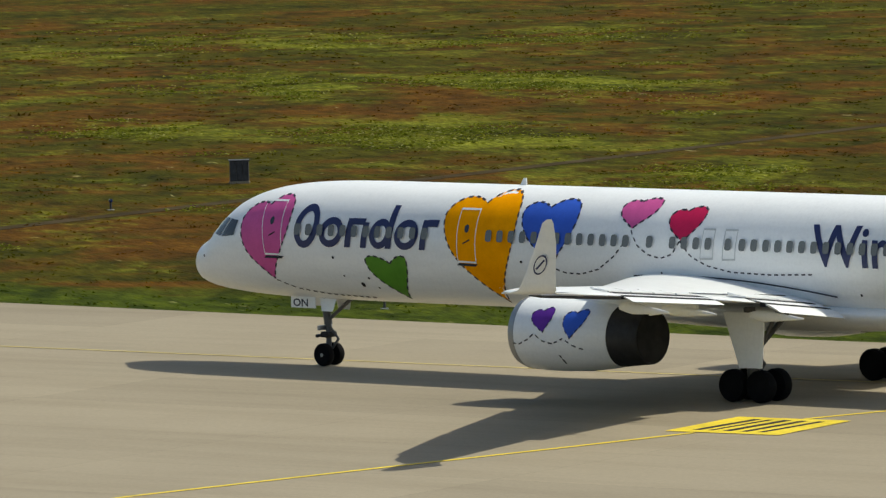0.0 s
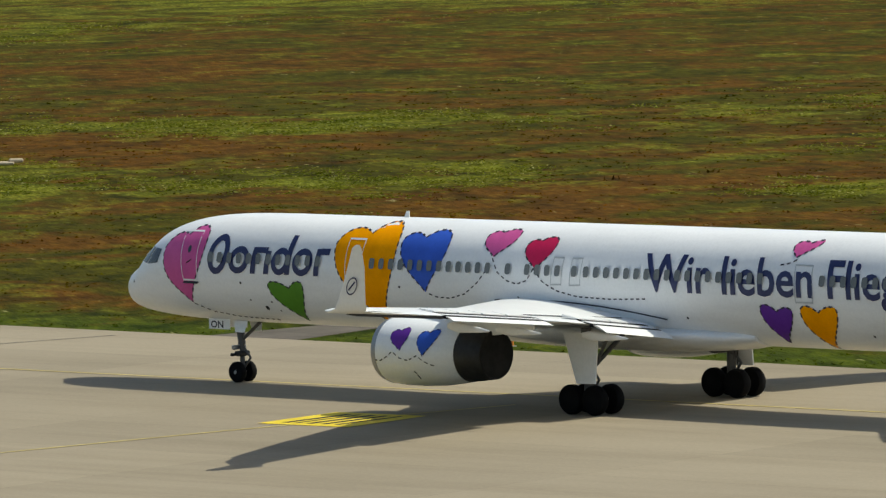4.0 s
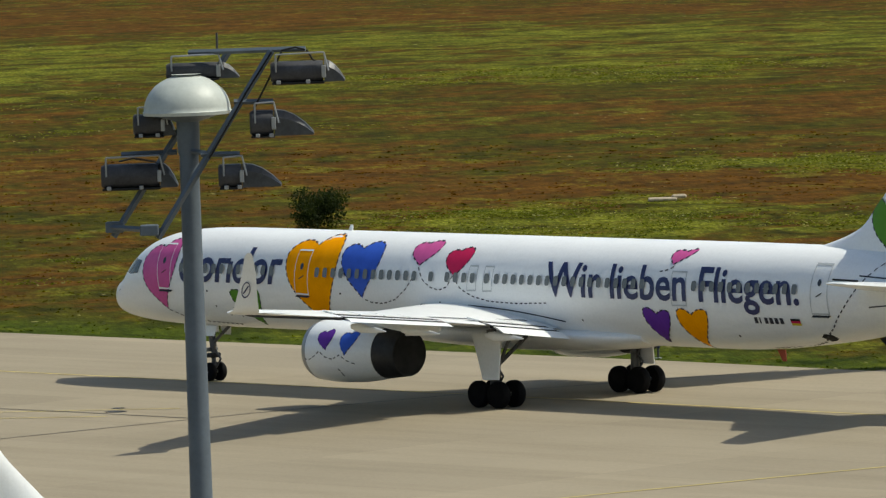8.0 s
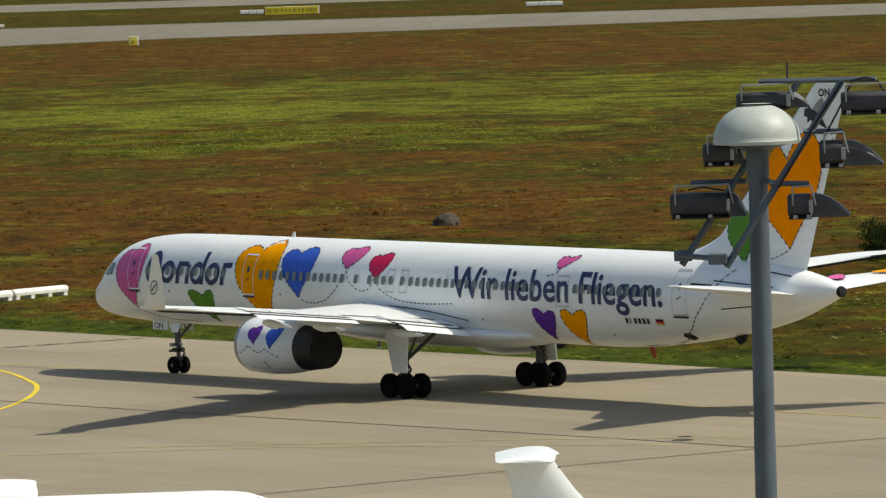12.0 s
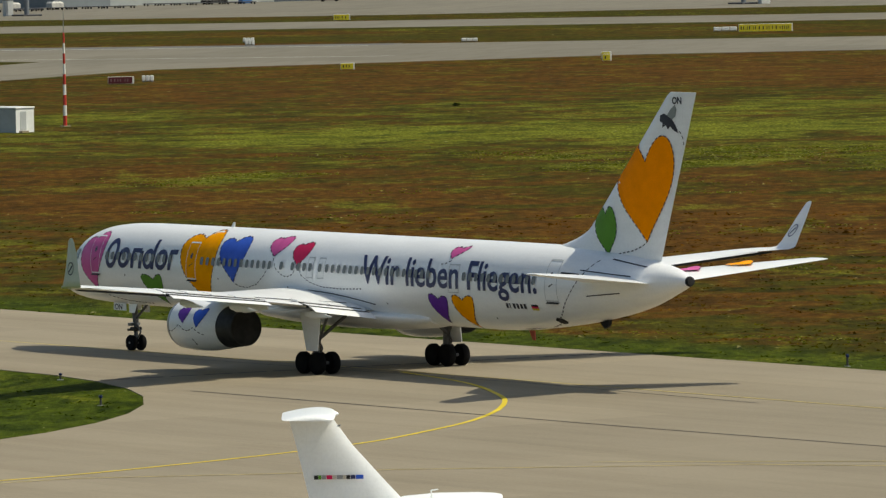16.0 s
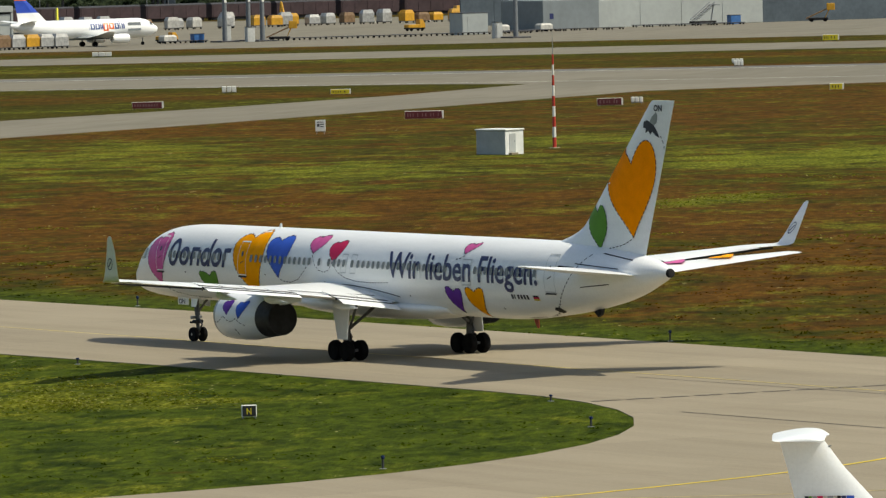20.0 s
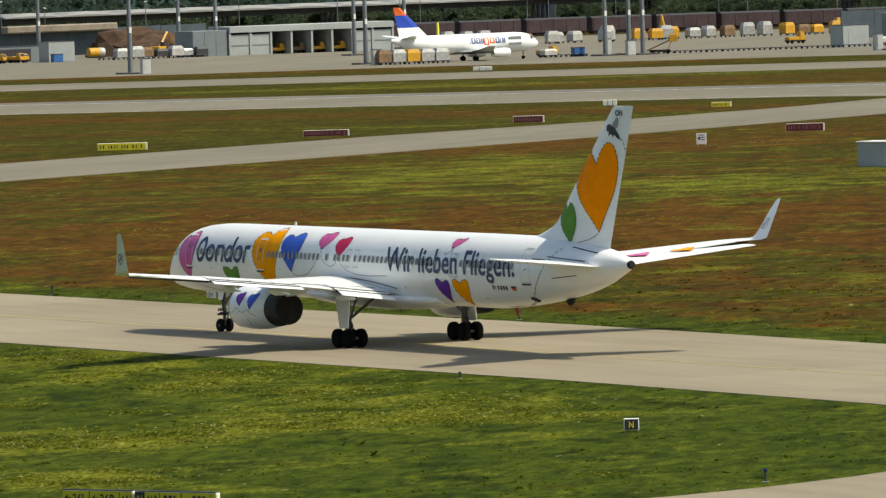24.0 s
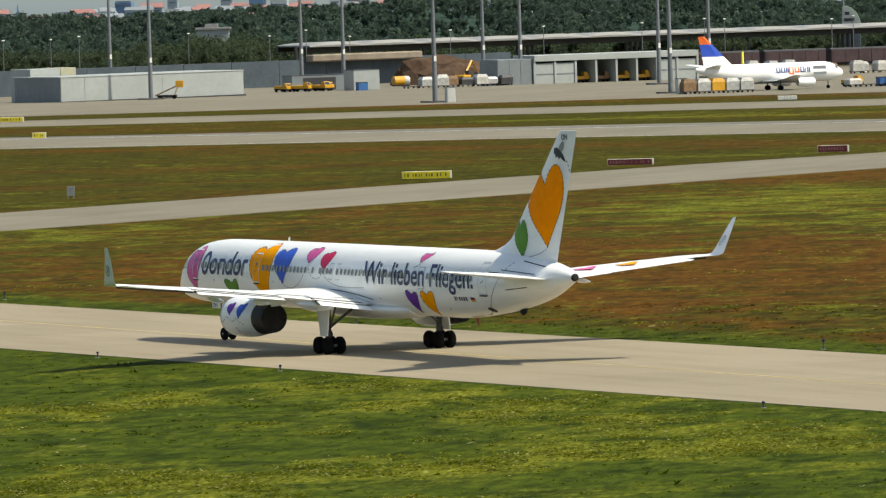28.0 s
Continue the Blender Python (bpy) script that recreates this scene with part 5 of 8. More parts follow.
    part("tail_cone", Geo().spin([(0.235, 46.25), (0.24, 46.42), (0.2, 46.52), (0.03, 46.55)], "x", (0, 0, 5.16), 24), BLACK, root, "black exhaust at the tail end", smooth=True)
    part("tailplane_slot", Geo().add([port2(38.6, 5.4), port2(39.9, 5.36), port2(39.9, 5.29), port2(38.6, 5.33)], [(0, 1, 2, 3)]), BLACK, f)
    for a, b in (((39.9, 5.55), (43.3, 5.35)), ((42.6, 4.55), (40.4, 4.35)), ((41.6, 6.1), (44.0, 5.8))):
        n = 8
        ps = [np.array(a) + (np.array(b) - np.array(a)) * j / n for j in range(n + 1)]
        part("tail_seam", Geo().add([port2(*q) for q in ps] + [port2(q[0], q[1] - 0.05) for q in ps], [(j, n + 1 + j, n + 2 + j, j + 1) for j in range(n)]), STITCH, f, "dark seam round the tailplane root")
    # nose gear
    g = part("nose_gear", Geo().rod((0, 0, 0.42), (0.0, 0, 1.5), 0.1, 0.1, 12).rod((0.0, 0, 1.45), (-0.15, 0, 2.7), 0.15, 0.16, 12), GREYGEAR, root, "grey nose landing gear leg", smooth=True)
    part("torque_link", Geo().rod((0.1, 0, 0.55), (0.45, 0, 0.95), 0.045).rod((0.45, 0, 0.95), (0.1, 0, 1.35), 0.045), GREYGEAR, g)
    part("taxi_light_bar", Geo().box(-0.25, -0.35, 1.25, -0.1, 0.35, 1.42, 0.03), STEEL, g)
    part("steering_unit", Geo().box(-0.18, -0.28, 1.0, 0.18, 0.28, 1.2, 0.05).rod((-0.3, -0.3, 1.05), (-0.3, 0.3, 1.05), 0.06), DARKSTEEL, g)
    part("drag_strut", Geo().rod((0.0, 0, 1.6), (1.4, 0, 2.6), 0.07), GREYGEAR, g)
    part("axle", Geo().rod((0, -0.42, 0.4), (0, 0.42, 0.4), 0.07), STEEL, g)
    for s in (-1, 1):
        d = part("gear_door", Geo().box(-1.3, s * 0.46 - 0.02, 2.04, -0.15, s * 0.46 + 0.02, 2.44, 0.015), WHITE, g, "white nose gear door")
        part("gear_door", Geo().add([(0.0, s * 0.4, 2.4), (0.75, s * 0.4, 2.4), (0.62, s * 0.46, 1.95), (0.1, s * 0.46, 1.95)], [(0, 1, 2, 3)]), WHITE, g)
        if s < 0:
            me = lettering("ON", -1.18, -0.5, 2.1, 0.27, lambda x, z: (x, -0.485, z), 0.02)
            letters("letter", me, STITCH, d, "small dark letter")
    wheels = [(wheel(g, 0, s * 0.28, 0.4, 0.4, 0.26), 0.4) for s in (-1, 1)]
    for s in (-1, 1):
        wheels += build_wing(root, s)
    return root, wheels


def fin_edge(z):
    """Leading and trailing edge of the fin at height z, with its dorsal fillet."""
    le = 41.69 + (z - 10.34) * 0.957
    if z < 7.5:
        le -= 1.3 * ((7.5 - z) / 0.9) ** 2
    return le, 45.73 + (z - 10.09) * 0.361


def fin_half(x, z):
    le, te = fin_edge(z)
    c = min(1.0, max(0.0, (x - le) / (te - le)))
    return (te - le) * 0.5 * 0.10 * (1.4845 * math.sqrt(c) - 0.63 * c - 1.758 * c * c + 1.4215 * c ** 3 - 0.5075 * c ** 4) * 2


def fin_rings():
    out = []
    for z in (6.0, 6.3, 6.5, 6.6, 6.75, 6.9, 7.1, 7.3, 7.5, 7.8, 9.0, 11.0, 12.8, 13.7, 13.88):
        le, te = fin_edge(z)
        if z > 13.8:
            le += 0.14
        ring = []
        cs = [0.5 * (1 - math.cos(math.pi * k / 12)) for k in range(13)]
        for c in cs:
            x = le + (te - le) * c
            ring.append((2 * fin_half(x, z), 1, x))
        for c in cs[-2:0:-1]:
            x = le + (te - le) * c
            ring.append((-2 * fin_half(x, z), 1, x))
        out.append((z, ring))
    return out


airliner, airliner_wheels = build_airliner()


# ---- apron mast with floodlights ----
VISOR = paint("grey_sheet_visor", (0.06, 0.062, 0.065), 0.45, 0.3, vary=0.3, scale=3, fine=20)


def build_mast():
    """Tall mast with a dome cap and a leaning ladder of six floodlights. u across the view, v away, w up."""
    t = thing("floodlight_mast", "blue-grey apron mast with domed cap and six floodlights", "mast", pose(-104.0, 93.7, 0.03, 0, 0, 46))
    top = 19.15

    def P(a, b, v=0.0):
        return ((a - 345) / 196.7, v, top + (312 - b) / 196.7)
    part("pole", Geo().spin([(0.26, 0.0), (0.24, 6.0), (0.2, 13.0), (0.17, top + 0.02)], "z", n=20), MASTGREY, t, "blue-grey tapered steel pole", smooth=True)
    part("base_flange", Geo().spin([(0.45, 0.0), (0.45, 0.05), (0.3, 0.06), (0.26, 0.25)], "z", n=20), STEEL, t)
    dome = [(0.80, top - 0.02), (0.81, top + 0.04), (0.79, top + 0.06)] + [(0.79 * math.cos(radians(a)), top + 0.06 + 0.65 * math.sin(radians(a))) for a in range(6, 86, 8)] + [(0.28, top + 0.71), (0.02, top + 0.715)]
    part("dome", Geo().spin([(0.2, top - 0.0)] + dome, "z", n=36), DOMEGREY, t, "pale grey plastic dome cap", smooth=True, angle=50)
    part("collar", Geo().spin([(0.19, top - 0.75), (0.2, top - 0.7), (0.21, top - 0.15), (0.6, top - 0.03)], "z", n=20), MASTGREY, t, smooth=True)
    nv, fv = -0.55, 0.35
    bw = 0.062
    for nm, a, b in (("beam", P(655, 95, nv), P(228, 748, nv)), ("beam", P(500, 95, fv), P(62, 748, fv))):
        part(nm, Geo().rod(a, b, bw, None, 4), MASTGREY, t, "blue-grey inclined beam")
    for nm, a, b in (("rung", P(355, 97, fv), P(775, 92, nv)), ("rung", P(515, 272, nv), P(655, 275, nv)), ("rung", P(100, 455, fv), P(300, 452, fv)), ("rung", P(390, 455, nv), P(530, 458, nv)), ("rung", P(40, 712, fv), P(240, 722, nv)),
                     ("rung", P(330, 440, 0), P(420, 455, nv))):
        part(nm, Geo().rod(a, b, 0.05, None, 4), MASTGREY, t)
    for a, b in ((35, 690), (165, 695)):
        x, y, z = P(a, b, fv if a < 100 else nv)
        part("bracket", Geo().box(x, y - 0.1, z - 0.22, x + 0.34, y + 0.1, z - 0.02, 0.02), MASTGREY, t)
    part("lightning_rod", Geo().rod(P(457, 100, fv), P(457, 30, fv), 0.02, None, 6), FLOODGREY, t)

    def lamp(a0, a1, b0, b1, v, drum):
        """A drum with a pointed visor and its stirrup."""
        x0, _, z0 = P(a0, b0)
        x1, _, z1 = P(a1, b1)
        zc, r = (z0 + z1) / 2, (z0 - z1) / 2
        body = []
        for u, k in ((0.0, 0.86), (0.04, 1.0), (0.4 * drum, 1.0), (0.9 * drum, 1.0), (drum, 0.96)):
            x = x0 + (x1 - x0) * u
            ring = []
            for j in range(16):
                q = 2 * math.pi * j / 16
                c, s = math.cos(q), math.sin(q)
                ring.append((x, v + r * 1.25 * k * math.copysign(abs(c) ** 0.6, c), zc + r * k * math.copysign(abs(s) ** 0.6, s) * (0.95 if s > 0 else 1.0)))
            body.append(ring)
        h = part("floodlight", Geo().loft(body), FLOODGREY, t, "weathered dark floodlight drum", smooth=True)
        xm = x0 + (x1 - x0) * (drum + 0.02)
        visor = []
        for u in (0.0, 0.25, 0.5, 0.75, 0.97):
            x = xm + (x1 - xm) * u
            hgt = (z0 - z1) * (0.98 - 0.93 * u ** 2.1)
            visor.append([(x, v - r * 1.15, z1), (x, v - r * 1.15, z1 + hgt * 0.7), (x, v - r * 0.7, z1 + hgt), (x, v + r * 0.7, z1 + hgt), (x, v + r * 1.15, z1 + hgt * 0.7), (x, v + r * 1.15, z1)])
        part("visor", Geo().loft(visor), VISOR, h, "pointed grey visor")
        part("stirrup", Geo().rod((x0 + 0.1, v - r * 1.3, zc), (x0 + 0.1, v - r * 1.3, z0 + 0.12), 0.018, None, 6).rod((x0 + 0.1, v - r * 1.3, z0 + 0.12), (xm, v - r * 1.3, z0 + 0.14), 0.018, None, 6)
             .rod((xm, v - r * 1.3, z0 + 0.14), (xm + 0.08, v - r * 1.3, zc), 0.018, None, 6), STEEL, h)
        part("latch", Geo().box(xm - 0.05, v - r * 1.45, zc - 0.12, xm + 0.03, v - r * 1.2, zc + 0.1, 0.01), STEEL, h, "bright steel latch")
        part("gasket", Geo().box(x0 + 0.02, v - r * 1.3, z1 - 0.03, xm, v + r * 1.3, z1 + 0.01, 0.01), BLACK, h)
        g = Geo()
        for k in range(2):
            g.box(x0 + 0.1 + (xm - x0) * 0.55 * k, v - r * 1.42, z1 - 0.02, x0 + 0.18 + (xm - x0) * 0.55 * k, v - r * 1.25, z1 + 0.05, 0.01)
        stuff("clips", g, STEEL, h)
        return h
    for a in ((650, 915, 132, 210, nv, 0.7), (570, 800, 302, 396, nv, 0.36), (452, 678, 490, 576, nv, 0.36), (273, 535, 132, 192, fv, 0.7), (148, 300, 310, 390, fv, 0.7), (27, 302, 486, 575, fv, 0.75)):
        lamp(*a)
    for pts in (((655, 100), (560, 240), (440, 440), (420, 470)), ((690, 100), (640, 200), (585, 300)), ((780, 95), (800, 130), (830, 150)), ((100, 470), (150, 460), (230, 475)), ((690, 95), (740, 85), (775, 95))):
        g = Geo()
        for a, b in zip(pts, pts[1:]):
            g.rod(P(*a, nv - 0.08), P(*b, nv - 0.08), 0.018, None, 5)
        part("cable", g, BLACK, t, "black lamp cable")


build_mast()


# ---- parked business jets with high tails ----
JETWHITE = airframe("white_jet_paint", (0.90, 0.915, 0.91), 0.04)
JET = curve_of([(0, 1.5, 1.46, 0.02), (0.3, 1.76, 1.22, 0.3), (1.2, 1.95, 0.98, 0.6), (2.2, 2.28, 0.86, 0.76), (3.0, 2.52, 0.8, 0.82), (4.2, 2.6, 0.78, 0.86), (11, 2.6, 0.78, 0.86), (13.5, 2.62, 1.2, 0.7), (15.5, 2.7, 1.9, 0.42), (17.4, 2.65, 2.4, 0.1)])


SIGNLIKE = paint("pale_stripe", (0.55, 0.5, 0.42), 0.5)


def build_jet(m, stripes):
    t = thing("business_jet", "small white parked business jet with a high T-tail", "aeroplane", m, "parked business jets")
    f = part("fuselage", fuselage_geo(list(np.linspace(0, 3, 12)) + list(np.linspace(3.4, 11, 12)) + list(np.linspace(11.4, 17.4, 16)), 32, JET, 0.0), JETWHITE, t, smooth=True, angle=60)
    for s in (-1, 1):
        def side(x, z, s=s, p=0.012):
            top, bot, w = JET(x)
            zc, h = (top + bot) / 2, (top - bot) / 2
            return (x, s * (w * math.sqrt(max(0, 1 - ((z - zc) / h) ** 2)) + p), z)
        part("windscreen", film([np.array(p) for p in ((1.7, 1.98), (2.35, 2.02), (2.75, 2.28), (2.5, 2.34), (2.1, 2.18))], side, 3), GLASS, f, "dark cockpit window")
        for k in range(6):
            part("window", film([np.array((4.6 + k * 0.85 + 0.17 * math.cos(a), 2.0 + 0.2 * math.sin(a))) for a in [2 * math.pi * j / 12 for j in range(12)]], side, 2), GLASS, f)
        part("wing", wing_geo([(7.0, s * 0.6, 1.1, 3.6, 0.11, 1, 0), (8.9, s * 4.2, 1.3, 2.3, 0.1, 0, 0), (10.6, s * 7.8, 1.5, 1.2, 0.09, -1, 0)]), JETWHITE, t, smooth=True, angle=50)
        e = part("engine", Geo().spin([(0.40, 10.45), (0.41, 10.22), (0.45, 10.08), (0.50, 10.04), (0.55, 10.12), (0.59, 10.36), (0.62, 10.9), (0.62, 12.3), (0.53, 13.4), (0.43, 13.9), (0.36, 13.9), (0.34, 12)], "x", (0, s * 1.45, 2.48), 28), JETWHITE, t, "white rear engine nacelle", smooth=True, angle=60)
        part("intake", Geo().spin([(0.45, 10.45), (0.43, 10.65), (0.05, 10.55)], "x", (0, s * 1.45, 2.48), 20), BLACK, e, smooth=True)
        part("pylon", Geo().box(11.2, min(s * 0.6, s * 1.1), 2.28, 13.4, max(s * 0.6, s * 1.1), 2.48, 0.05), JETWHITE, e)
        part("main_gear", Geo().rod((8.9, s * 1.35, 0.3), (8.9, s * 1.35, 1.5), 0.07, None, 8), GREYGEAR, t)
        part("wheel", Geo().spin([(0.1, -0.11), (0.3, -0.11), (0.33, -0.05), (0.33, 0.05), (0.3, 0.11), (0.1, 0.11)], "y", (8.9, s * 1.35, 0.33), 18), TYRE, t, smooth=True)
    half = [(15.68, 0.0, 6.0, 1.86, 0.15), (15.72, 1.2, 5.95, 1.82, 0.16), (15.75, 1.75, 5.92, 1.78, 0.17), (15.8, 1.9, 5.91, 1.68, 0.15), (15.9, 1.98, 5.9, 1.48, 0.11), (16.1, 2.02, 5.9, 1.1, 0.06)]
    span = [(x, -y, z, c, th, 0, 0) for x, y, z, c, th in half[:0:-1]] + [(x, y, z, c, th, 0, 0) for x, y, z, c, th in half]
    part("tailplane", wing_geo(span, 18), JETWHITE, t, smooth=True, angle=75)
    part("nose_gear", Geo().rod((2.2, 0, 0.2), (2.2, 0, 1.5), 0.05, None, 8), GREYGEAR, t)
    part("nose_wheel", Geo().spin([(0.06, -0.1), (0.2, -0.1), (0.22, 0), (0.2, 0.1), (0.06, 0.1)], "y", (2.2, 0, 0.22), 16), TYRE, t, smooth=True)
    rings = []
    for z, le, te, th in ((2.4, 11.2, 16.5, 0.16), (2.75, 12.9, 16.6, 0.16), (3.05, 13.5, 16.66, 0.15), (3.6, 14.0, 16.78, 0.14), (4.9, 15.15, 17.08, 0.12), (5.95, 15.9, 17.35, 0.11)):
        rings.append([(le + (te - le) * c, y * th, z) for c, y in ((0, 0), (0.08, 0.6), (0.3, 1), (0.65, 0.7), (1, 0.08), (1, -0.08), (0.65, -0.7), (0.3, -1), (0.08, -0.6))])
    fin = part("fin", Geo().loft(rings), JETWHITE, t, "white swept fin", smooth=True)
    part("bullet_fairing", Geo().loft([[(15.6 + 1.95 * u, 0.22 * r * math.sin(a), 5.98 + 0.15 * r * math.cos(a)) for a in [2 * math.pi * j / 14 for j in range(14)]] for u, r in ((0, 0.1), (0.06, 0.6), (0.2, 0.95), (0.5, 1.1), (0.8, 0.8), (0.95, 0.45), (1, 0.1))]), JETWHITE, fin, smooth=True)
    part("fin_probe", Geo().rod((15.8, 0.0, 5.5), (15.55, 0.0, 5.6), 0.03, None, 6), STEEL, fin)
    part("antenna", Geo().rod((12.4, 0, 2.5), (12.5, 0, 3.3), 0.03, None, 6).rod((12.5, 0, 3.3), (12.25, 0, 3.33), 0.025, None, 6), JETWHITE, f)
    if stripes:
        x = 14.8
        for w, c in ((0.26, BLUE), (0.16, NAVY), (0.14, BLACK), (0.1, SIGNLIKE), (0.22, STEEL), (0.12, SIGNLIKE), (0.2, RED), (0.16, STEEL), (0.1, GREEN), (0.14, BLACK)):
            part("fin_stripe", Geo().add([(x, -0.2, 3.75), (x + w, -0.2, 3.75), (x + w, -0.2, 3.89), (x, -0.2, 3.89)], [(0, 1, 2, 3)]), c, fin)
            part("fin_stripe", Geo().add([(x, 0.2, 3.75), (x, 0.2, 3.89), (x + w, 0.2, 3.89), (x + w, 0.2, 3.75)], [(0, 1, 2, 3)]), c, fin)
            x += w * 1.06
        for k in range(5):
            for s in (-1, 1):
                part("registration_bar", Geo().add([(11.0 + 0.28 * k, s * 2.07, 2.43), (11.18 + 0.28 * k, s * 2.07, 2.43), (11.18 + 0.28 * k, s * 2.05, 2.63), (11.0 + 0.28 * k, s * 2.05, 2.63)], [(0, 1, 2, 3)]), STITCH, f)
    return t


def jet_pose(x, y, turn):
    """Stands so that the top of its fin is over x, y."""
    a = radians(turn)
    return pose(x - 16.6 * math.cos(a), y - 16.6 * math.sin(a), 0.03, 0, 0, turn)


build_jet(jet_pose(-177.86, 150.51, 180 + 50), False)
build_jet(jet_pose(-215.0, 151.45, 180 + 54), True)


# ---- small things by the taxiway ----
LAMPBLUE = paint("blue_lamp_glass", (0.008, 0.018, 0.07), 0.25)
AMBER = paint("orange_marker_paint", (0.75, 0.22, 0.02), 0.5)
def edge_light(x, y, h, colour, label):
    t = thing("taxiway_edge_light", label, "edge light", pose(x, y, 0.0), "taxiway edge lights")
    part("stem", Geo().rod((0, 0, -0.02), (0, 0, h * 0.72), 0.05, None, 8), FLOODGREY if colour is LAMPBLUE else AMBER, t)
    part("lens", Geo().spin([(0.05, h * 0.7), (0.09, h * 0.74), (0.09, h * 0.92), (0.03, h)], "z", n=12), colour, t, smooth=True)
    part("base_plate", Geo().spin([(0.16, -0.02), (0.16, 0.03), (0.05, 0.04)], "z", n=12), STEEL, t)


for k in range(12):
    edge_light(-117 - 57.2 * k, 235.1 if -117 - 57.2 * k > -430 else 232.4, 0.62, LAMPBLUE, "blue-topped marker post beside the taxiway")
edge_light(-201.6, 234.4, 0.6, paint("marker_orange", (0.65, 0.16, 0.02), 0.5), "orange and blue marker post beside the taxiway")
for x, y, h in ((-217.8, 273.3, 0.5), (-310.7, 204.2, 0.34), (-356, 203.9, 0.36), (-412, 202.9, 0.4), (-436.7, 202.4, 0.36), (-470, 201.6, 0.36), (-294.6, 195.8, 0.5), (-280.6, 175.7, 0.6), (-279.4, 150, 0.6), (-279.2, 120, 0.6)):
    edge_light(x, y, h, LAMPBLUE, "small dark marker post with blue lens in the grass")


def steel_cabinet(x, y):
    t = thing("field_cabinet", "dark grey steel cabinet standing in the meadow", "cabinet", pose(x, y, 0, 0, 0, 40))
    part("plinth", Geo().box(-0.48, -0.34, -0.05, 0.48, 0.34, 0.12, 0.02), CONCRETE, t)
    b = part("body", Geo().box(-0.45, -0.31, 0.12, 0.45, 0.31, 1.08, 0.02), paint("dark_cabinet_steel", (0.085, 0.08, 0.08), 0.5, 0.2, vary=0.25), t)
    for k in range(3):
        part("door", Geo().box(-0.43 + 0.295 * k, -0.335, 0.16, -0.16 + 0.295 * k, -0.31, 1.04, 0.008), FLOODGREY, b)
    part("roof", Geo().box(-0.5, -0.37, 1.08, 0.5, 0.37, 1.13, 0.015), FLOODGREY, t)


steel_cabinet(-222.4, 288.9)


def rock(x, y, sx, sy, sz, seed):
    rng = random.Random(seed)
    bm = bmesh.new()
    bmesh.ops.create_icosphere(bm, subdivisions=3, radius=1)
    for v in bm.verts:
        n1 = noise.noise(v.co * 1.6 + Vector((seed, 0, 0))) * 0.35 + noise.noise(v.co * 4.5 + Vector((0, seed, 0))) * 0.12
        v.co = Vector((v.co.x * sx, v.co.y * sy, max(-0.15, v.co.z) * sz)) * (1 + n1)
    me = bpy.data.meshes.new("heap")
    bm.to_mesh(me)
    bm.free()
    return me


solid("mound_of_earth", rock(0, 0, 1.0, 0.6, 0.75, 3), paint("dark_earth", (0.075, 0.06, 0.045), 0.95, vary=0.4, scale=2, fine=9, bump=0.6), "dark heap of earth in the meadow", "heap", m=pose(-373.3, 309.8, 0.0, 0, 0, 40))
t_deb = thing("concrete_debris", "pale broken slab lying in the grass", "debris", pose(-315.9, 322.1, 0.02, 0, 0, 46))
part("slab", Geo().box(-1.1, -0.5, 0, 0.6, 0.4, 0.2, 0.06), paint("pale_broken_concrete", (0.42, 0.35, 0.25), 0.9, vary=0.3, scale=2), t_deb)
part("slab", Geo().box(0.3, -0.35, 0.12, 1.15, 0.3, 0.36, 0.08), paint("pale_broken_stone", (0.38, 0.31, 0.22), 0.9, vary=0.3, scale=2), t_deb)


def leaf_cloud(centres, radii, count, size, seed, squash=0.85):
    """Loose leaves filling some rounded masses, as one mesh."""
    rng = np.random.default_rng(seed)
    vs = []
    for (cx, cy, cz), r in zip(centres, radii):
        d = rng.normal(0, 1, (count, 3))
        d /= np.linalg.norm(d, axis=1)[:, None]
        rad = r * rng.random(count) ** 0.35
        p = d * rad[:, None] * np.array((1, 1, squash)) + np.array((cx, cy, cz))
        a, b = rng.normal(0, 1, (count, 3)), rng.normal(0, 1, (count, 3))
        a /= np.linalg.norm(a, axis=1)[:, None]
        b /= np.linalg.norm(b, axis=1)[:, None]
        s = size * rng.uniform(0.5, 1.3, count)[:, None]
        vs.append(np.stack([p - a * s, p + a * s * 0.8 + b * s * 0.4, p + b * s], 1))
    v = np.concatenate(vs).reshape(-1, 3)
    n = len(v) // 3
    me = bpy.data.meshes.new("crown")
    me.vertices.add(n * 3)
    me.vertices.foreach_set("co", v.reshape(-1))
    me.loops.add(n * 3)
    me.loops.foreach_set("vertex_index", np.arange(n * 3))
    me.polygons.add(n)
    me.polygons.foreach_set("loop_start", np.arange(n) * 3)
    me.update()
    me.validate()
    return me


def leafage(name, dark, light):
    m, n, l, b = nodes_of(name)
    geo = n.new("ShaderNodeNewGeometry")
    c = ramp(n, l, geo.outputs["Random Per Island"], [(0.0, dark), (1.0, light)])
    big = noise_of(n, l, geo.outputs["Position"], 0.08, 3, 0.6)
    c = mixed(n, l, c, ramp(n, l, big, [(0.35, (0.6, 0.65, 0.6)), (0.65, (1.25, 1.2, 1.0))]), 1.0, "MULTIPLY")
    l.new(c, b.inputs["Base Color"])
    b.inputs["Roughness"].default_value = 0.8
    b.inputs["Specular IOR Level"].default_value = 0.2
    thin_leaf(n, l, b, c)
    return m


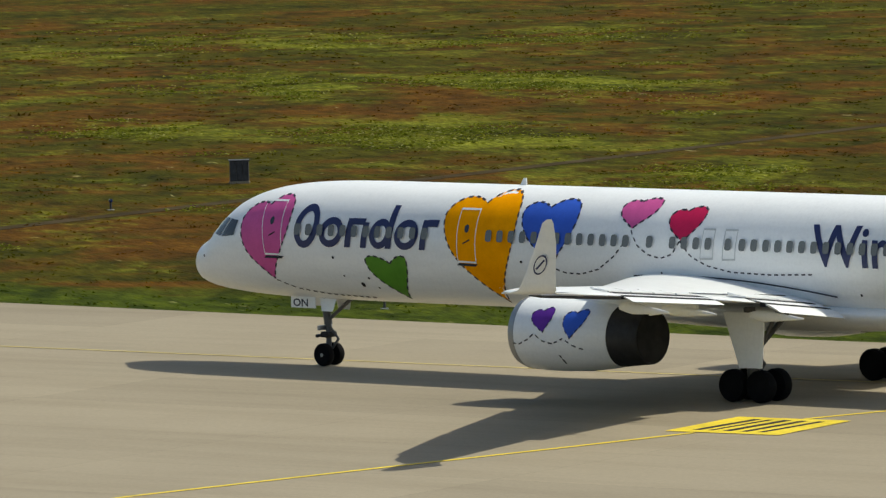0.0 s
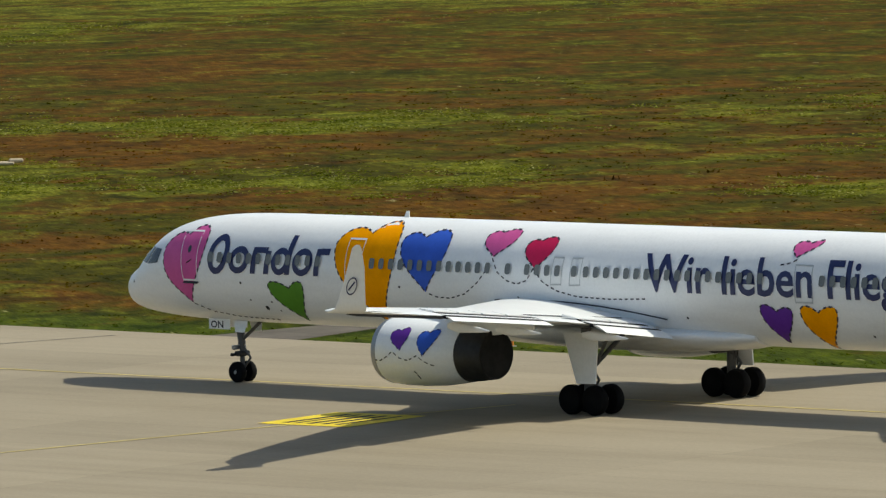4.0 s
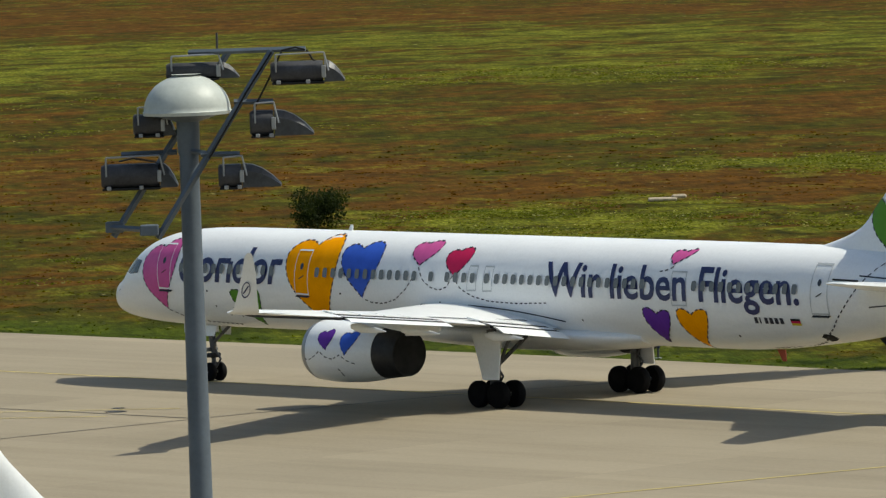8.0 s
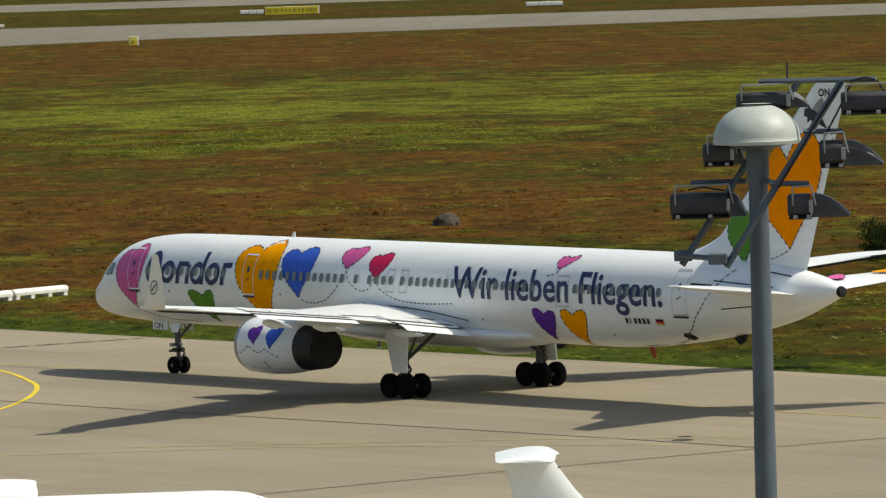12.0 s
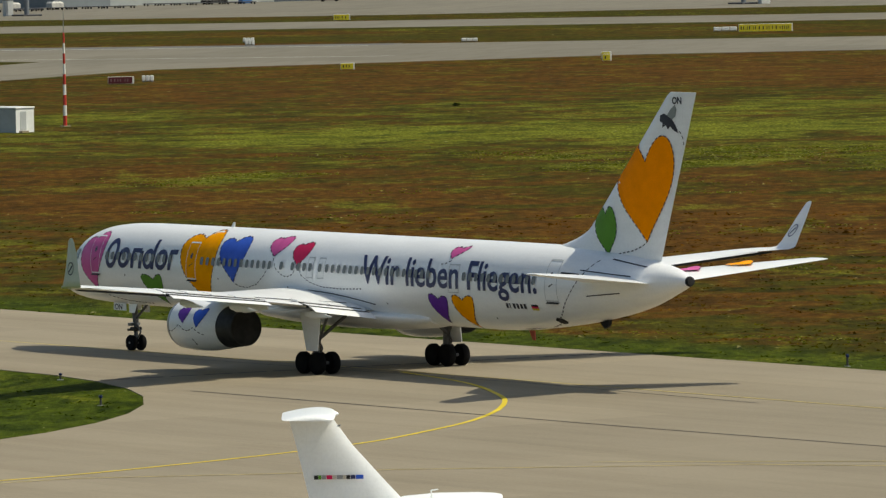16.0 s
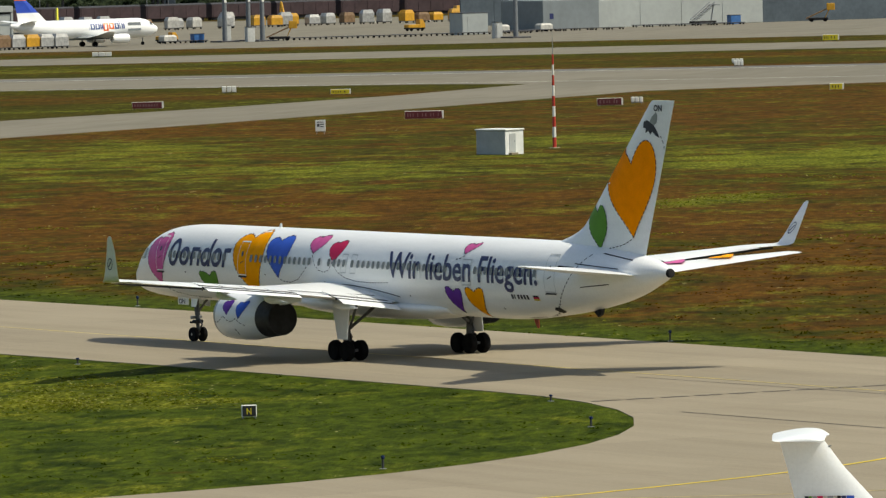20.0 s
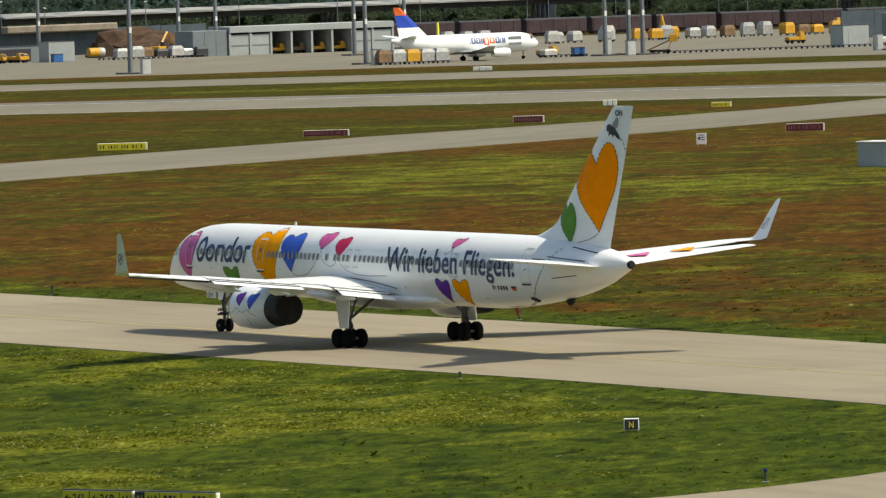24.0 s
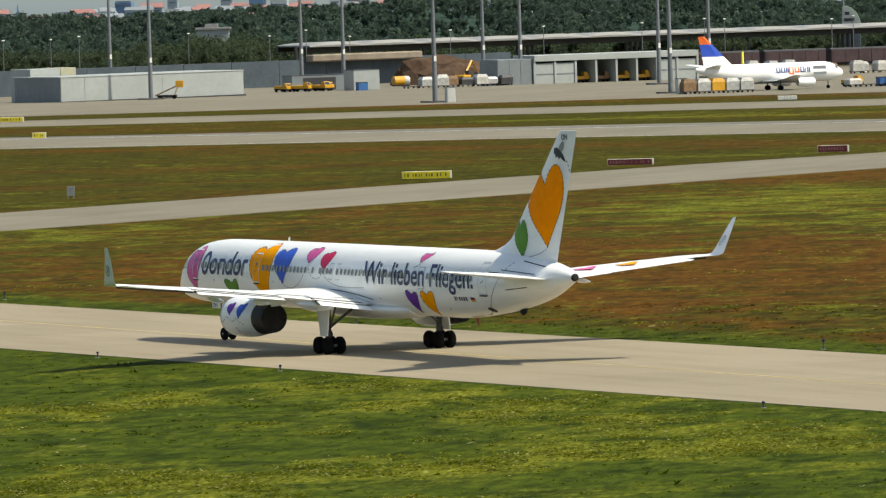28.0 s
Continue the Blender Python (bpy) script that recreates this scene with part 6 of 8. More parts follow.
BUSHLEAF = leafage("dark_bush_leaf", (0.016, 0.027, 0.007), (0.042, 0.058, 0.012))
def bush(x, y, w, h, seed):
    rng = random.Random(seed)
    t = thing("bush", "dark green rounded bush in the dry meadow", "bush", pose(x, y, land(x, y)), "meadow bushes")
    part("stems", Geo().rod((0, 0, -0.05), (0.1, 0.05, h * 0.5), 0.05, 0.02, 6).rod((0, 0, -0.05), (-0.25, 0.1, h * 0.45), 0.04, 0.02, 6), TAR, t)
    cs = [(rng.uniform(-0.33, 0.33) * w, rng.uniform(-0.33, 0.33) * w, h * rng.uniform(0.25, 0.68)) for _ in range(9)]
    part("crown", leaf_cloud(cs, [w * 0.26] * 9, 520, 0.08 * w / 2, seed), BUSHLEAF, t)


bush(-318.5, 296.5, 3.3, 2.5, 5)
for k, (x, y, w, h) in enumerate(((-300, 280, 1.2, 0.4), (-640, 470, 0.7, 0.35))):
    bush(x, y, w, h, 20 + k)


# ---- signs, cabins and the striped mast ----
SIGNRED = paint("sign_red_face", (0.10, 0.008, 0.013), 0.4)
SIGNYEL = paint("sign_yellow_face", (0.62, 0.52, 0.02), 0.4)
SIGNBLK = paint("sign_black_face", (0.015, 0.015, 0.015), 0.4)
SIGNPINK = paint("sign_faded_strokes", (0.22, 0.12, 0.12), 0.5)
SIGNWHT = paint("sign_white_edge", (0.74, 0.73, 0.68), 0.5)
def field_sign(x, y, w, h, face, ink, turn, label, words=None, end=True, marks=7):
    """A lit taxiway sign: box on legs, a coloured face, strokes or words."""
    z = land(x, y)
    t = thing("taxiway_sign", label, "sign", pose(x, y, z, 0, 0, turn), "taxiway signs")
    part("case", Geo().box(-w / 2, 0, 0.1, w / 2, 0.25, h, 0.02), SIGNWHT, t)
    part("face", Geo().box(-w / 2 + 0.04, -0.03, 0.13, w / 2 - (0.2 if end else 0.05), 0.004, h - 0.04, 0.008), face, t)
    for k in (-0.4, 0.4):
        part("leg", Geo().rod((w * k, 0.12, -0.1), (w * k, 0.12, 0.12), 0.04, None, 6), STEEL, t)
    if words:
        for word, x0, x1 in words:
            me = lettering(word, x0, x1, 0.13 + (h - 0.17) * 0.2, (h - 0.17) * 0.6, lambda a, b: (a, -0.036, b), 0.02)
            part("lettering", me, ink, t)
    else:
        rng = random.Random(int(abs(x)))
        a = -w / 2 + 0.3
        while a < w / 2 - 0.6:
            b = rng.uniform(0.12, 0.24)
            part("mark", Geo().box(a, -0.042, 0.13 + (h - 0.17) * 0.28, a + b * 0.7, -0.033, 0.13 + (h - 0.17) * 0.72, 0.002), ink, t)
            a += b + rng.choice((0.14, 0.18, 0.4))


field_sign(-312.2, 188.1, 0.72, 0.66, SIGNBLK, SIGNYEL, 64, "black sign with a yellow letter N in the grass", [("N", -0.13, 0.10)], False)
def direction_sign(x, y, w, h, turn, label, words, arrows, bars, lines, panel=None):
    """A yellow direction sign: case with a dark top strip, a face, words, arrows and dividing lines; panel: its black end field."""
    t = thing("taxiway_sign", label, "sign", pose(x, y, land(x, y), 0, 0, turn), "taxiway signs")
    part("case", Geo().box(-w / 2, 0, 0.1, w / 2, 0.25, h, 0.02), SIGNWHT, t)
    part("top_strip", Geo().box(-w / 2, -0.02, h + 0.002, w / 2 - 0.02, 0.24, h + 0.03, 0.006), SIGNBLK, t, "dark top strip")
    a0 = panel if panel is not None else -w / 2 + 0.03
    part("face", Geo().box(a0, -0.03, 0.13, w / 2 - 0.03, 0.004, h - 0.03, 0.008), SIGNYEL, t)
    if panel is not None:
        part("location_panel", Geo().box(-w / 2 + 0.03, -0.03, 0.13, panel - 0.005, 0.004, h - 0.03, 0.008), SIGNBLK, t, "black panel with a yellow letter")
    for k in (-0.4, 0.0, 0.4):
        part("leg", Geo().rod((w * k, 0.12, -0.1), (w * k, 0.12, 0.12), 0.04, None, 6), STEEL, t)
    zc, lh = 0.05 + h / 2, (h - 0.16) * 0.62
    for word, x0, x1 in words:
        me = lettering(word, x0, x1, zc - lh / 2, lh, lambda a, b: (a, -0.036, b), 0.02)
        part("lettering", me, SIGNYEL if panel is not None and x1 < panel else SIGNBLK, t)
    for x0, x1 in arrows:
        g = Geo().box(x0 + 0.05, -0.042, zc - 0.035, x1, -0.033, zc + 0.035, 0.002)
        m = min(0.19, (x1 - x0) * 0.7)
        g.add([(x0, -0.038, zc), (x0 + m, -0.038, zc + 0.17), (x0 + m, -0.038, zc + 0.08), (x0 + 0.1, -0.038, zc), (x0 + m, -0.038, zc - 0.08), (x0 + m, -0.038, zc - 0.17)], [(0, 3, 2, 1), (0, 5, 4, 3)])
        part("arrow", g, SIGNBLK, t)
    for x0, x1 in bars:
        part("mark", Geo().box(x0, -0.042, zc - lh / 2, x1, -0.033, zc + lh / 2, 0.002), SIGNBLK, t)
    for a in lines:
        part("dividing_line", Geo().box(a, -0.042, 0.15, a + 0.04, -0.033, h - 0.05, 0.002), SIGNBLK, t)


direction_sign(-291.6, 149.1, 3.75, 0.78, 26, "yellow direction sign with black runway numbers", [("26L", -1.30, -0.57), ("26R", 0.14, 0.97), ("N", 1.55, 1.78)], [(-1.74, -1.39), (-0.30, 0.05), (1.27, 1.49)], [], [-0.43, 1.17])
direction_sign(-287.9, 150.9, 4.3, 0.78, 26, "yellow direction sign with black strokes and a black panel", [("N", -1.98, -1.74), ("N", -1.45, -1.2)], [], [(-1.08, -0.98), (-0.6, -0.42), (-0.34, -0.16), (-0.08, 0.02), (0.9, 1.08), (1.16, 1.34), (1.42, 1.56)], [-0.85, 0.3, 1.85], -1.6)
for x, y, w, h, kind in ((-780.3, 403.6, 5.7, 0.95, "y"), (-804, 443.2, 5.5, 0.85, "r"), (-827.6, 485, 3.9, 0.95, "r"), (-736.2, 467.6, 4.4, 0.98, "r"), (-762.9, 510.8, 3.1, 0.95, "r"), (-868, 538.3, 2.7, 0.75, "y"),
                         (-796.1, 567.6, 1.8, 0.88, "y"), (-797.4, 610, 1.2, 0.95, "y"), (-810.1, 619.6, 1.35, 0.95, "y"), (-1141, 812.4, 3.0, 1.15, "y"), (-942.4, 752.2, 8.5, 1.3, "y"), (-1287.8, 581, 4.4, 0.95, "y"), (-1116.7, 508.5, 2.2, 1.0, "y")):
    field_sign(x, y, w, h, SIGNYEL if kind == "y" else SIGNRED, SIGNBLK if kind == "y" else SIGNPINK, 58,
               "yellow airfield sign with unreadable black strokes" if kind == "y" else "dark red airfield sign with unreadable white strokes")


def approach_bar(x, y, w, h):
    t = thing("approach_light_box", "low white approach light unit in the grass", "light unit", pose(x, y, land(x, y), 0, 0, 58), "white light units")
    for k in range(3):
        part("lamp_housing", Geo().box(-w / 2 + w * k / 3 + 0.04, -0.2, 0.2, -w / 2 + w * (k + 1) / 3 - 0.04, 0.4, h, 0.06), SIGNWHT, t)
    part("frame", Geo().box(-w / 2, -0.1, 0.12, w / 2, 0.1, 0.2, 0.02), STEEL, t)
    for k in (-0.35, 0.35):
        part("leg", Geo().rod((w * k, 0, -0.1), (w * k, 0, 0.15), 0.04, None, 6), STEEL, t)


for x, y, w, h in ((-768.3, 518.3, 1.5, 0.85), (-897.5, 538.8, 2.0, 1.0), (-1218.4, 704.6, 3.6, 0.95), (-954.2, 662.3, 1.5, 0.95), (-932.9, 687.7, 2.5, 0.65), (-921.6, 786.2, 5.9, 0.8), (-974.1, 675.9, 1.8, 0.8), (-951.6, 751.4, 3.7, 0.8)):
    approach_bar(x, y, w, h)


def barrier_row(x, y, turn):
    """A short and a long hollow white beam in one line, on low legs."""
    for a, b, legs in ((-3.0, -1.5, (-2.75, -1.75)), (-1.35, 3.0, (-1.1, 0.1, 1.5, 2.75))):
        t = thing("white_barrier", "low white barrier beam on short legs in the meadow", "barrier", pose(x, y, 0, 0, 0, turn), "white barriers")
        rings = []
        for u, q in ((a, 0.8), (a + 0.08, 0.97), (a + 0.2, 1.0), (b - 0.2, 1.0), (b - 0.08, 0.97), (b, 0.8)):
            rings.append([(u, yy * q, 0.38 + (zz - 0.12) * q) for yy, zz in ((-0.26, -0.04), (0.26, -0.04), (0.27, 0.12), (0.2, 0.24), (0.1, 0.3), (-0.1, 0.3), (-0.2, 0.24), (-0.27, 0.12))])
        part("beam", Geo().loft(rings), SIGNWHT, t)
        for u in legs:
            part("leg", Geo().box(u - 0.16, -0.24, -0.03, u + 0.16, 0.24, 0.23, 0.02), SIGNWHT, t)


barrier_row(-338.0, 250.8, 101)
t_board = thing("info_board", "small white notice board on posts in the meadow", "board", pose(-698.1, 430.3, land(-698.1, 430.3), 0, 0, 58))
part("panel", Geo().box(-0.54, -0.04, 0.25, 0.54, 0.04, 1.45, 0.02), SIGNWHT, t_board)
for a, b, c, d in ((-0.35, 0.75, -0.1, 1.05), (0.0, 0.95, 0.35, 1.05), (0.0, 0.7, 0.35, 0.8), (-0.35, 1.2, 0.35, 1.28)):
    part("mark", Geo().box(a, -0.052, b, c, -0.041, d, 0.002), SIGNBLK, t_board)
for k in (-0.4, 0.4):
    part("post", Geo().rod((k, 0, -0.1), (k, 0, 0.3), 0.04, None, 6), STEEL, t_board)
t_board2 = thing("info_board", "small grey notice board on posts in the meadow", "board", pose(-760.8, 350, land(-760.8, 350), 0, 0, 60))
part("panel", Geo().box(-0.42, -0.04, 0.3, 0.42, 0.04, 1.35, 0.02), STEEL, t_board2)
for k in (-0.3, 0.3):
    part("post", Geo().rod((k, 0, -0.1), (k, 0, 0.32), 0.04, None, 6), STEEL, t_board2)

CABINWHITE = paint("cabin_white_panel", (0.70, 0.71, 0.69), 0.5, vary=0.12, scale=0.8)
CABINGREY = paint("cabin_grey_panel", (0.40, 0.42, 0.42), 0.5, vary=0.12, scale=0.8)
t_cab = thing("equipment_cabin", "white and grey equipment cabin in the meadow", "cabin", pose(-610.2, 396.0, land(-610, 396), 0, 0, 14) @ Matrix.Scale(0.93, 4))
part("body", Geo().box(-2.1, -1.35, 0.0, 1.9, 1.35, 2.45, 0.04), CABINGREY, t_cab)
part("end_wall", Geo().box(1.9, -1.35, 0.0, 1.96, 1.35, 2.45, 0.02), CABINWHITE, t_cab)
part("roof", Geo().box(-2.2, -1.45, 2.45, 2.06, 1.45, 2.6, 0.04), CABINWHITE, t_cab)
d_cab = part("door", Geo().box(1.965, -0.75, 0.25, 2.0, 0.15, 2.15, 0.02), CABINGREY, t_cab, "grey panel door")
part("handle", Geo().box(2.0, -0.05, 1.3, 2.05, 0.0, 1.42, 0.005), STEEL, d_cab)
part("step", Geo().box(1.96, -0.9, 0, 2.4, 0.1, 0.2, 0.02), CONCRETE, t_cab)

t_rw = thing("striped_mast", "slim lattice mast banded red and white", "mast", pose(-621.4, 409.5, land(-621.4, 409.5)))
BANDRED = paint("red_band_paint", (0.45, 0.03, 0.015), 0.5)
for k in range(9):
    z = k * 1.0 + 0.05
    part("band", Geo().rod((0, 0, z), (0, 0, z + 1.0), 0.20 - 0.013 * k, 0.19 - 0.013 * k, 8), BANDRED if k % 2 == 0 else SIGNWHT, t_rw)
part("whip", Geo().rod((0, 0, 9.0), (0, 0, 11.2), 0.04, 0.02, 6), STEEL, t_rw)
part("foot", Geo().box(-0.4, -0.4, -0.1, 0.4, 0.4, 0.08, 0.03), CONCRETE, t_rw)


def chevron_post(x, y):
    """White marker board with black slanting bars, on a stub."""
    t = thing("marker_post", "white marker board with black slanting bars beside the path", "marker", pose(x, y, 0, 0, 0, 38), "path marker boards")
    part("stub", Geo().rod((0, 0.03, -0.1), (0, 0.03, 0.2), 0.03, None, 6), STEEL, t)
    b = part("board", Geo().box(-0.11, -0.02, 0.1, 0.11, 0.02, 0.68, 0.01), SIGNWHT, t)
    for k in range(3):
        z = 0.16 + 0.18 * k
        part("bar", Geo().add([(-0.1, -0.024, z + 0.1), (0.1, -0.024, z), (0.1, -0.024, z + 0.09), (-0.1, -0.024, z + 0.19)], [(0, 1, 2, 3)]), SIGNBLK, b)


chevron_post(-217.5, 259.4)
chevron_post(-217.5, 262.8)


# ---- the far cargo apron: frontages run along y ----
WALLBLUE = paint("blue_grey_sheet_wall", (0.075, 0.095, 0.115), 0.7, spec=0.15, vary=0.18, scale=0.15, fine=1.2)
HALLWHITE = paint("white_hall_cladding", (0.33, 0.355, 0.35), 0.5, vary=0.1, scale=0.1, fine=0.8)
HALLGREY = paint("grey_hall_cladding", (0.17, 0.195, 0.21), 0.5, vary=0.12, scale=0.1, fine=0.8)
HALLCREAM = paint("cream_hall_cladding", (0.36, 0.35, 0.25), 0.5, vary=0.12, scale=0.1, fine=0.8)
GSEYEL = paint("service_yellow", (0.55, 0.28, 0.012), 0.5, vary=0.2)
GSEBLUE = paint("service_blue", (0.03, 0.13, 0.36), 0.45, vary=0.2)
WHITEPAINT = paint("plain_white_paint", (0.45, 0.46, 0.45), 0.45, vary=0.12)
EARTH = paint("bare_brown_earth", (0.10, 0.066, 0.047), 0.95, spec=0.0, vary=0.35, scale=0.25, fine=1.5)
SPOIL = paint("pale_spoil", (0.24, 0.20, 0.155), 0.95, vary=0.25, scale=0.2, fine=1)
RUSTRED = paint("dull_maroon_sides", (0.040, 0.020, 0.024), 0.7, vary=0.35, scale=0.2, fine=1)
POLEGREY = paint("far_mast_grey", (0.15, 0.165, 0.18), 0.5, vary=0.15)
ALU = paint("scuffed_aluminium", (0.40, 0.40, 0.39), 0.45, 0.3, vary=0.3, scale=1.2, fine=5)
TARP = paint("grey_plastic_sheet", (0.45, 0.44, 0.41), 0.5, vary=0.3, scale=1.5, fine=5)
BROWN = paint("brown_packing", (0.20, 0.12, 0.06), 0.7, vary=0.3)
ROOFW = paint("pale_roof_membrane", (0.24, 0.24, 0.238), 0.5, vary=0.12, scale=0.1)


def far_hall():
    """Long white clad hall with a grey end and a cream annexe."""
    z = land(-1540, 725) - 0.3
    t = thing("cargo_hall", "long white clad hall with grey end wall", "hall", pose(-1531.5, 702.9, z, 0, 0, 9.5))
    part("body", Geo().box(-18, 0, 0, -0.08, 49, 5.8, 0.05), HALLWHITE, t)
    part("end_wall", Geo().box(-17.9, -0.12, 0, -0.2, -0.01, 5.8, 0.03), HALLGREY, t, "blue-grey end wall")
    for a, b in ((0.03, 6.27), (6.33, 26.97), (27.03, 48.97)):
        part("panel", Geo().box(-0.07, a, 0.6, 0.0, b, 5.8, 0.02), HALLWHITE, t)
    # dark strip standing in for the shadow and dolly row at the hall's foot
    part("plinth", Geo().box(-0.07, 0, 0, 0.9, 49, 0.6, 0.02), FLOODGREY, t, "dark strip for the shadow and dollies along the hall base")
    part("parapet", Geo().box(-18.1, -0.2, 5.8, 0.1, 49.1, 6.0, 0.03), HALLWHITE, t)
    part("annexe", Geo().box(-26, 12.5, 0, -18.3, 16.6, 7.7, 0.05), HALLCREAM, t, "cream annexe")
    part("annexe", Geo().box(-26, 4.4, 0, -18.3, 12.4, 7.6, 0.05), HALLWHITE, t)


def far_garage():
    """White vehicle shed with open and closed bays."""
    z = land(-1561, 857) - 0.2
    t = thing("vehicle_shed", "long white vehicle shed with four open bays", "shed", pose(-1561.3, 836.2, z))
    n, w = 8, 5.36
    part("back_wall", Geo().box(-10, 0, 0, -9.8, n * w, 6.3, 0.02), HALLGREY, t)
    part("roof", Geo().box(-10.2, -0.2, 5.5, 0.3, n * w + 0.2, 6.9, 0.05), HALLWHITE, t, "white roof band")
    for k in range(n + 1):
        part("pier", Geo().box(-9.8, k * w - 0.28, 0, 0.1, k * w + 0.28, 5.5, 0.03), HALLWHITE, t)
    for k in range(n):
        if k not in (2, 3, 4, 5):
            part("bay_door", Geo().box(-0.3, k * w + 0.3, 0, -0.15, (k + 1) * w - 0.3, 5.0, 0.02), HALLWHITE, t, "closed white bay door")
            part("bay_rail", Geo().box(-0.14, k * w + 0.3, 2.4, -0.08, (k + 1) * w - 0.3, 2.7, 0.01), HALLGREY, t)
    part("side_block", Geo().box(-9, -9.5, 0, -0.4, -0.5, 6.2, 0.05), HALLGREY, t, "grey metal side block")
    for k in range(3):
        part("side_panel", Geo().box(-0.39, -9.4 + 2.98 * k, 0.2, -0.33, -6.52 + 2.98 * k, 6.1, 0.02), HALLGREY, t)
    for k, y in enumerate((13.4, 18.8, 24.1, 29.5)):
        service_truck(-1564.5, 836.2 + y, 90, GSEYEL if k != 1 else BROWN)


def service_truck(x, y, turn, colour, high=2.4):
    t = thing("service_truck", "small yellow apron service vehicle", "vehicle", pose(x, y, land(x, y) + 0.05, 0, 0, turn), "apron service vehicles")
    part("chassis", Geo().box(-2.2, -0.9, 0.45, 2.2, 0.9, 0.75, 0.05), BLACK, t)
    part("body", Geo().box(-2.2, -0.92, 0.75, 0.8, 0.92, 1.45, 0.08), colour, t)
    c = part("cab", Geo().loft([[(0.8, -0.9, 0.75), (2.2, -0.9, 0.75), (2.2, 0.9, 0.75), (0.8, 0.9, 0.75)], [(0.8, -0.9, 1.5), (2.15, -0.9, 1.4), (2.15, 0.9, 1.4), (0.8, 0.9, 1.5)], [(0.85, -0.8, high), (1.6, -0.8, high), (1.6, 0.8, high), (0.85, 0.8, high)]]), colour, t)
    part("windscreen", Geo().add([(2.12, -0.75, 1.5), (2.12, 0.75, 1.5), (1.68, 0.68, high - 0.1), (1.68, -0.68, high - 0.1)], [(0, 1, 2, 3)]), GLASS, c)
    for a in (-1.4, 1.4):
        for b in (-0.85, 0.85):
            part("wheel", Geo().spin([(0.1, -0.12), (0.36, -0.12), (0.4, 0), (0.36, 0.12), (0.1, 0.12)], "y", (a, b, 0.4), 12), TYRE, t)
    return t


def van(x, y, turn):
    t = thing("van", "small white panel van on the apron", "van", pose(x, y, land(x, y) + 0.05, 0, 0, turn))
    part("body", Geo().loft([[(-2.3, -0.95, 0.4), (2.3, -0.95, 0.4), (2.3, 0.95, 0.4), (-2.3, 0.95, 0.4)], [(-2.35, -0.95, 1.0), (2.3, -0.95, 0.95), (2.3, 0.95, 0.95), (-2.35, 0.95, 1.0)], [(-2.2, -0.82, 1.95), (0.9, -0.82, 1.95), (0.9, 0.82, 1.95), (-2.2, 0.82, 1.95)]]), WHITEPAINT, t)
    part("windscreen", Geo().add([(2.1, -0.8, 1.1), (2.1, 0.8, 1.1), (1.05, 0.75, 1.88), (1.05, -0.75, 1.88)], [(0, 1, 2, 3)]), GLASS, t)
    part("side_window", Geo().add([(0.5, -0.93, 1.15), (1.6, -0.93, 1.15), (1.0, -0.86, 1.75), (0.5, -0.86, 1.75)], [(0, 1, 2, 3)]), GLASS, t)
    for a in (-1.4, 1.5):
        for b in (-0.85, 0.85):
            part("wheel", Geo().spin([(0.1, -0.12), (0.3, -0.12), (0.34, 0), (0.3, 0.12), (0.1, 0.12)], "y", (a, b, 0.34), 12), TYRE, t)


def belt_loader(x, y, turn):
    t = thing("belt_loader", "yellow belt loader with its ramp raised", "loader", pose(x, y, land(x, y) + 0.05, 0, 0, turn), "belt loaders")
    part("chassis", Geo().box(-2.5, -0.8, 0.4, 1.8, 0.8, 0.9, 0.06), BLACK, t)
    part("ramp", Geo().loft([[(-3.0, -0.5, 0.6), (-3.0, 0.5, 0.6), (-3.0, 0.5, 0.9), (-3.0, -0.5, 0.9)], [(3.2, -0.5, 3.3), (3.2, 0.5, 3.3), (3.2, 0.5, 3.6), (3.2, -0.5, 3.6)]]), BROWN, t, "brown conveyor ramp")
    part("cab", Geo().box(1.6, -0.7, 2.5, 3.3, 0.7, 4.0, 0.08), GSEYEL, t, "yellow raised cab")
    part("prop", Geo().rod((1.2, 0, 0.8), (2.2, 0, 2.9), 0.1, None, 6), GSEYEL, t)
    for a in (-1.8, 1.2):
        for b in (-0.8, 0.8):
            part("wheel", Geo().spin([(0.1, -0.12), (0.36, -0.12), (0.4, 0), (0.36, 0.12), (0.1, 0.12)], "y", (a, b, 0.4), 12), TYRE, t)


def dolly(x, y, turn, load, tall=1.6):
    t = thing("cargo_dolly", "low cargo dolly" + (" with a load" if load is not None else ", empty"), "dolly", pose(x, y, land(x, y) + 0.05, 0, 0, turn), "cargo dollies")
    part("deck", Geo().box(-1.6, -1.2, 0.4, 1.6, 1.2, 0.55, 0.03), FLOODGREY, t)
    part("tow_bar", Geo().rod((1.6, 0, 0.45), (2.2, 0, 0.4), 0.05, None, 6), STEEL, t)
    for a in (-1.2, 1.2):
        for b in (-1.0, 1.0):
            part("wheel", Geo().spin([(0.05, -0.08), (0.19, -0.08), (0.19, 0.08), (0.05, 0.08)], "y", (a, b, 0.2), 10), TYRE, t)
    if load is not None:
        part("load", Geo().loft([[(-1.5, -1.15, 0.56), (1.5, -1.15, 0.56), (1.5, 1.15, 0.56), (-1.5, 1.15, 0.56)], [(-1.5, -1.15, 0.56 + tall * 0.7), (1.5, -1.15, 0.56 + tall * 0.7), (1.5, 1.15, 0.56 + tall * 0.7), (-1.5, 1.15, 0.56 + tall * 0.7)],
                                 [(-1.1, -0.9, 0.56 + tall), (1.1, -0.9, 0.56 + tall), (1.1, 0.9, 0.56 + tall), (-1.1, 0.9, 0.56 + tall)]]), load, t, "strapped load")


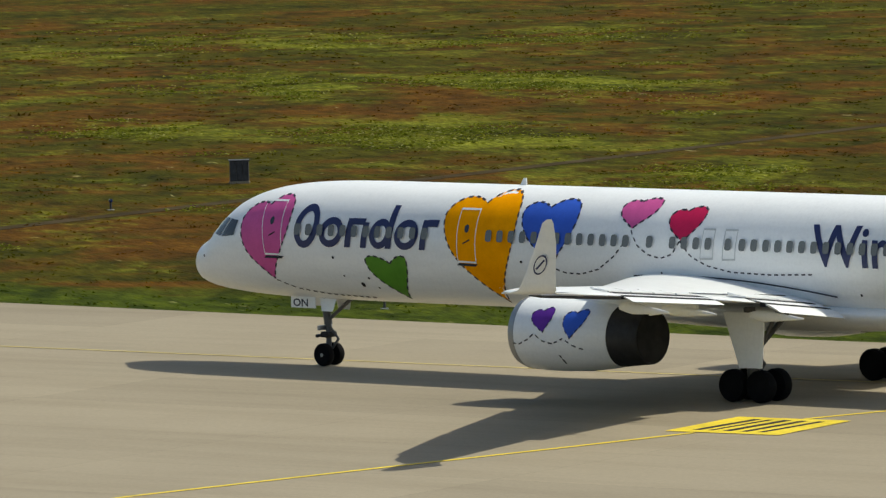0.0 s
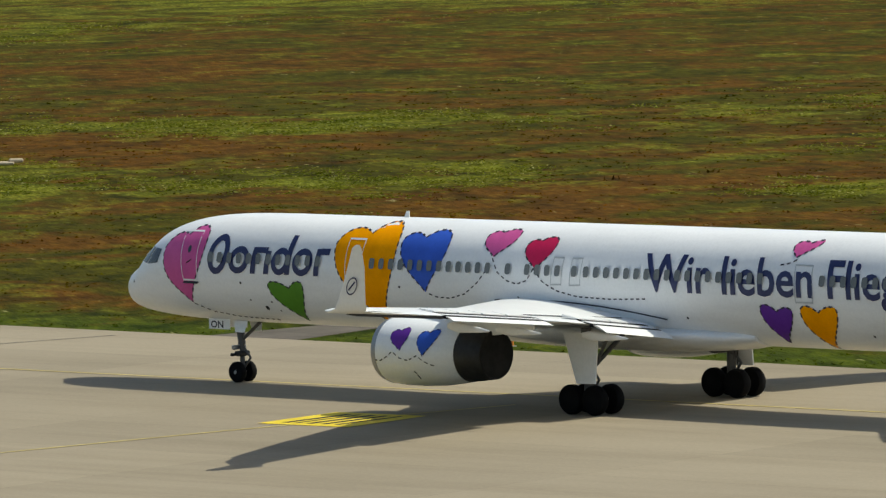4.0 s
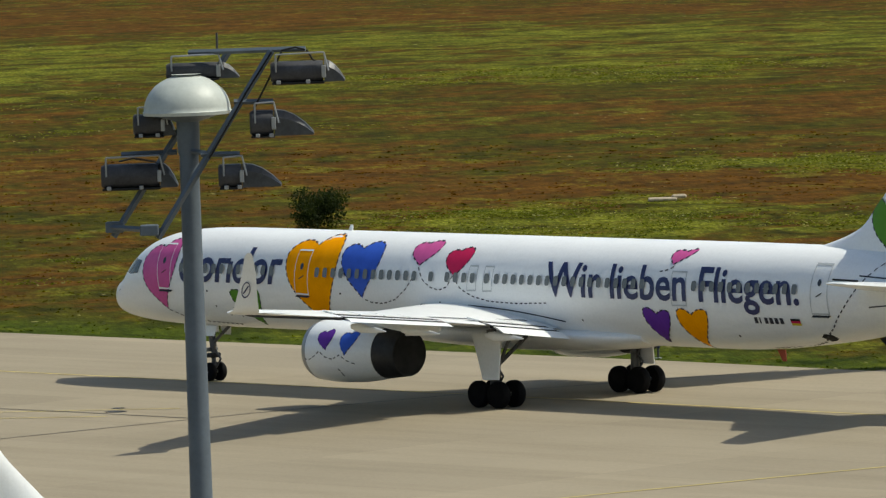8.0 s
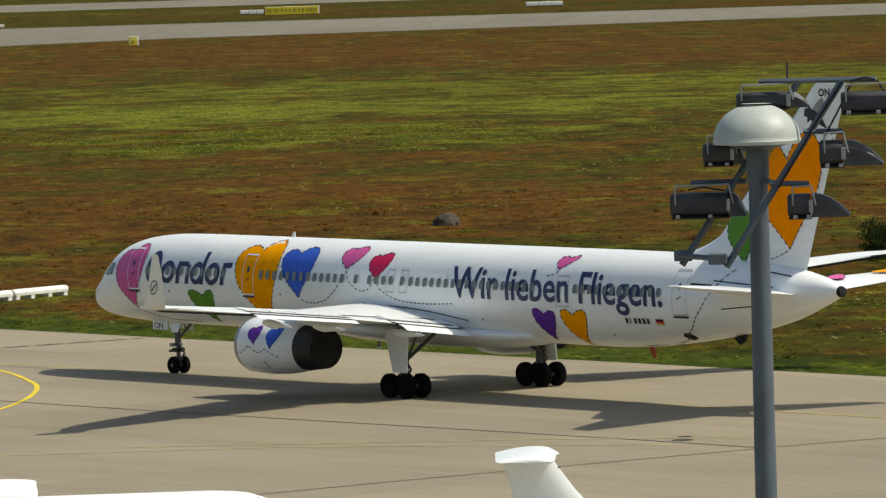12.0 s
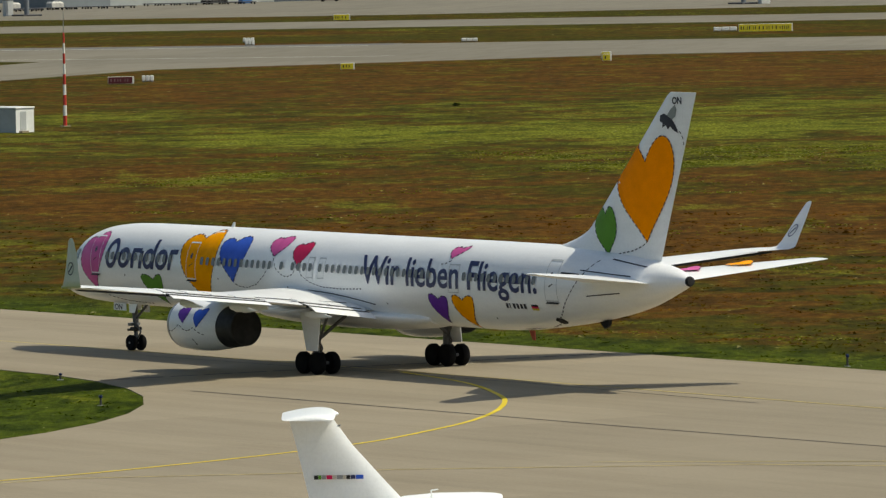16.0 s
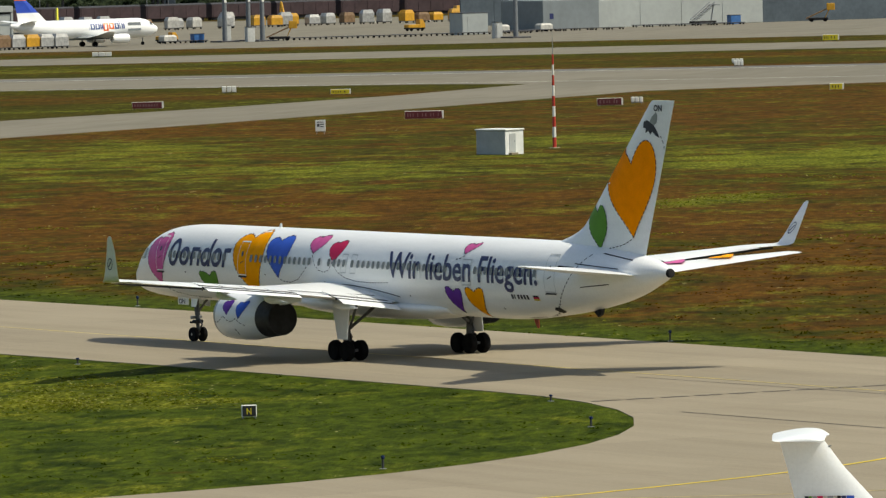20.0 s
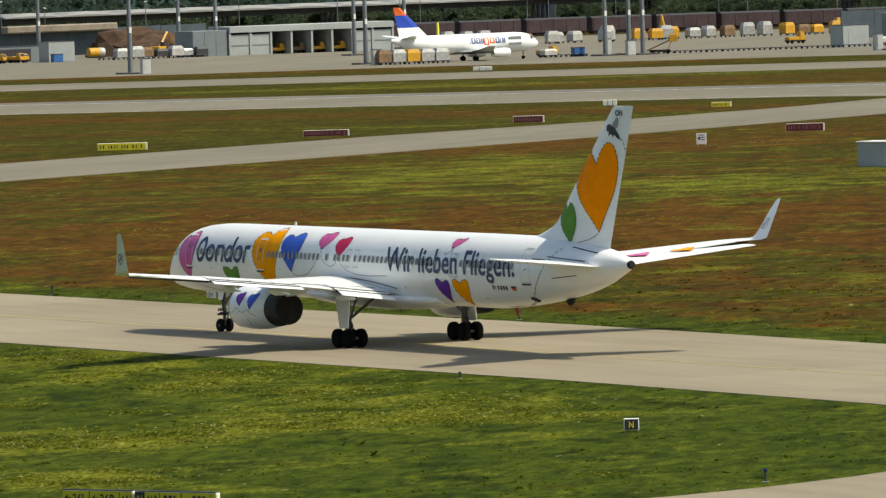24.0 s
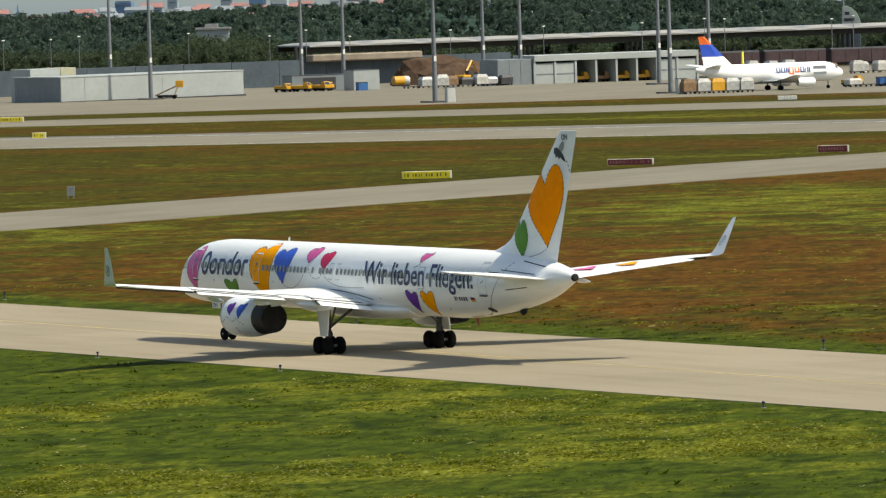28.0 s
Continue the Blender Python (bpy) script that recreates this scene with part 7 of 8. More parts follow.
def far_mast(x, y, h=26):
    t = thing("apron_mast", "tall grey apron lighting mast on a concrete foot", "mast", pose(x, y, land(x, y)), "far apron masts")
    part("foot", Geo().box(-2.2, -2.2, 0, 2.2, 2.2, 0.35, 0.05), FLOODGREY, t)
    part("pole", Geo().spin([(0.52, 0.2), (0.45, 8), (0.36, 18), (0.3, h)], "z", n=12), POLEGREY, t, smooth=True)
    part("sign", Geo().box(0.42, -0.28, 8.1, 0.5, 0.28, 9.2, 0.02), SIGNWHT, t, "small white number board without writing")
    part("head", Geo().spin([(0.4, h), (1.5, h + 0.1), (1.5, h + 0.6), (0.3, h + 0.7)], "z", n=10), POLEGREY, t)


def kiosk(x, y, w, d, h, colour, label, name="switch_cabinet"):
    t = thing(name, label, "cabinet", pose(x, y, land(x, y) + 0.03), "apron cabinets")
    part("body", Geo().box(-d / 2, -w / 2, 0, d / 2, w / 2, h, 0.04), colour, t)
    part("door", Geo().box(d / 2, -w * 0.3, 0.2, d / 2 + 0.04, w * 0.3, h * 0.85, 0.01), FLOODGREY if colour is HALLGREY else colour, t)
    part("cap", Geo().box(-d / 2 - 0.08, -w / 2 - 0.08, h, d / 2 + 0.08, w / 2 + 0.08, h + 0.1, 0.02), FLOODGREY, t)


def far_canopy():
    """Long station canopy: pale scalloped roof on a dark beam and paired columns."""
    t = thing("station_canopy", "long canopy with a pale scalloped roof on dark columns", "canopy", pose(-1900, 942, 0.0))
    zg = land(-1900, 1050)
    n, w = 26, 17.2
    for k in range(n):
        rings = []
        for j in range(7):
            u = j / 6
            lift = 1.0 * math.sin(math.pi * u) ** 0.6
            rings.append([(-9, w * (k + u), -1.2 + lift * 0.6), (10.6, w * (k + u), -1.2 + lift * 0.9), (11.6, w * (k + u), -1.55 + lift * 0.4), (11.6, w * (k + u), -1.7), (-9, w * (k + u), -1.6)])
        part("roof_bay", Geo().loft(rings), ROOFW, t)
        part("beam", Geo().box(8.0, w * k, -3.3, 8.8, w * (k + 1), -1.65, 0.05), FLOODGREY, t)
        if k % 2 == 0:
            for a in (-2.4, -0.8, 0.8, 2.4):
                part("column", Geo().rod((7.5, w * k + a, zg - 1.5), (7.5, w * k + a, -1.4), 0.5, None, 8), FLOODGREY, t)
    part("edge_beam", Geo().box(-9.2, 0, -3.0, -8.4, n * w, -1.3, 0.05), FLOODGREY, t)


def far_train():
    """A row of dark maroon goods wagons in front of the canopy."""
    for k in range(16):
        y = 868 + k * 19.5
        x = -1700
        t = thing("goods_wagon", "dull maroon goods wagon in a long row", "wagon", pose(x, y, land(x, y)), "goods wagons")
        part("body", Geo().box(-1.5, -9, 1.1, 1.5, 9, 4.5, 0.15), RUSTRED, t)
        part("roof", Geo().loft([[(-1.5, -9, 4.5), (1.5, -9, 4.5), (0.8, -9, 4.9), (-0.8, -9, 4.9)], [(-1.5, 9, 4.5), (1.5, 9, 4.5), (0.8, 9, 4.9), (-0.8, 9, 4.9)]]), FLOODGREY, t)
        part("underframe", Geo().box(-1.2, -8.5, 0.4, 1.2, 8.5, 1.1, 0.05), BLACK, t)
        for j in range(5):
            part("rib", Geo().box(1.5, -8.5 + 3.8 * j, 1.3, 1.58, -8.2 + 3.8 * j, 4.4, 0.01), RUSTRED, t)


def sheet_wall():
    z = land(-1640, 816) - 0.2
    t = thing("sheet_wall", "blue-grey profiled sheet wall closing the apron", "wall", pose(-1668.8, 812, z, 0, 0, -84), kind="structure")
    for k in range(12):
        part("panel", Geo().box(0.05 - 80 + 13.5 * k, -0.2, 0, 13.45 - 80 + 13.5 * k, 0.2, 6.4, 0.03), WALLBLUE, t)
        part("post", Geo().box(-80.1 + 13.5 * k, -0.35, 0, -79.8 + 13.5 * k, -0.21, 6.5, 0.02), HALLGREY, t)
    part("coping", Geo().box(-52, 0.3, 5.8, -20, 3.5, 7.6, 0.3), SPOIL, t, "pale bank of spoil behind the wall")


def mound(x, y, sx, sy, sz, seed, colour, label):
    me = rock(0, 0, sx, sy, sz, seed)
    return solid("earth_mound", me, colour, label, "mound", m=pose(x, y, land(x, y) - 0.3, 0, 0, 0))


def excavator(x, y, turn, colour):
    t = thing("excavator", "yellow tracked excavator with its arm raised", "excavator", pose(x, y, land(x, y) + 0.02, 0, 0, turn), "excavators")
    for s in (-1.1, 1.1):
        part("track", Geo().box(-2.0, s - 0.35, 0, 2.0, s + 0.35, 0.95, 0.3), BLACK, t)
    part("house", Geo().box(-1.9, -1.3, 1.0, 1.4, 1.3, 2.3, 0.15), colour, t)
    part("cab", Geo().box(0.2, -1.3, 2.3, 1.5, -0.2, 3.3, 0.1), GLASS, t)
    part("boom", Geo().rod((0.8, 0.3, 2.0), (4.2, 0.3, 5.6), 0.35, 0.28, 4), colour, t)
    part("stick", Geo().rod((4.2, 0.3, 5.6), (6.4, 0.3, 2.6), 0.26, 0.2, 4), colour, t)
    part("bucket", Geo().box(5.9, -0.4, 1.7, 7.0, 1.0, 2.7, 0.2), FLOODGREY, t)


SLATE = paint("slate_blue_title", (0.06, 0.09, 0.24), 0.4)
FINBLUE = paint("fin_blue", (0.02, 0.07, 0.46), 0.4)
FINRED = paint("fin_orange_red", (0.72, 0.13, 0.02), 0.4)


def far_freighter():
    """White twin-jet freighter with an orange and blue fin."""
    t = thing("freighter", "white parked freighter with orange and blue fin", "airliner", pose(-1349.3, 793.5, land(-1349, 793) + 0.06, 0, 0, -90))
    sh = curve_of([(0, 3.2, 3.1, 0.02), (0.4, 3.75, 2.5, 0.55), (1.5, 4.4, 1.95, 1.15), (3, 5.2, 1.6, 1.6), (5, 5.5, 1.5, 1.86), (23.5, 5.5, 1.5, 1.88), (28, 5.48, 2.1, 1.6), (32, 5.3, 3.4, 0.85), (34.2, 5.0, 4.3, 0.25)])
    f = part("fuselage", fuselage_geo(list(np.linspace(0, 5, 14)) + list(np.linspace(6, 23, 9)) + list(np.linspace(24, 34.2, 14)), 28, sh, 0.0), WHITE, t, smooth=True, angle=60)
    part("belly", Geo().loft([[(x, w * math.sin(a), 1.9 - 0.5 * math.cos(a)) for a in [2 * math.pi * j / 12 for j in range(12)]] for x, w in ((9, 0.8), (11, 1.9), (18, 1.9), (21, 0.8))]), HALLGREY, t, smooth=True)
    for s in (-1, 1):
        part("wing", wing_geo([(10.5, s * 1.2, 1.9, 6.6, 0.13, 1, 0), (13.2, s * 5.2, 2.3, 3.9, 0.12, 0, 0), (18.2, s * 14.4, 3.2, 1.6, 0.1, -1, 0)]), WING, t, smooth=True)
        e = part("engine", Geo().spin([(0.75, 10.3), (0.8, 9.9), (0.9, 9.85), (0.98, 10.4), (0.98, 12.0), (0.75, 13.6), (0.5, 13.6), (0.45, 11)], "x", (0, s * 4.9, 1.55), 20), WHITE, t, smooth=True)
        part("intake", Geo().spin([(0.8, 10.25), (0.78, 10.4), (0.05, 10.3)], "x", (0, s * 4.9, 1.55), 16), BLACK, e)
        part("tailplane", wing_geo([(28.6, s * 0.5, 5.0, 3.6, 0.1, 0, 0), (31.6, s * 6.3, 5.6, 1.4, 0.09, 0, 0)]), WING, t, smooth=True)
        part("main_gear", Geo().rod((16.2, s * 2.6, 0.4), (16.2, s * 2.6, 2.0), 0.15, None, 8), GREYGEAR, t)
        for a in (-0.25, 0.25):
            part("wheel", Geo().spin([(0.15, -0.17), (0.48, -0.17), (0.52, 0), (0.48, 0.17), (0.15, 0.17)], "y", (16.2, s * 2.6 + a, 0.52), 14), TYRE, t)
        part("windscreen", Geo().add([(1.75, s * 1.16, 4.05), (2.5, s * 1.42, 4.1), (2.55, s * 1.2, 4.6), (2.1, s * 0.95, 4.5)], [(0, 1, 2, 3)]), GLASS, f)
        g = 17.0

        def flank(x, z):
            return (x, s * 1.9 * math.sqrt(max(0.0, 1 - ((z - 3.5) / 2.02) ** 2)), z)
        for w, c, h in ((0.2, SLATE, 0.4), (1.0, SLATE, 1.25), (1.0, SLATE, 1.25), (0.6, SLATE, 1.25), (1.2, FINRED, 1.6), (1.2, FINRED, 1.25), (1.0, SLATE, 1.25), (0.35, SLATE, 1.6), (0.6, SLATE, 1.25)):
            low = 3.45 - (h - 1.25 if c is FINRED else 0)
            for d in ((0.0, w * 0.68) if w > 0.5 else (0.0,)):
                zs = [low + h * q / 4 for q in range(5)]
                part("title_stroke", Geo().add([flank(g - d, z) for z in zs] + [flank(g - d - min(0.32, w * 0.6), z) for z in zs], [(q, q + 1, q + 6, q + 5) for q in range(4)]), c, f)
            if w > 0.8:
                for zz in (low, low + h - 0.3):
                    part("title_stroke", Geo().add([flank(g, zz), flank(g - w, zz), flank(g - w, zz + 0.28), flank(g, zz + 0.28)], [(0, 1, 2, 3)]), c, f)
            g -= w + 0.12
    part("nose_gear", Geo().rod((3.6, 0, 0.35), (3.6, 0, 1.8), 0.1, None, 8), GREYGEAR, t)
    part("nose_wheel", Geo().spin([(0.1, -0.2), (0.33, -0.2), (0.35, 0), (0.33, 0.2), (0.1, 0.2)], "y", (3.6, 0, 0.35), 12), TYRE, t)
    bands = ((5.2, 7.2, WHITE), (7.2, 9.7, FINBLUE), (9.7, 11.3, FINRED))

    def edge(z):
        return 25.6 + (z - 5.2) * 1.06, 32.3 + (z - 5.2) * 0.2
    for za, zb, c in bands:
        rings = []
        for z in (za, zb):
            le, te = edge(z)
            rings.append([(le, 0, z), (le + (te - le) * 0.3, 0.2, z), (te, 0.03, z), (te, -0.03, z), (le + (te - le) * 0.3, -0.2, z)])
        part("fin_panel", Geo().loft(rings), c, t, "fin panel")
    part("cargo_door", Geo().add([(5.0, 1.9, 3.0), (8.0, 1.9, 3.0), (8.0, 1.72, 4.7), (5.0, 1.72, 4.7)], [(0, 3, 2, 1)]), HALLGREY, f)


def woods():
    """Belts of trees behind the apron and on the hills."""
    rng = np.random.default_rng(11)
    # both leaf colours lifted for distance haze, the hill's bluer still
    mats = leafage("hazy_far_tree_leaf", (0.052, 0.074, 0.046), (0.076, 0.102, 0.060))
    blue = leafage("hazy_hill_tree_leaf", (0.062, 0.094, 0.080), (0.076, 0.112, 0.094))

    def belt(name, n, d0, d1, e0, e1, h0, h1, size, count, label, leaf, blobs=5):
        cs, rs = [], []
        for _ in range(n):
            d, e = rng.uniform(d0, d1), rng.uniform(e0, e1)
            x, y = axes(d, e)
            h = rng.uniform(h0, h1) * (0.8 + 0.3 * math.sin(e * 0.043 + d * 0.011) * math.sin(e * 0.017 + 1.3))
            g = hill(x, y)
            for _ in range(blobs):
                cs.append((x + rng.normal(0, h * 0.2), y + rng.normal(0, h * 0.2), g + h * rng.uniform(0.12, 0.85)))
                rs.append(h * rng.uniform(0.14, 0.27))
        solid(name, leaf_cloud(cs, rs, count, size, int(d0) + n), leaf, label, "woods", kind="stuff")
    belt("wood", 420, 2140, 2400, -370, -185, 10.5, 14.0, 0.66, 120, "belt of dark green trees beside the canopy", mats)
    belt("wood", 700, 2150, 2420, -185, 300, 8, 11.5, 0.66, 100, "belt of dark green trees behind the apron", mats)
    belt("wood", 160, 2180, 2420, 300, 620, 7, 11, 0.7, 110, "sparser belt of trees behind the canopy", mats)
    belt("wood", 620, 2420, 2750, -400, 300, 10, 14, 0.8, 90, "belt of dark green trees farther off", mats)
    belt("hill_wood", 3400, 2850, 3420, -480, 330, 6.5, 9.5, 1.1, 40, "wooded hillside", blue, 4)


def hill(x, y):
    """The land with the low wooded ridge and the rise on which the town stands."""
    d, e = -0.86 * x + 0.51 * y, 0.51 * x + 0.86 * y
    crest = 20.5 + 4.5 * math.exp(-((e + 190) / 100) ** 2) + 1.0 * math.sin(e * 0.057)
    return land(x, y) + crest * math.exp(-((d - 3350) / 330) ** 2) / (1 + math.exp((e - 520) / 90)) + 18 * math.exp(-((d - 4420) / 330) ** 2)


def far_hills():
    g = Geo()
    ds, es = np.linspace(2700, 4840, 40), np.linspace(-1100, 1100, 45)
    verts = [(*axes(d, e), hill(*axes(d, e)) - 0.6) for d in ds for e in es]
    n = len(es)
    g.add(verts, [((i + 1) * n + k, (i + 1) * n + k + 1, i * n + k + 1, i * n + k) for i in range(len(ds) - 1) for k in range(n - 1)])
    # cover colour paled and blued to carry the same distance haze
    solid("wooded_hill", g, paint("hazy_hill_cover", (0.040, 0.066, 0.055), 0.95, spec=0.0, vary=0.4, scale=0.01, fine=0.06), "low wooded hill on the horizon", "hill", kind="structure", smooth=True)


def far_sky():
    """Pale hazy sky low over the town."""
    m, n, l, b = nodes_of("pale_low_sky")
    z = n.new("ShaderNodeSeparateXYZ")
    l.new(n.new("ShaderNodeNewGeometry").outputs["Position"], z.inputs["Vector"])
    span = n.new("ShaderNodeMapRange")
    span.inputs["From Min"].default_value, span.inputs["From Max"].default_value = -40, 60
    l.new(z.outputs["Z"], span.inputs["Value"])
    c = ramp(n, l, span.outputs["Result"], [(0.0, (0.14, 0.18, 0.21)), (0.42, (0.24, 0.285, 0.31)), (1.0, (0.34, 0.41, 0.46))])
    em = n.new("ShaderNodeEmission")
    l.new(c, em.inputs["Color"])
    l.new(em.outputs["Emission"], n["Material Output"].inputs["Surface"])
    pts = [axes(4830 - 260 * (e / 1500.0) ** 2, e) for e in range(-1500, 1501, 150)]
    k = len(pts)
    g = Geo().add([(x, y, -70) for x, y in pts] + [(x, y, 90) for x, y in pts], [(i, i + 1, k + i + 1, k + i) for i in range(k - 1)])
    solid("sky_backdrop", g, m, "pale hazy low sky behind the town", "sky", kind="structure", smooth=True)


def city():
    """Distant town: blocks with pitched red or grey roofs, a few towers and a spire."""
    rng = random.Random(8)
    # walls and roofs greyed and blued: haze over the town sits in these colours
    cols = [paint("hazy_town_wall_" + n, c, 0.7, vary=0.1, scale=0.05, fine=0.3) for n, c in (("grey", (0.24, 0.29, 0.33)), ("pale", (0.40, 0.43, 0.45)), ("ochre", (0.33, 0.31, 0.31)), ("blue", (0.12, 0.20, 0.34)))]
    roofs = [paint("hazy_town_roof_red", (0.30, 0.15, 0.14), 0.8, vary=0.2, scale=0.05), paint("hazy_town_roof_grey", (0.22, 0.25, 0.28), 0.8, vary=0.2, scale=0.05)]
    glass = paint("town_window", (0.12, 0.15, 0.19), 0.3)

    def block(d, e, w, dp, top, wm, flat, red):
        x, y = axes(d, e)
        z = hill(x, y) - 1.0
        h = top - z
        t = thing("town_house", "distant town block with plain windows", "house", pose(x, y, z, 0, 0, rng.uniform(50, 70)), "distant town")
        part("wall", Geo().box(-w / 2, -dp / 2, -2, w / 2, dp / 2, h, 0.1), wm, t)
        if flat:
            part("roof", Geo().box(-w / 2 + 0.5, -dp / 2 + 0.5, h, w / 2 - 0.5, dp / 2 - 0.5, h + 0.8, 0.1), roofs[1], t)
        else:
            part("roof", Geo().loft([[(-w / 2 - 0.5, -dp / 2 - 0.5, h), (-w / 2 - 0.5, dp / 2 + 0.5, h), (-w / 2 - 0.5, 0, h + dp * 0.3)], [(w / 2 + 0.5, -dp / 2 - 0.5, h), (w / 2 + 0.5, dp / 2 + 0.5, h), (w / 2 + 0.5, 0, h + dp * 0.3)]]), roofs[0] if red else roofs[1], t)
        for j in range(max(1, int(h // 4.5))):
            part("window_band", Geo().box(-w / 2 + 1.0, -dp / 2 - 0.1, h - 2.4 - 4.5 * j, w / 2 - 1.0, -dp / 2 - 0.02, h - 1.5 - 4.5 * j, 0.02), glass, t)
    for k in range(110):
        e = rng.uniform(-560, -330) if k < 80 else rng.uniform(-330, -140)
        top = rng.uniform(-13, -5.5) if e < -330 else rng.uniform(-7.5, -3)
        block(rng.uniform(4150, 4620), e, rng.uniform(5, 13), rng.uniform(5, 9), top, rng.choice(cols[:3]), rng.random() < 0.35, rng.random() < 0.6)
    for e, w, top, m in ((-380, 7, 3, cols[0]), (-362, 9, 4, cols[3]), (-349, 10, 4, cols[1]), (-412, 6, -2, cols[0]), (-441, 10, -3, cols[3]), (-232, 9, 1, cols[0]), (-203, 8, 0, cols[1])):
        block(4560, e, w, 8, top, m, True, False)
    x, y = axes(4300, -476)
    t = thing("church_tower", "slim dark church tower in the distant town", "tower", pose(x, y, hill(x, y) - 1, 0, 0, 60))
    h = -4 - hill(x, y)
    part("shaft", Geo().box(-1.4, -1.4, -1, 1.4, 1.4, h - 5, 0.05), cols[3], t)
    part("spire", Geo().loft([[(-1.3, -1.3, h - 5), (1.3, -1.3, h - 5), (1.3, 1.3, h - 5), (-1.3, 1.3, h - 5)], [(-0.1, -0.1, h + 4), (0.1, -0.1, h + 4), (0.1, 0.1, h + 4), (-0.1, 0.1, h + 4)]]), cols[3], t)


def pavilion():
    """White flat building among the trees."""
    x, y = axes(2440, -208)
    t = thing("white_pavilion", "white flat-roofed building among the trees", "building", pose(x, y, land(x, y), 0, 0, 62))
    part("wall", Geo().box(-5, -4, 0, 5, 4, 15.6, 0.05), HALLWHITE, t)
    part("roof", Geo().box(-5.6, -4.6, 15.6, 5.6, 4.6, 16.3, 0.05), ROOFW, t)
    part("roof_house", Geo().box(-2.6, -2, 16.3, 1.5, 2, 17.4, 0.05), ROOFW, t)


far_hall()
far_garage()
sheet_wall()
far_canopy()
far_train()
far_freighter()
for x, y in ((-1670, 779.6), (-1526.9, 722.4), (-1653.6, 822.4), (-1596.2, 804.7), (-1344.6, 697.8), (-1591.2, 838.7), (-1564.9, 834.5), (-1489.7, 829), (-1355, 756.6), (-1575, 890), (-1348.2, 808.7), (-1352.6, 817), (-1344, 815.1), (-1283.8, 837.4), (-1198.8, 951.3)):
    far_mast(x, y)
for x, y, w, h in ((-1337.8, 697.6, 1.8, 3.0), (-1338, 749.5, 2.0, 3.1), (-1287.5, 835.4, 1.8, 3.2), (-1343, 811.5, 1.8, 3.0), (-1350.5, 810.6, 1.2, 3.4), (-1195, 953.5, 2.2, 2.8)):
    kiosk(x, y, w, 1.2, h, WHITEPAINT, "white switch cabinet at the foot of a mast")
for x, y in ((-1559.1, 790.5), (-1354, 805.6)):
    kiosk(x, y, 2.4, 1.6, 1.8, GSEBLUE, "blue metal service box on the apron", "service_box")
for x, y, w, h in ((-1565, 793.5, 6.6, 4.6), (-1346.8, 866.9, 6.3, 4.5)):
    kiosk(x, y, w, 5, h, HALLWHITE, "small white flat-roofed apron hut", "apron_hut")
kiosk(-1582, 790, 14, 5, 3.6, HALLGREY, "low grey garage beside the hut", "garage")
for x, y, turn in ((-1526, 726.3, 60), (-1343.3, 819.1, 60), (-1372, 974, 60)):
    belt_loader(x, y, turn)
for k in range(5):
    service_truck(-1573 + 4 * (k % 2), 777.5 + 2.6 * k, 15 + 24 * (k % 3), GSEYEL, 2.0 + 0.2 * (k % 2))
service_truck(-1568, 758.8, 85, GSEYEL, 1.9)
van(-1613, 810.5, 75)
tank = thing("fuel_trailer", "yellow tank trailer with a white end", "trailer", pose(-1592, 817.3, land(-1592, 817.3)))
part("tank", Geo().spin([(0.1, -2.0), (1.1, -1.9), (1.15, 0.6), (1.1, 0.7)], "y", (0, 0, 1.5), 16), GSEYEL, tank, smooth=True)
part("tank_end", Geo().spin([(1.1, 0.7), (1.15, 0.8), (1.1, 2.0), (0.1, 2.1)], "y", (0, 0, 1.5), 16), WHITEPAINT, tank, smooth=True)
part("chassis", Geo().box(-0.8, -2.0, 0.3, 0.8, 2.0, 0.6, 0.05), BLACK, tank)
mound(-1625, 846, 7, 14, 7.6, 2, EARTH, "tall heap of bare brown earth")
mound(-1612, 842, 6, 9, 5.0, 7, EARTH, "heap of bare brown earth")
excavator(-1600, 838, 120, GSEYEL)
excavator(-1598, 858, 60, GSEYEL)
excavator(-1585, 905, 150, paint("machine_yellow_green", (0.62, 0.56, 0.03), 0.5))
excavator(-1580, 965, 160, GSEYEL)
rng_far = random.Random(5)
for k in range(8):
    dolly(-1562 + 0.9 * (k % 3), 804.5 + 3.4 * k, 90, (None, ALU, ALU, BROWN, FLOODGREY, TARP, ALU, FLOODGREY)[k], (1.2, 2.0, 2.4, 2.0, 1.6, 2.2, 1.5, 1.8)[k])
for k in range(5):
    dolly(-1337 + 0.3 * k, 750.4 + 3.1 * k, 90, (BROWN, ALU, GSEYEL, ALU, ALU)[k], 2.4)
for k in range(26):
    y = 893 + 4.6 * k
    dolly(-1560 + rng_far.uniform(-6, 3), y, 90 + rng_far.uniform(-12, 12), rng_far.choice((ALU, TARP, GSEYEL, BROWN, TARP, ALU)), rng_far.uniform(1.8, 3.3))
for k in range(16):
    dolly(-1347 + 0.4 * k, 822.5 + 3.6 * k, 90, None)
for k in range(8):
    dolly(-1353, 798 + 3.6 * k if k < 3 else 868 + 3.6 * k, 90, None if k % 3 else TARP, 1.2)
service_truck(-1361, 802.5, 90, GSEYEL, 2.2)
service_truck(-1420, 900, 90, GSEYEL, 2.6)
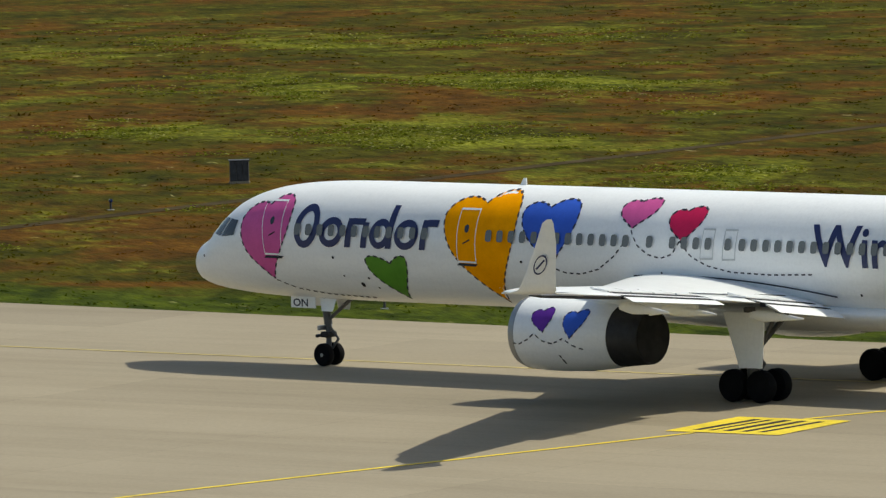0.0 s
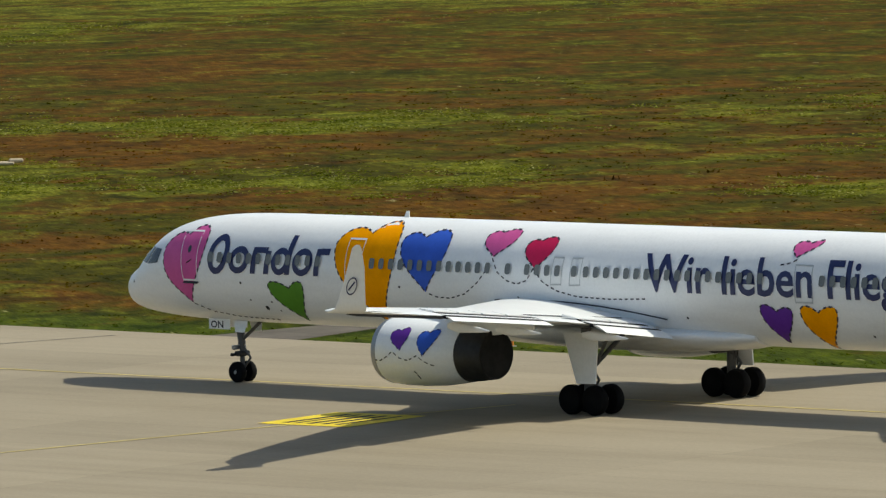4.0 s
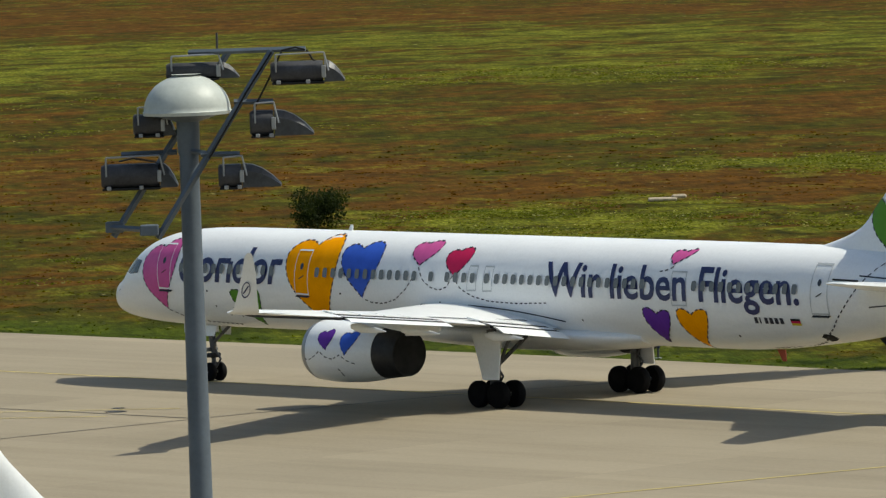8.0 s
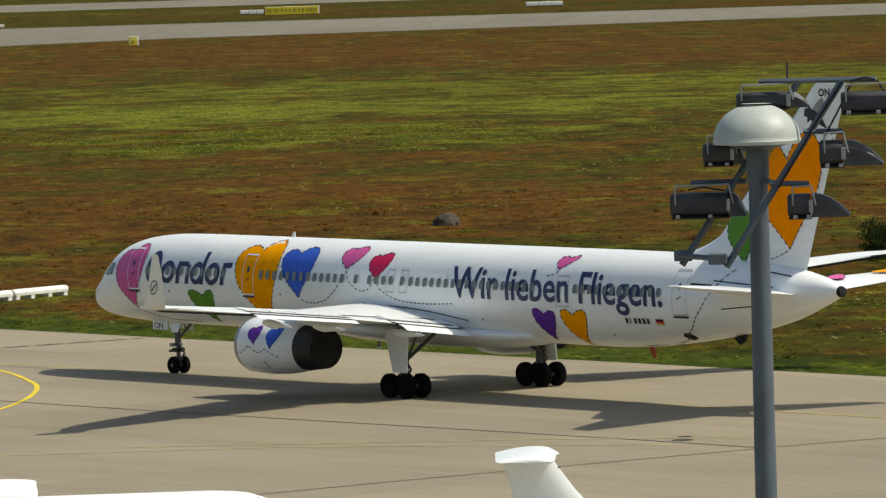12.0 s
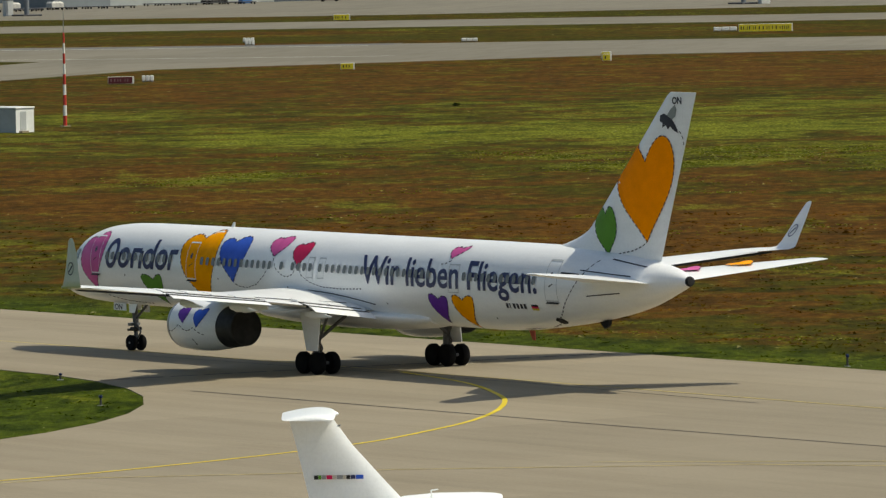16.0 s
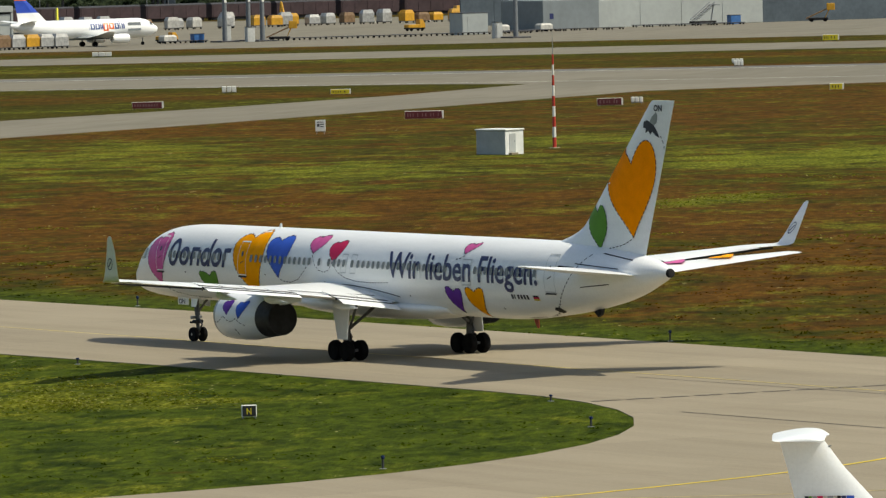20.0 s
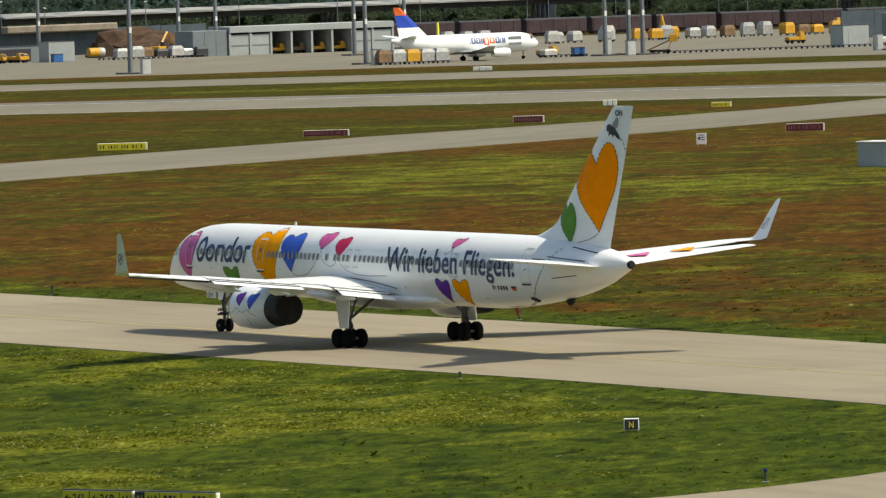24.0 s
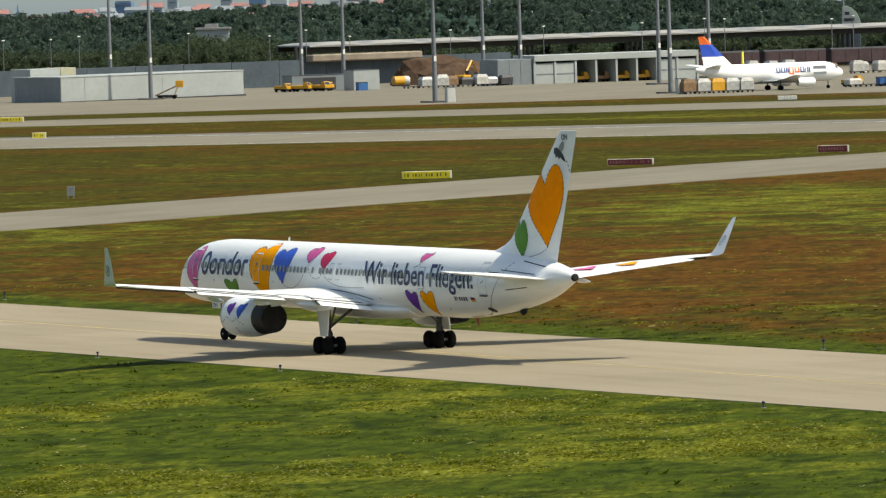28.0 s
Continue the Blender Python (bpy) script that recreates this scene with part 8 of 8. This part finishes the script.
# the big hall farther along the apron
z_big = land(-1390, 950) - 0.3
t_big = thing("freight_hall", "long white freight hall with a blue-grey end block", "hall", pose(-1386, 925.5, z_big, 0, 0, 3))
part("body", Geo().box(-24, 0, 0, -0.1, 45, 6.4, 0.05), HALLWHITE, t_big)
for k in range(4):
    part("panel", Geo().box(-0.09, 0.05 + 11.25 * k, 0.4, 0.0, 11.2 + 11.25 * k, 6.3, 0.03), HALLWHITE, t_big)
part("end_block", Geo().box(-15, -15.2, 0, 0.4, -0.1, 6.7, 0.1), HALLGREY, t_big, "blue-grey metal end block")
part("logo_panel", Geo().box(0.41, -13.4, 2.7, 0.46, -12.4, 3.9, 0.02), NAVY, t_big)
part("annexe", Geo().box(-12, 45.1, 0, -1, 84, 5.2, 0.1), WALLBLUE, t_big)
for k in range(6):
    dolly(-1357 + 0.9 * k, 890 + 3.5 * k, 75, None)
for k in range(7):
    dolly(-1373 + 1.0 * k, 927.5 + 3.5 * k, 75, None)
kiosk(-1403.5 + 24, 956.5, 2.6, 1.6, 1.9, GSEBLUE, "blue metal service box on the apron", "service_box")
t_st = thing("stair_truck", "grey mobile passenger stairs on the apron", "stairs", pose(-1376, 946, land(-1376, 946) + 0.05, 0, 0, 95))
part("chassis", Geo().box(-3.2, -0.9, 0.4, 3.0, 0.9, 0.9, 0.06), BLACK, t_st)
for q in (-0.8, 0.8):
    part("rail", Geo().rod((-3.0, q, 1.2), (2.6, q, 4.9), 0.12, None, 6), POLEGREY, t_st)
for q in range(12):
    part("step", Geo().box(-3.0 + 0.47 * q, -0.8, 0.8 + 0.3 * q, -2.55 + 0.47 * q, 0.8, 0.95 + 0.3 * q, 0.01), FLOODGREY, t_st)
part("platform", Geo().box(2.5, -0.9, 4.2, 4.0, 0.9, 4.4, 0.02), POLEGREY, t_st)
part("prop", Geo().rod((2.2, 0, 0.9), (2.9, 0, 4.2), 0.15, None, 6), POLEGREY, t_st)
for a in (-2.2, 2.2):
    for b in (-0.85, 0.85):
        part("wheel", Geo().spin([(0.1, -0.12), (0.36, -0.12), (0.4, 0), (0.36, 0.12), (0.1, 0.12)], "y", (a, b, 0.4), 12), TYRE, t_st)
t_wall2 = thing("sheet_wall", "dark blue-grey sheet wall behind the apron", "wall", pose(-1470, 964, land(-1470, 966) - 0.2), kind="structure")
for k in range(4):
    part("panel", Geo().box(-0.2, -20 + 9 * k, 0, 0.2, -11.05 + 9 * k, 6.5, 0.03), WALLBLUE, t_wall2)
t_dome = thing("dome_building", "pale building with a sail-shaped copper roof behind the canopy", "building", pose(-1981, 1168, land(-1981, 1168), 0, 0, 59))
part("base", Geo().box(-2.8, -3, 0, 2.9, 3, 11.4, 0.1), WALLBLUE, t_dome)
sail = [(-2.6, 11.45), (-2.3, 16.6), (-1.2, 16.9), (0.3, 16.2), (1.7, 14.9), (2.6, 13.3), (3.0, 11.45)]
part("sail_roof", Geo().loft([[(a, b, c) for a, c in sail] for b in (-3.0, 3.0)]), paint("pale_green_copper", (0.30, 0.38, 0.32), 0.6), t_dome)
part("front_wall", Geo().loft([[(a * 0.8 - 0.3, b, 11.5 + (c - 11.45) * 0.86) for a, c in sail] for b in (-3.1, -3.02)]), HALLWHITE, t_dome, "white gable wall")
for a, b, c in ((-1.6, -0.2, 14.2), (-1.9, 1.2, 12.3)):
    part("window", Geo().box(a, -3.16, c, b, -3.11, c + 0.9, 0.01), GLASS, t_dome)
part("mast", Geo().rod((-2.0, 0, 16.4), (-2.0, 0, 19.5), 0.35, 0.3, 8), POLEGREY, t_dome)


def street_lamp(x, y, h):
    t = thing("street_lamp", "slim street lamp with a pale head among the trees", "street lamp", pose(x, y, land(x, y)), "street lamps behind the apron")
    part("post", Geo().rod((0, 0, 0), (0, 0, h), 0.14, 0.09, 6), POLEGREY, t)
    part("head", Geo().box(-0.3, -0.36, h - 0.1, 0.3, 0.36, h + 0.22, 0.08), SIGNWHT, t)


rng_lamp = random.Random(3)
for k in range(44):
    street_lamp(*axes(rng_lamp.uniform(2030, 2120), -340 + 17 * k + rng_lamp.uniform(-8, 8)), rng_lamp.uniform(11, 13.5))
far_hills()
woods()
far_sky()
city()
pavilion()


# ---- what moves ----
def motions():
    walk(airliner, [(t, pose(x, y, 0.03, 0, 0, yaw)) for t, x, y, yaw in ROLL_OUT])
    ts = np.array([r[0] for r in ROLL_OUT])
    xs = np.array([r[1] for r in ROLL_OUT])
    steps = [k / 15 for k in range(28 * 15 + 1)]
    for w, r in airliner_wheels:
        home = w.location.copy()
        rows = []
        for t in steps:
            turn = math.degrees((np.interp(t, ts, xs) - xs[0]) / r)
            rows.append((t, pose(*home, 0, turn, 0)))
        walk(w, rows)


motions()
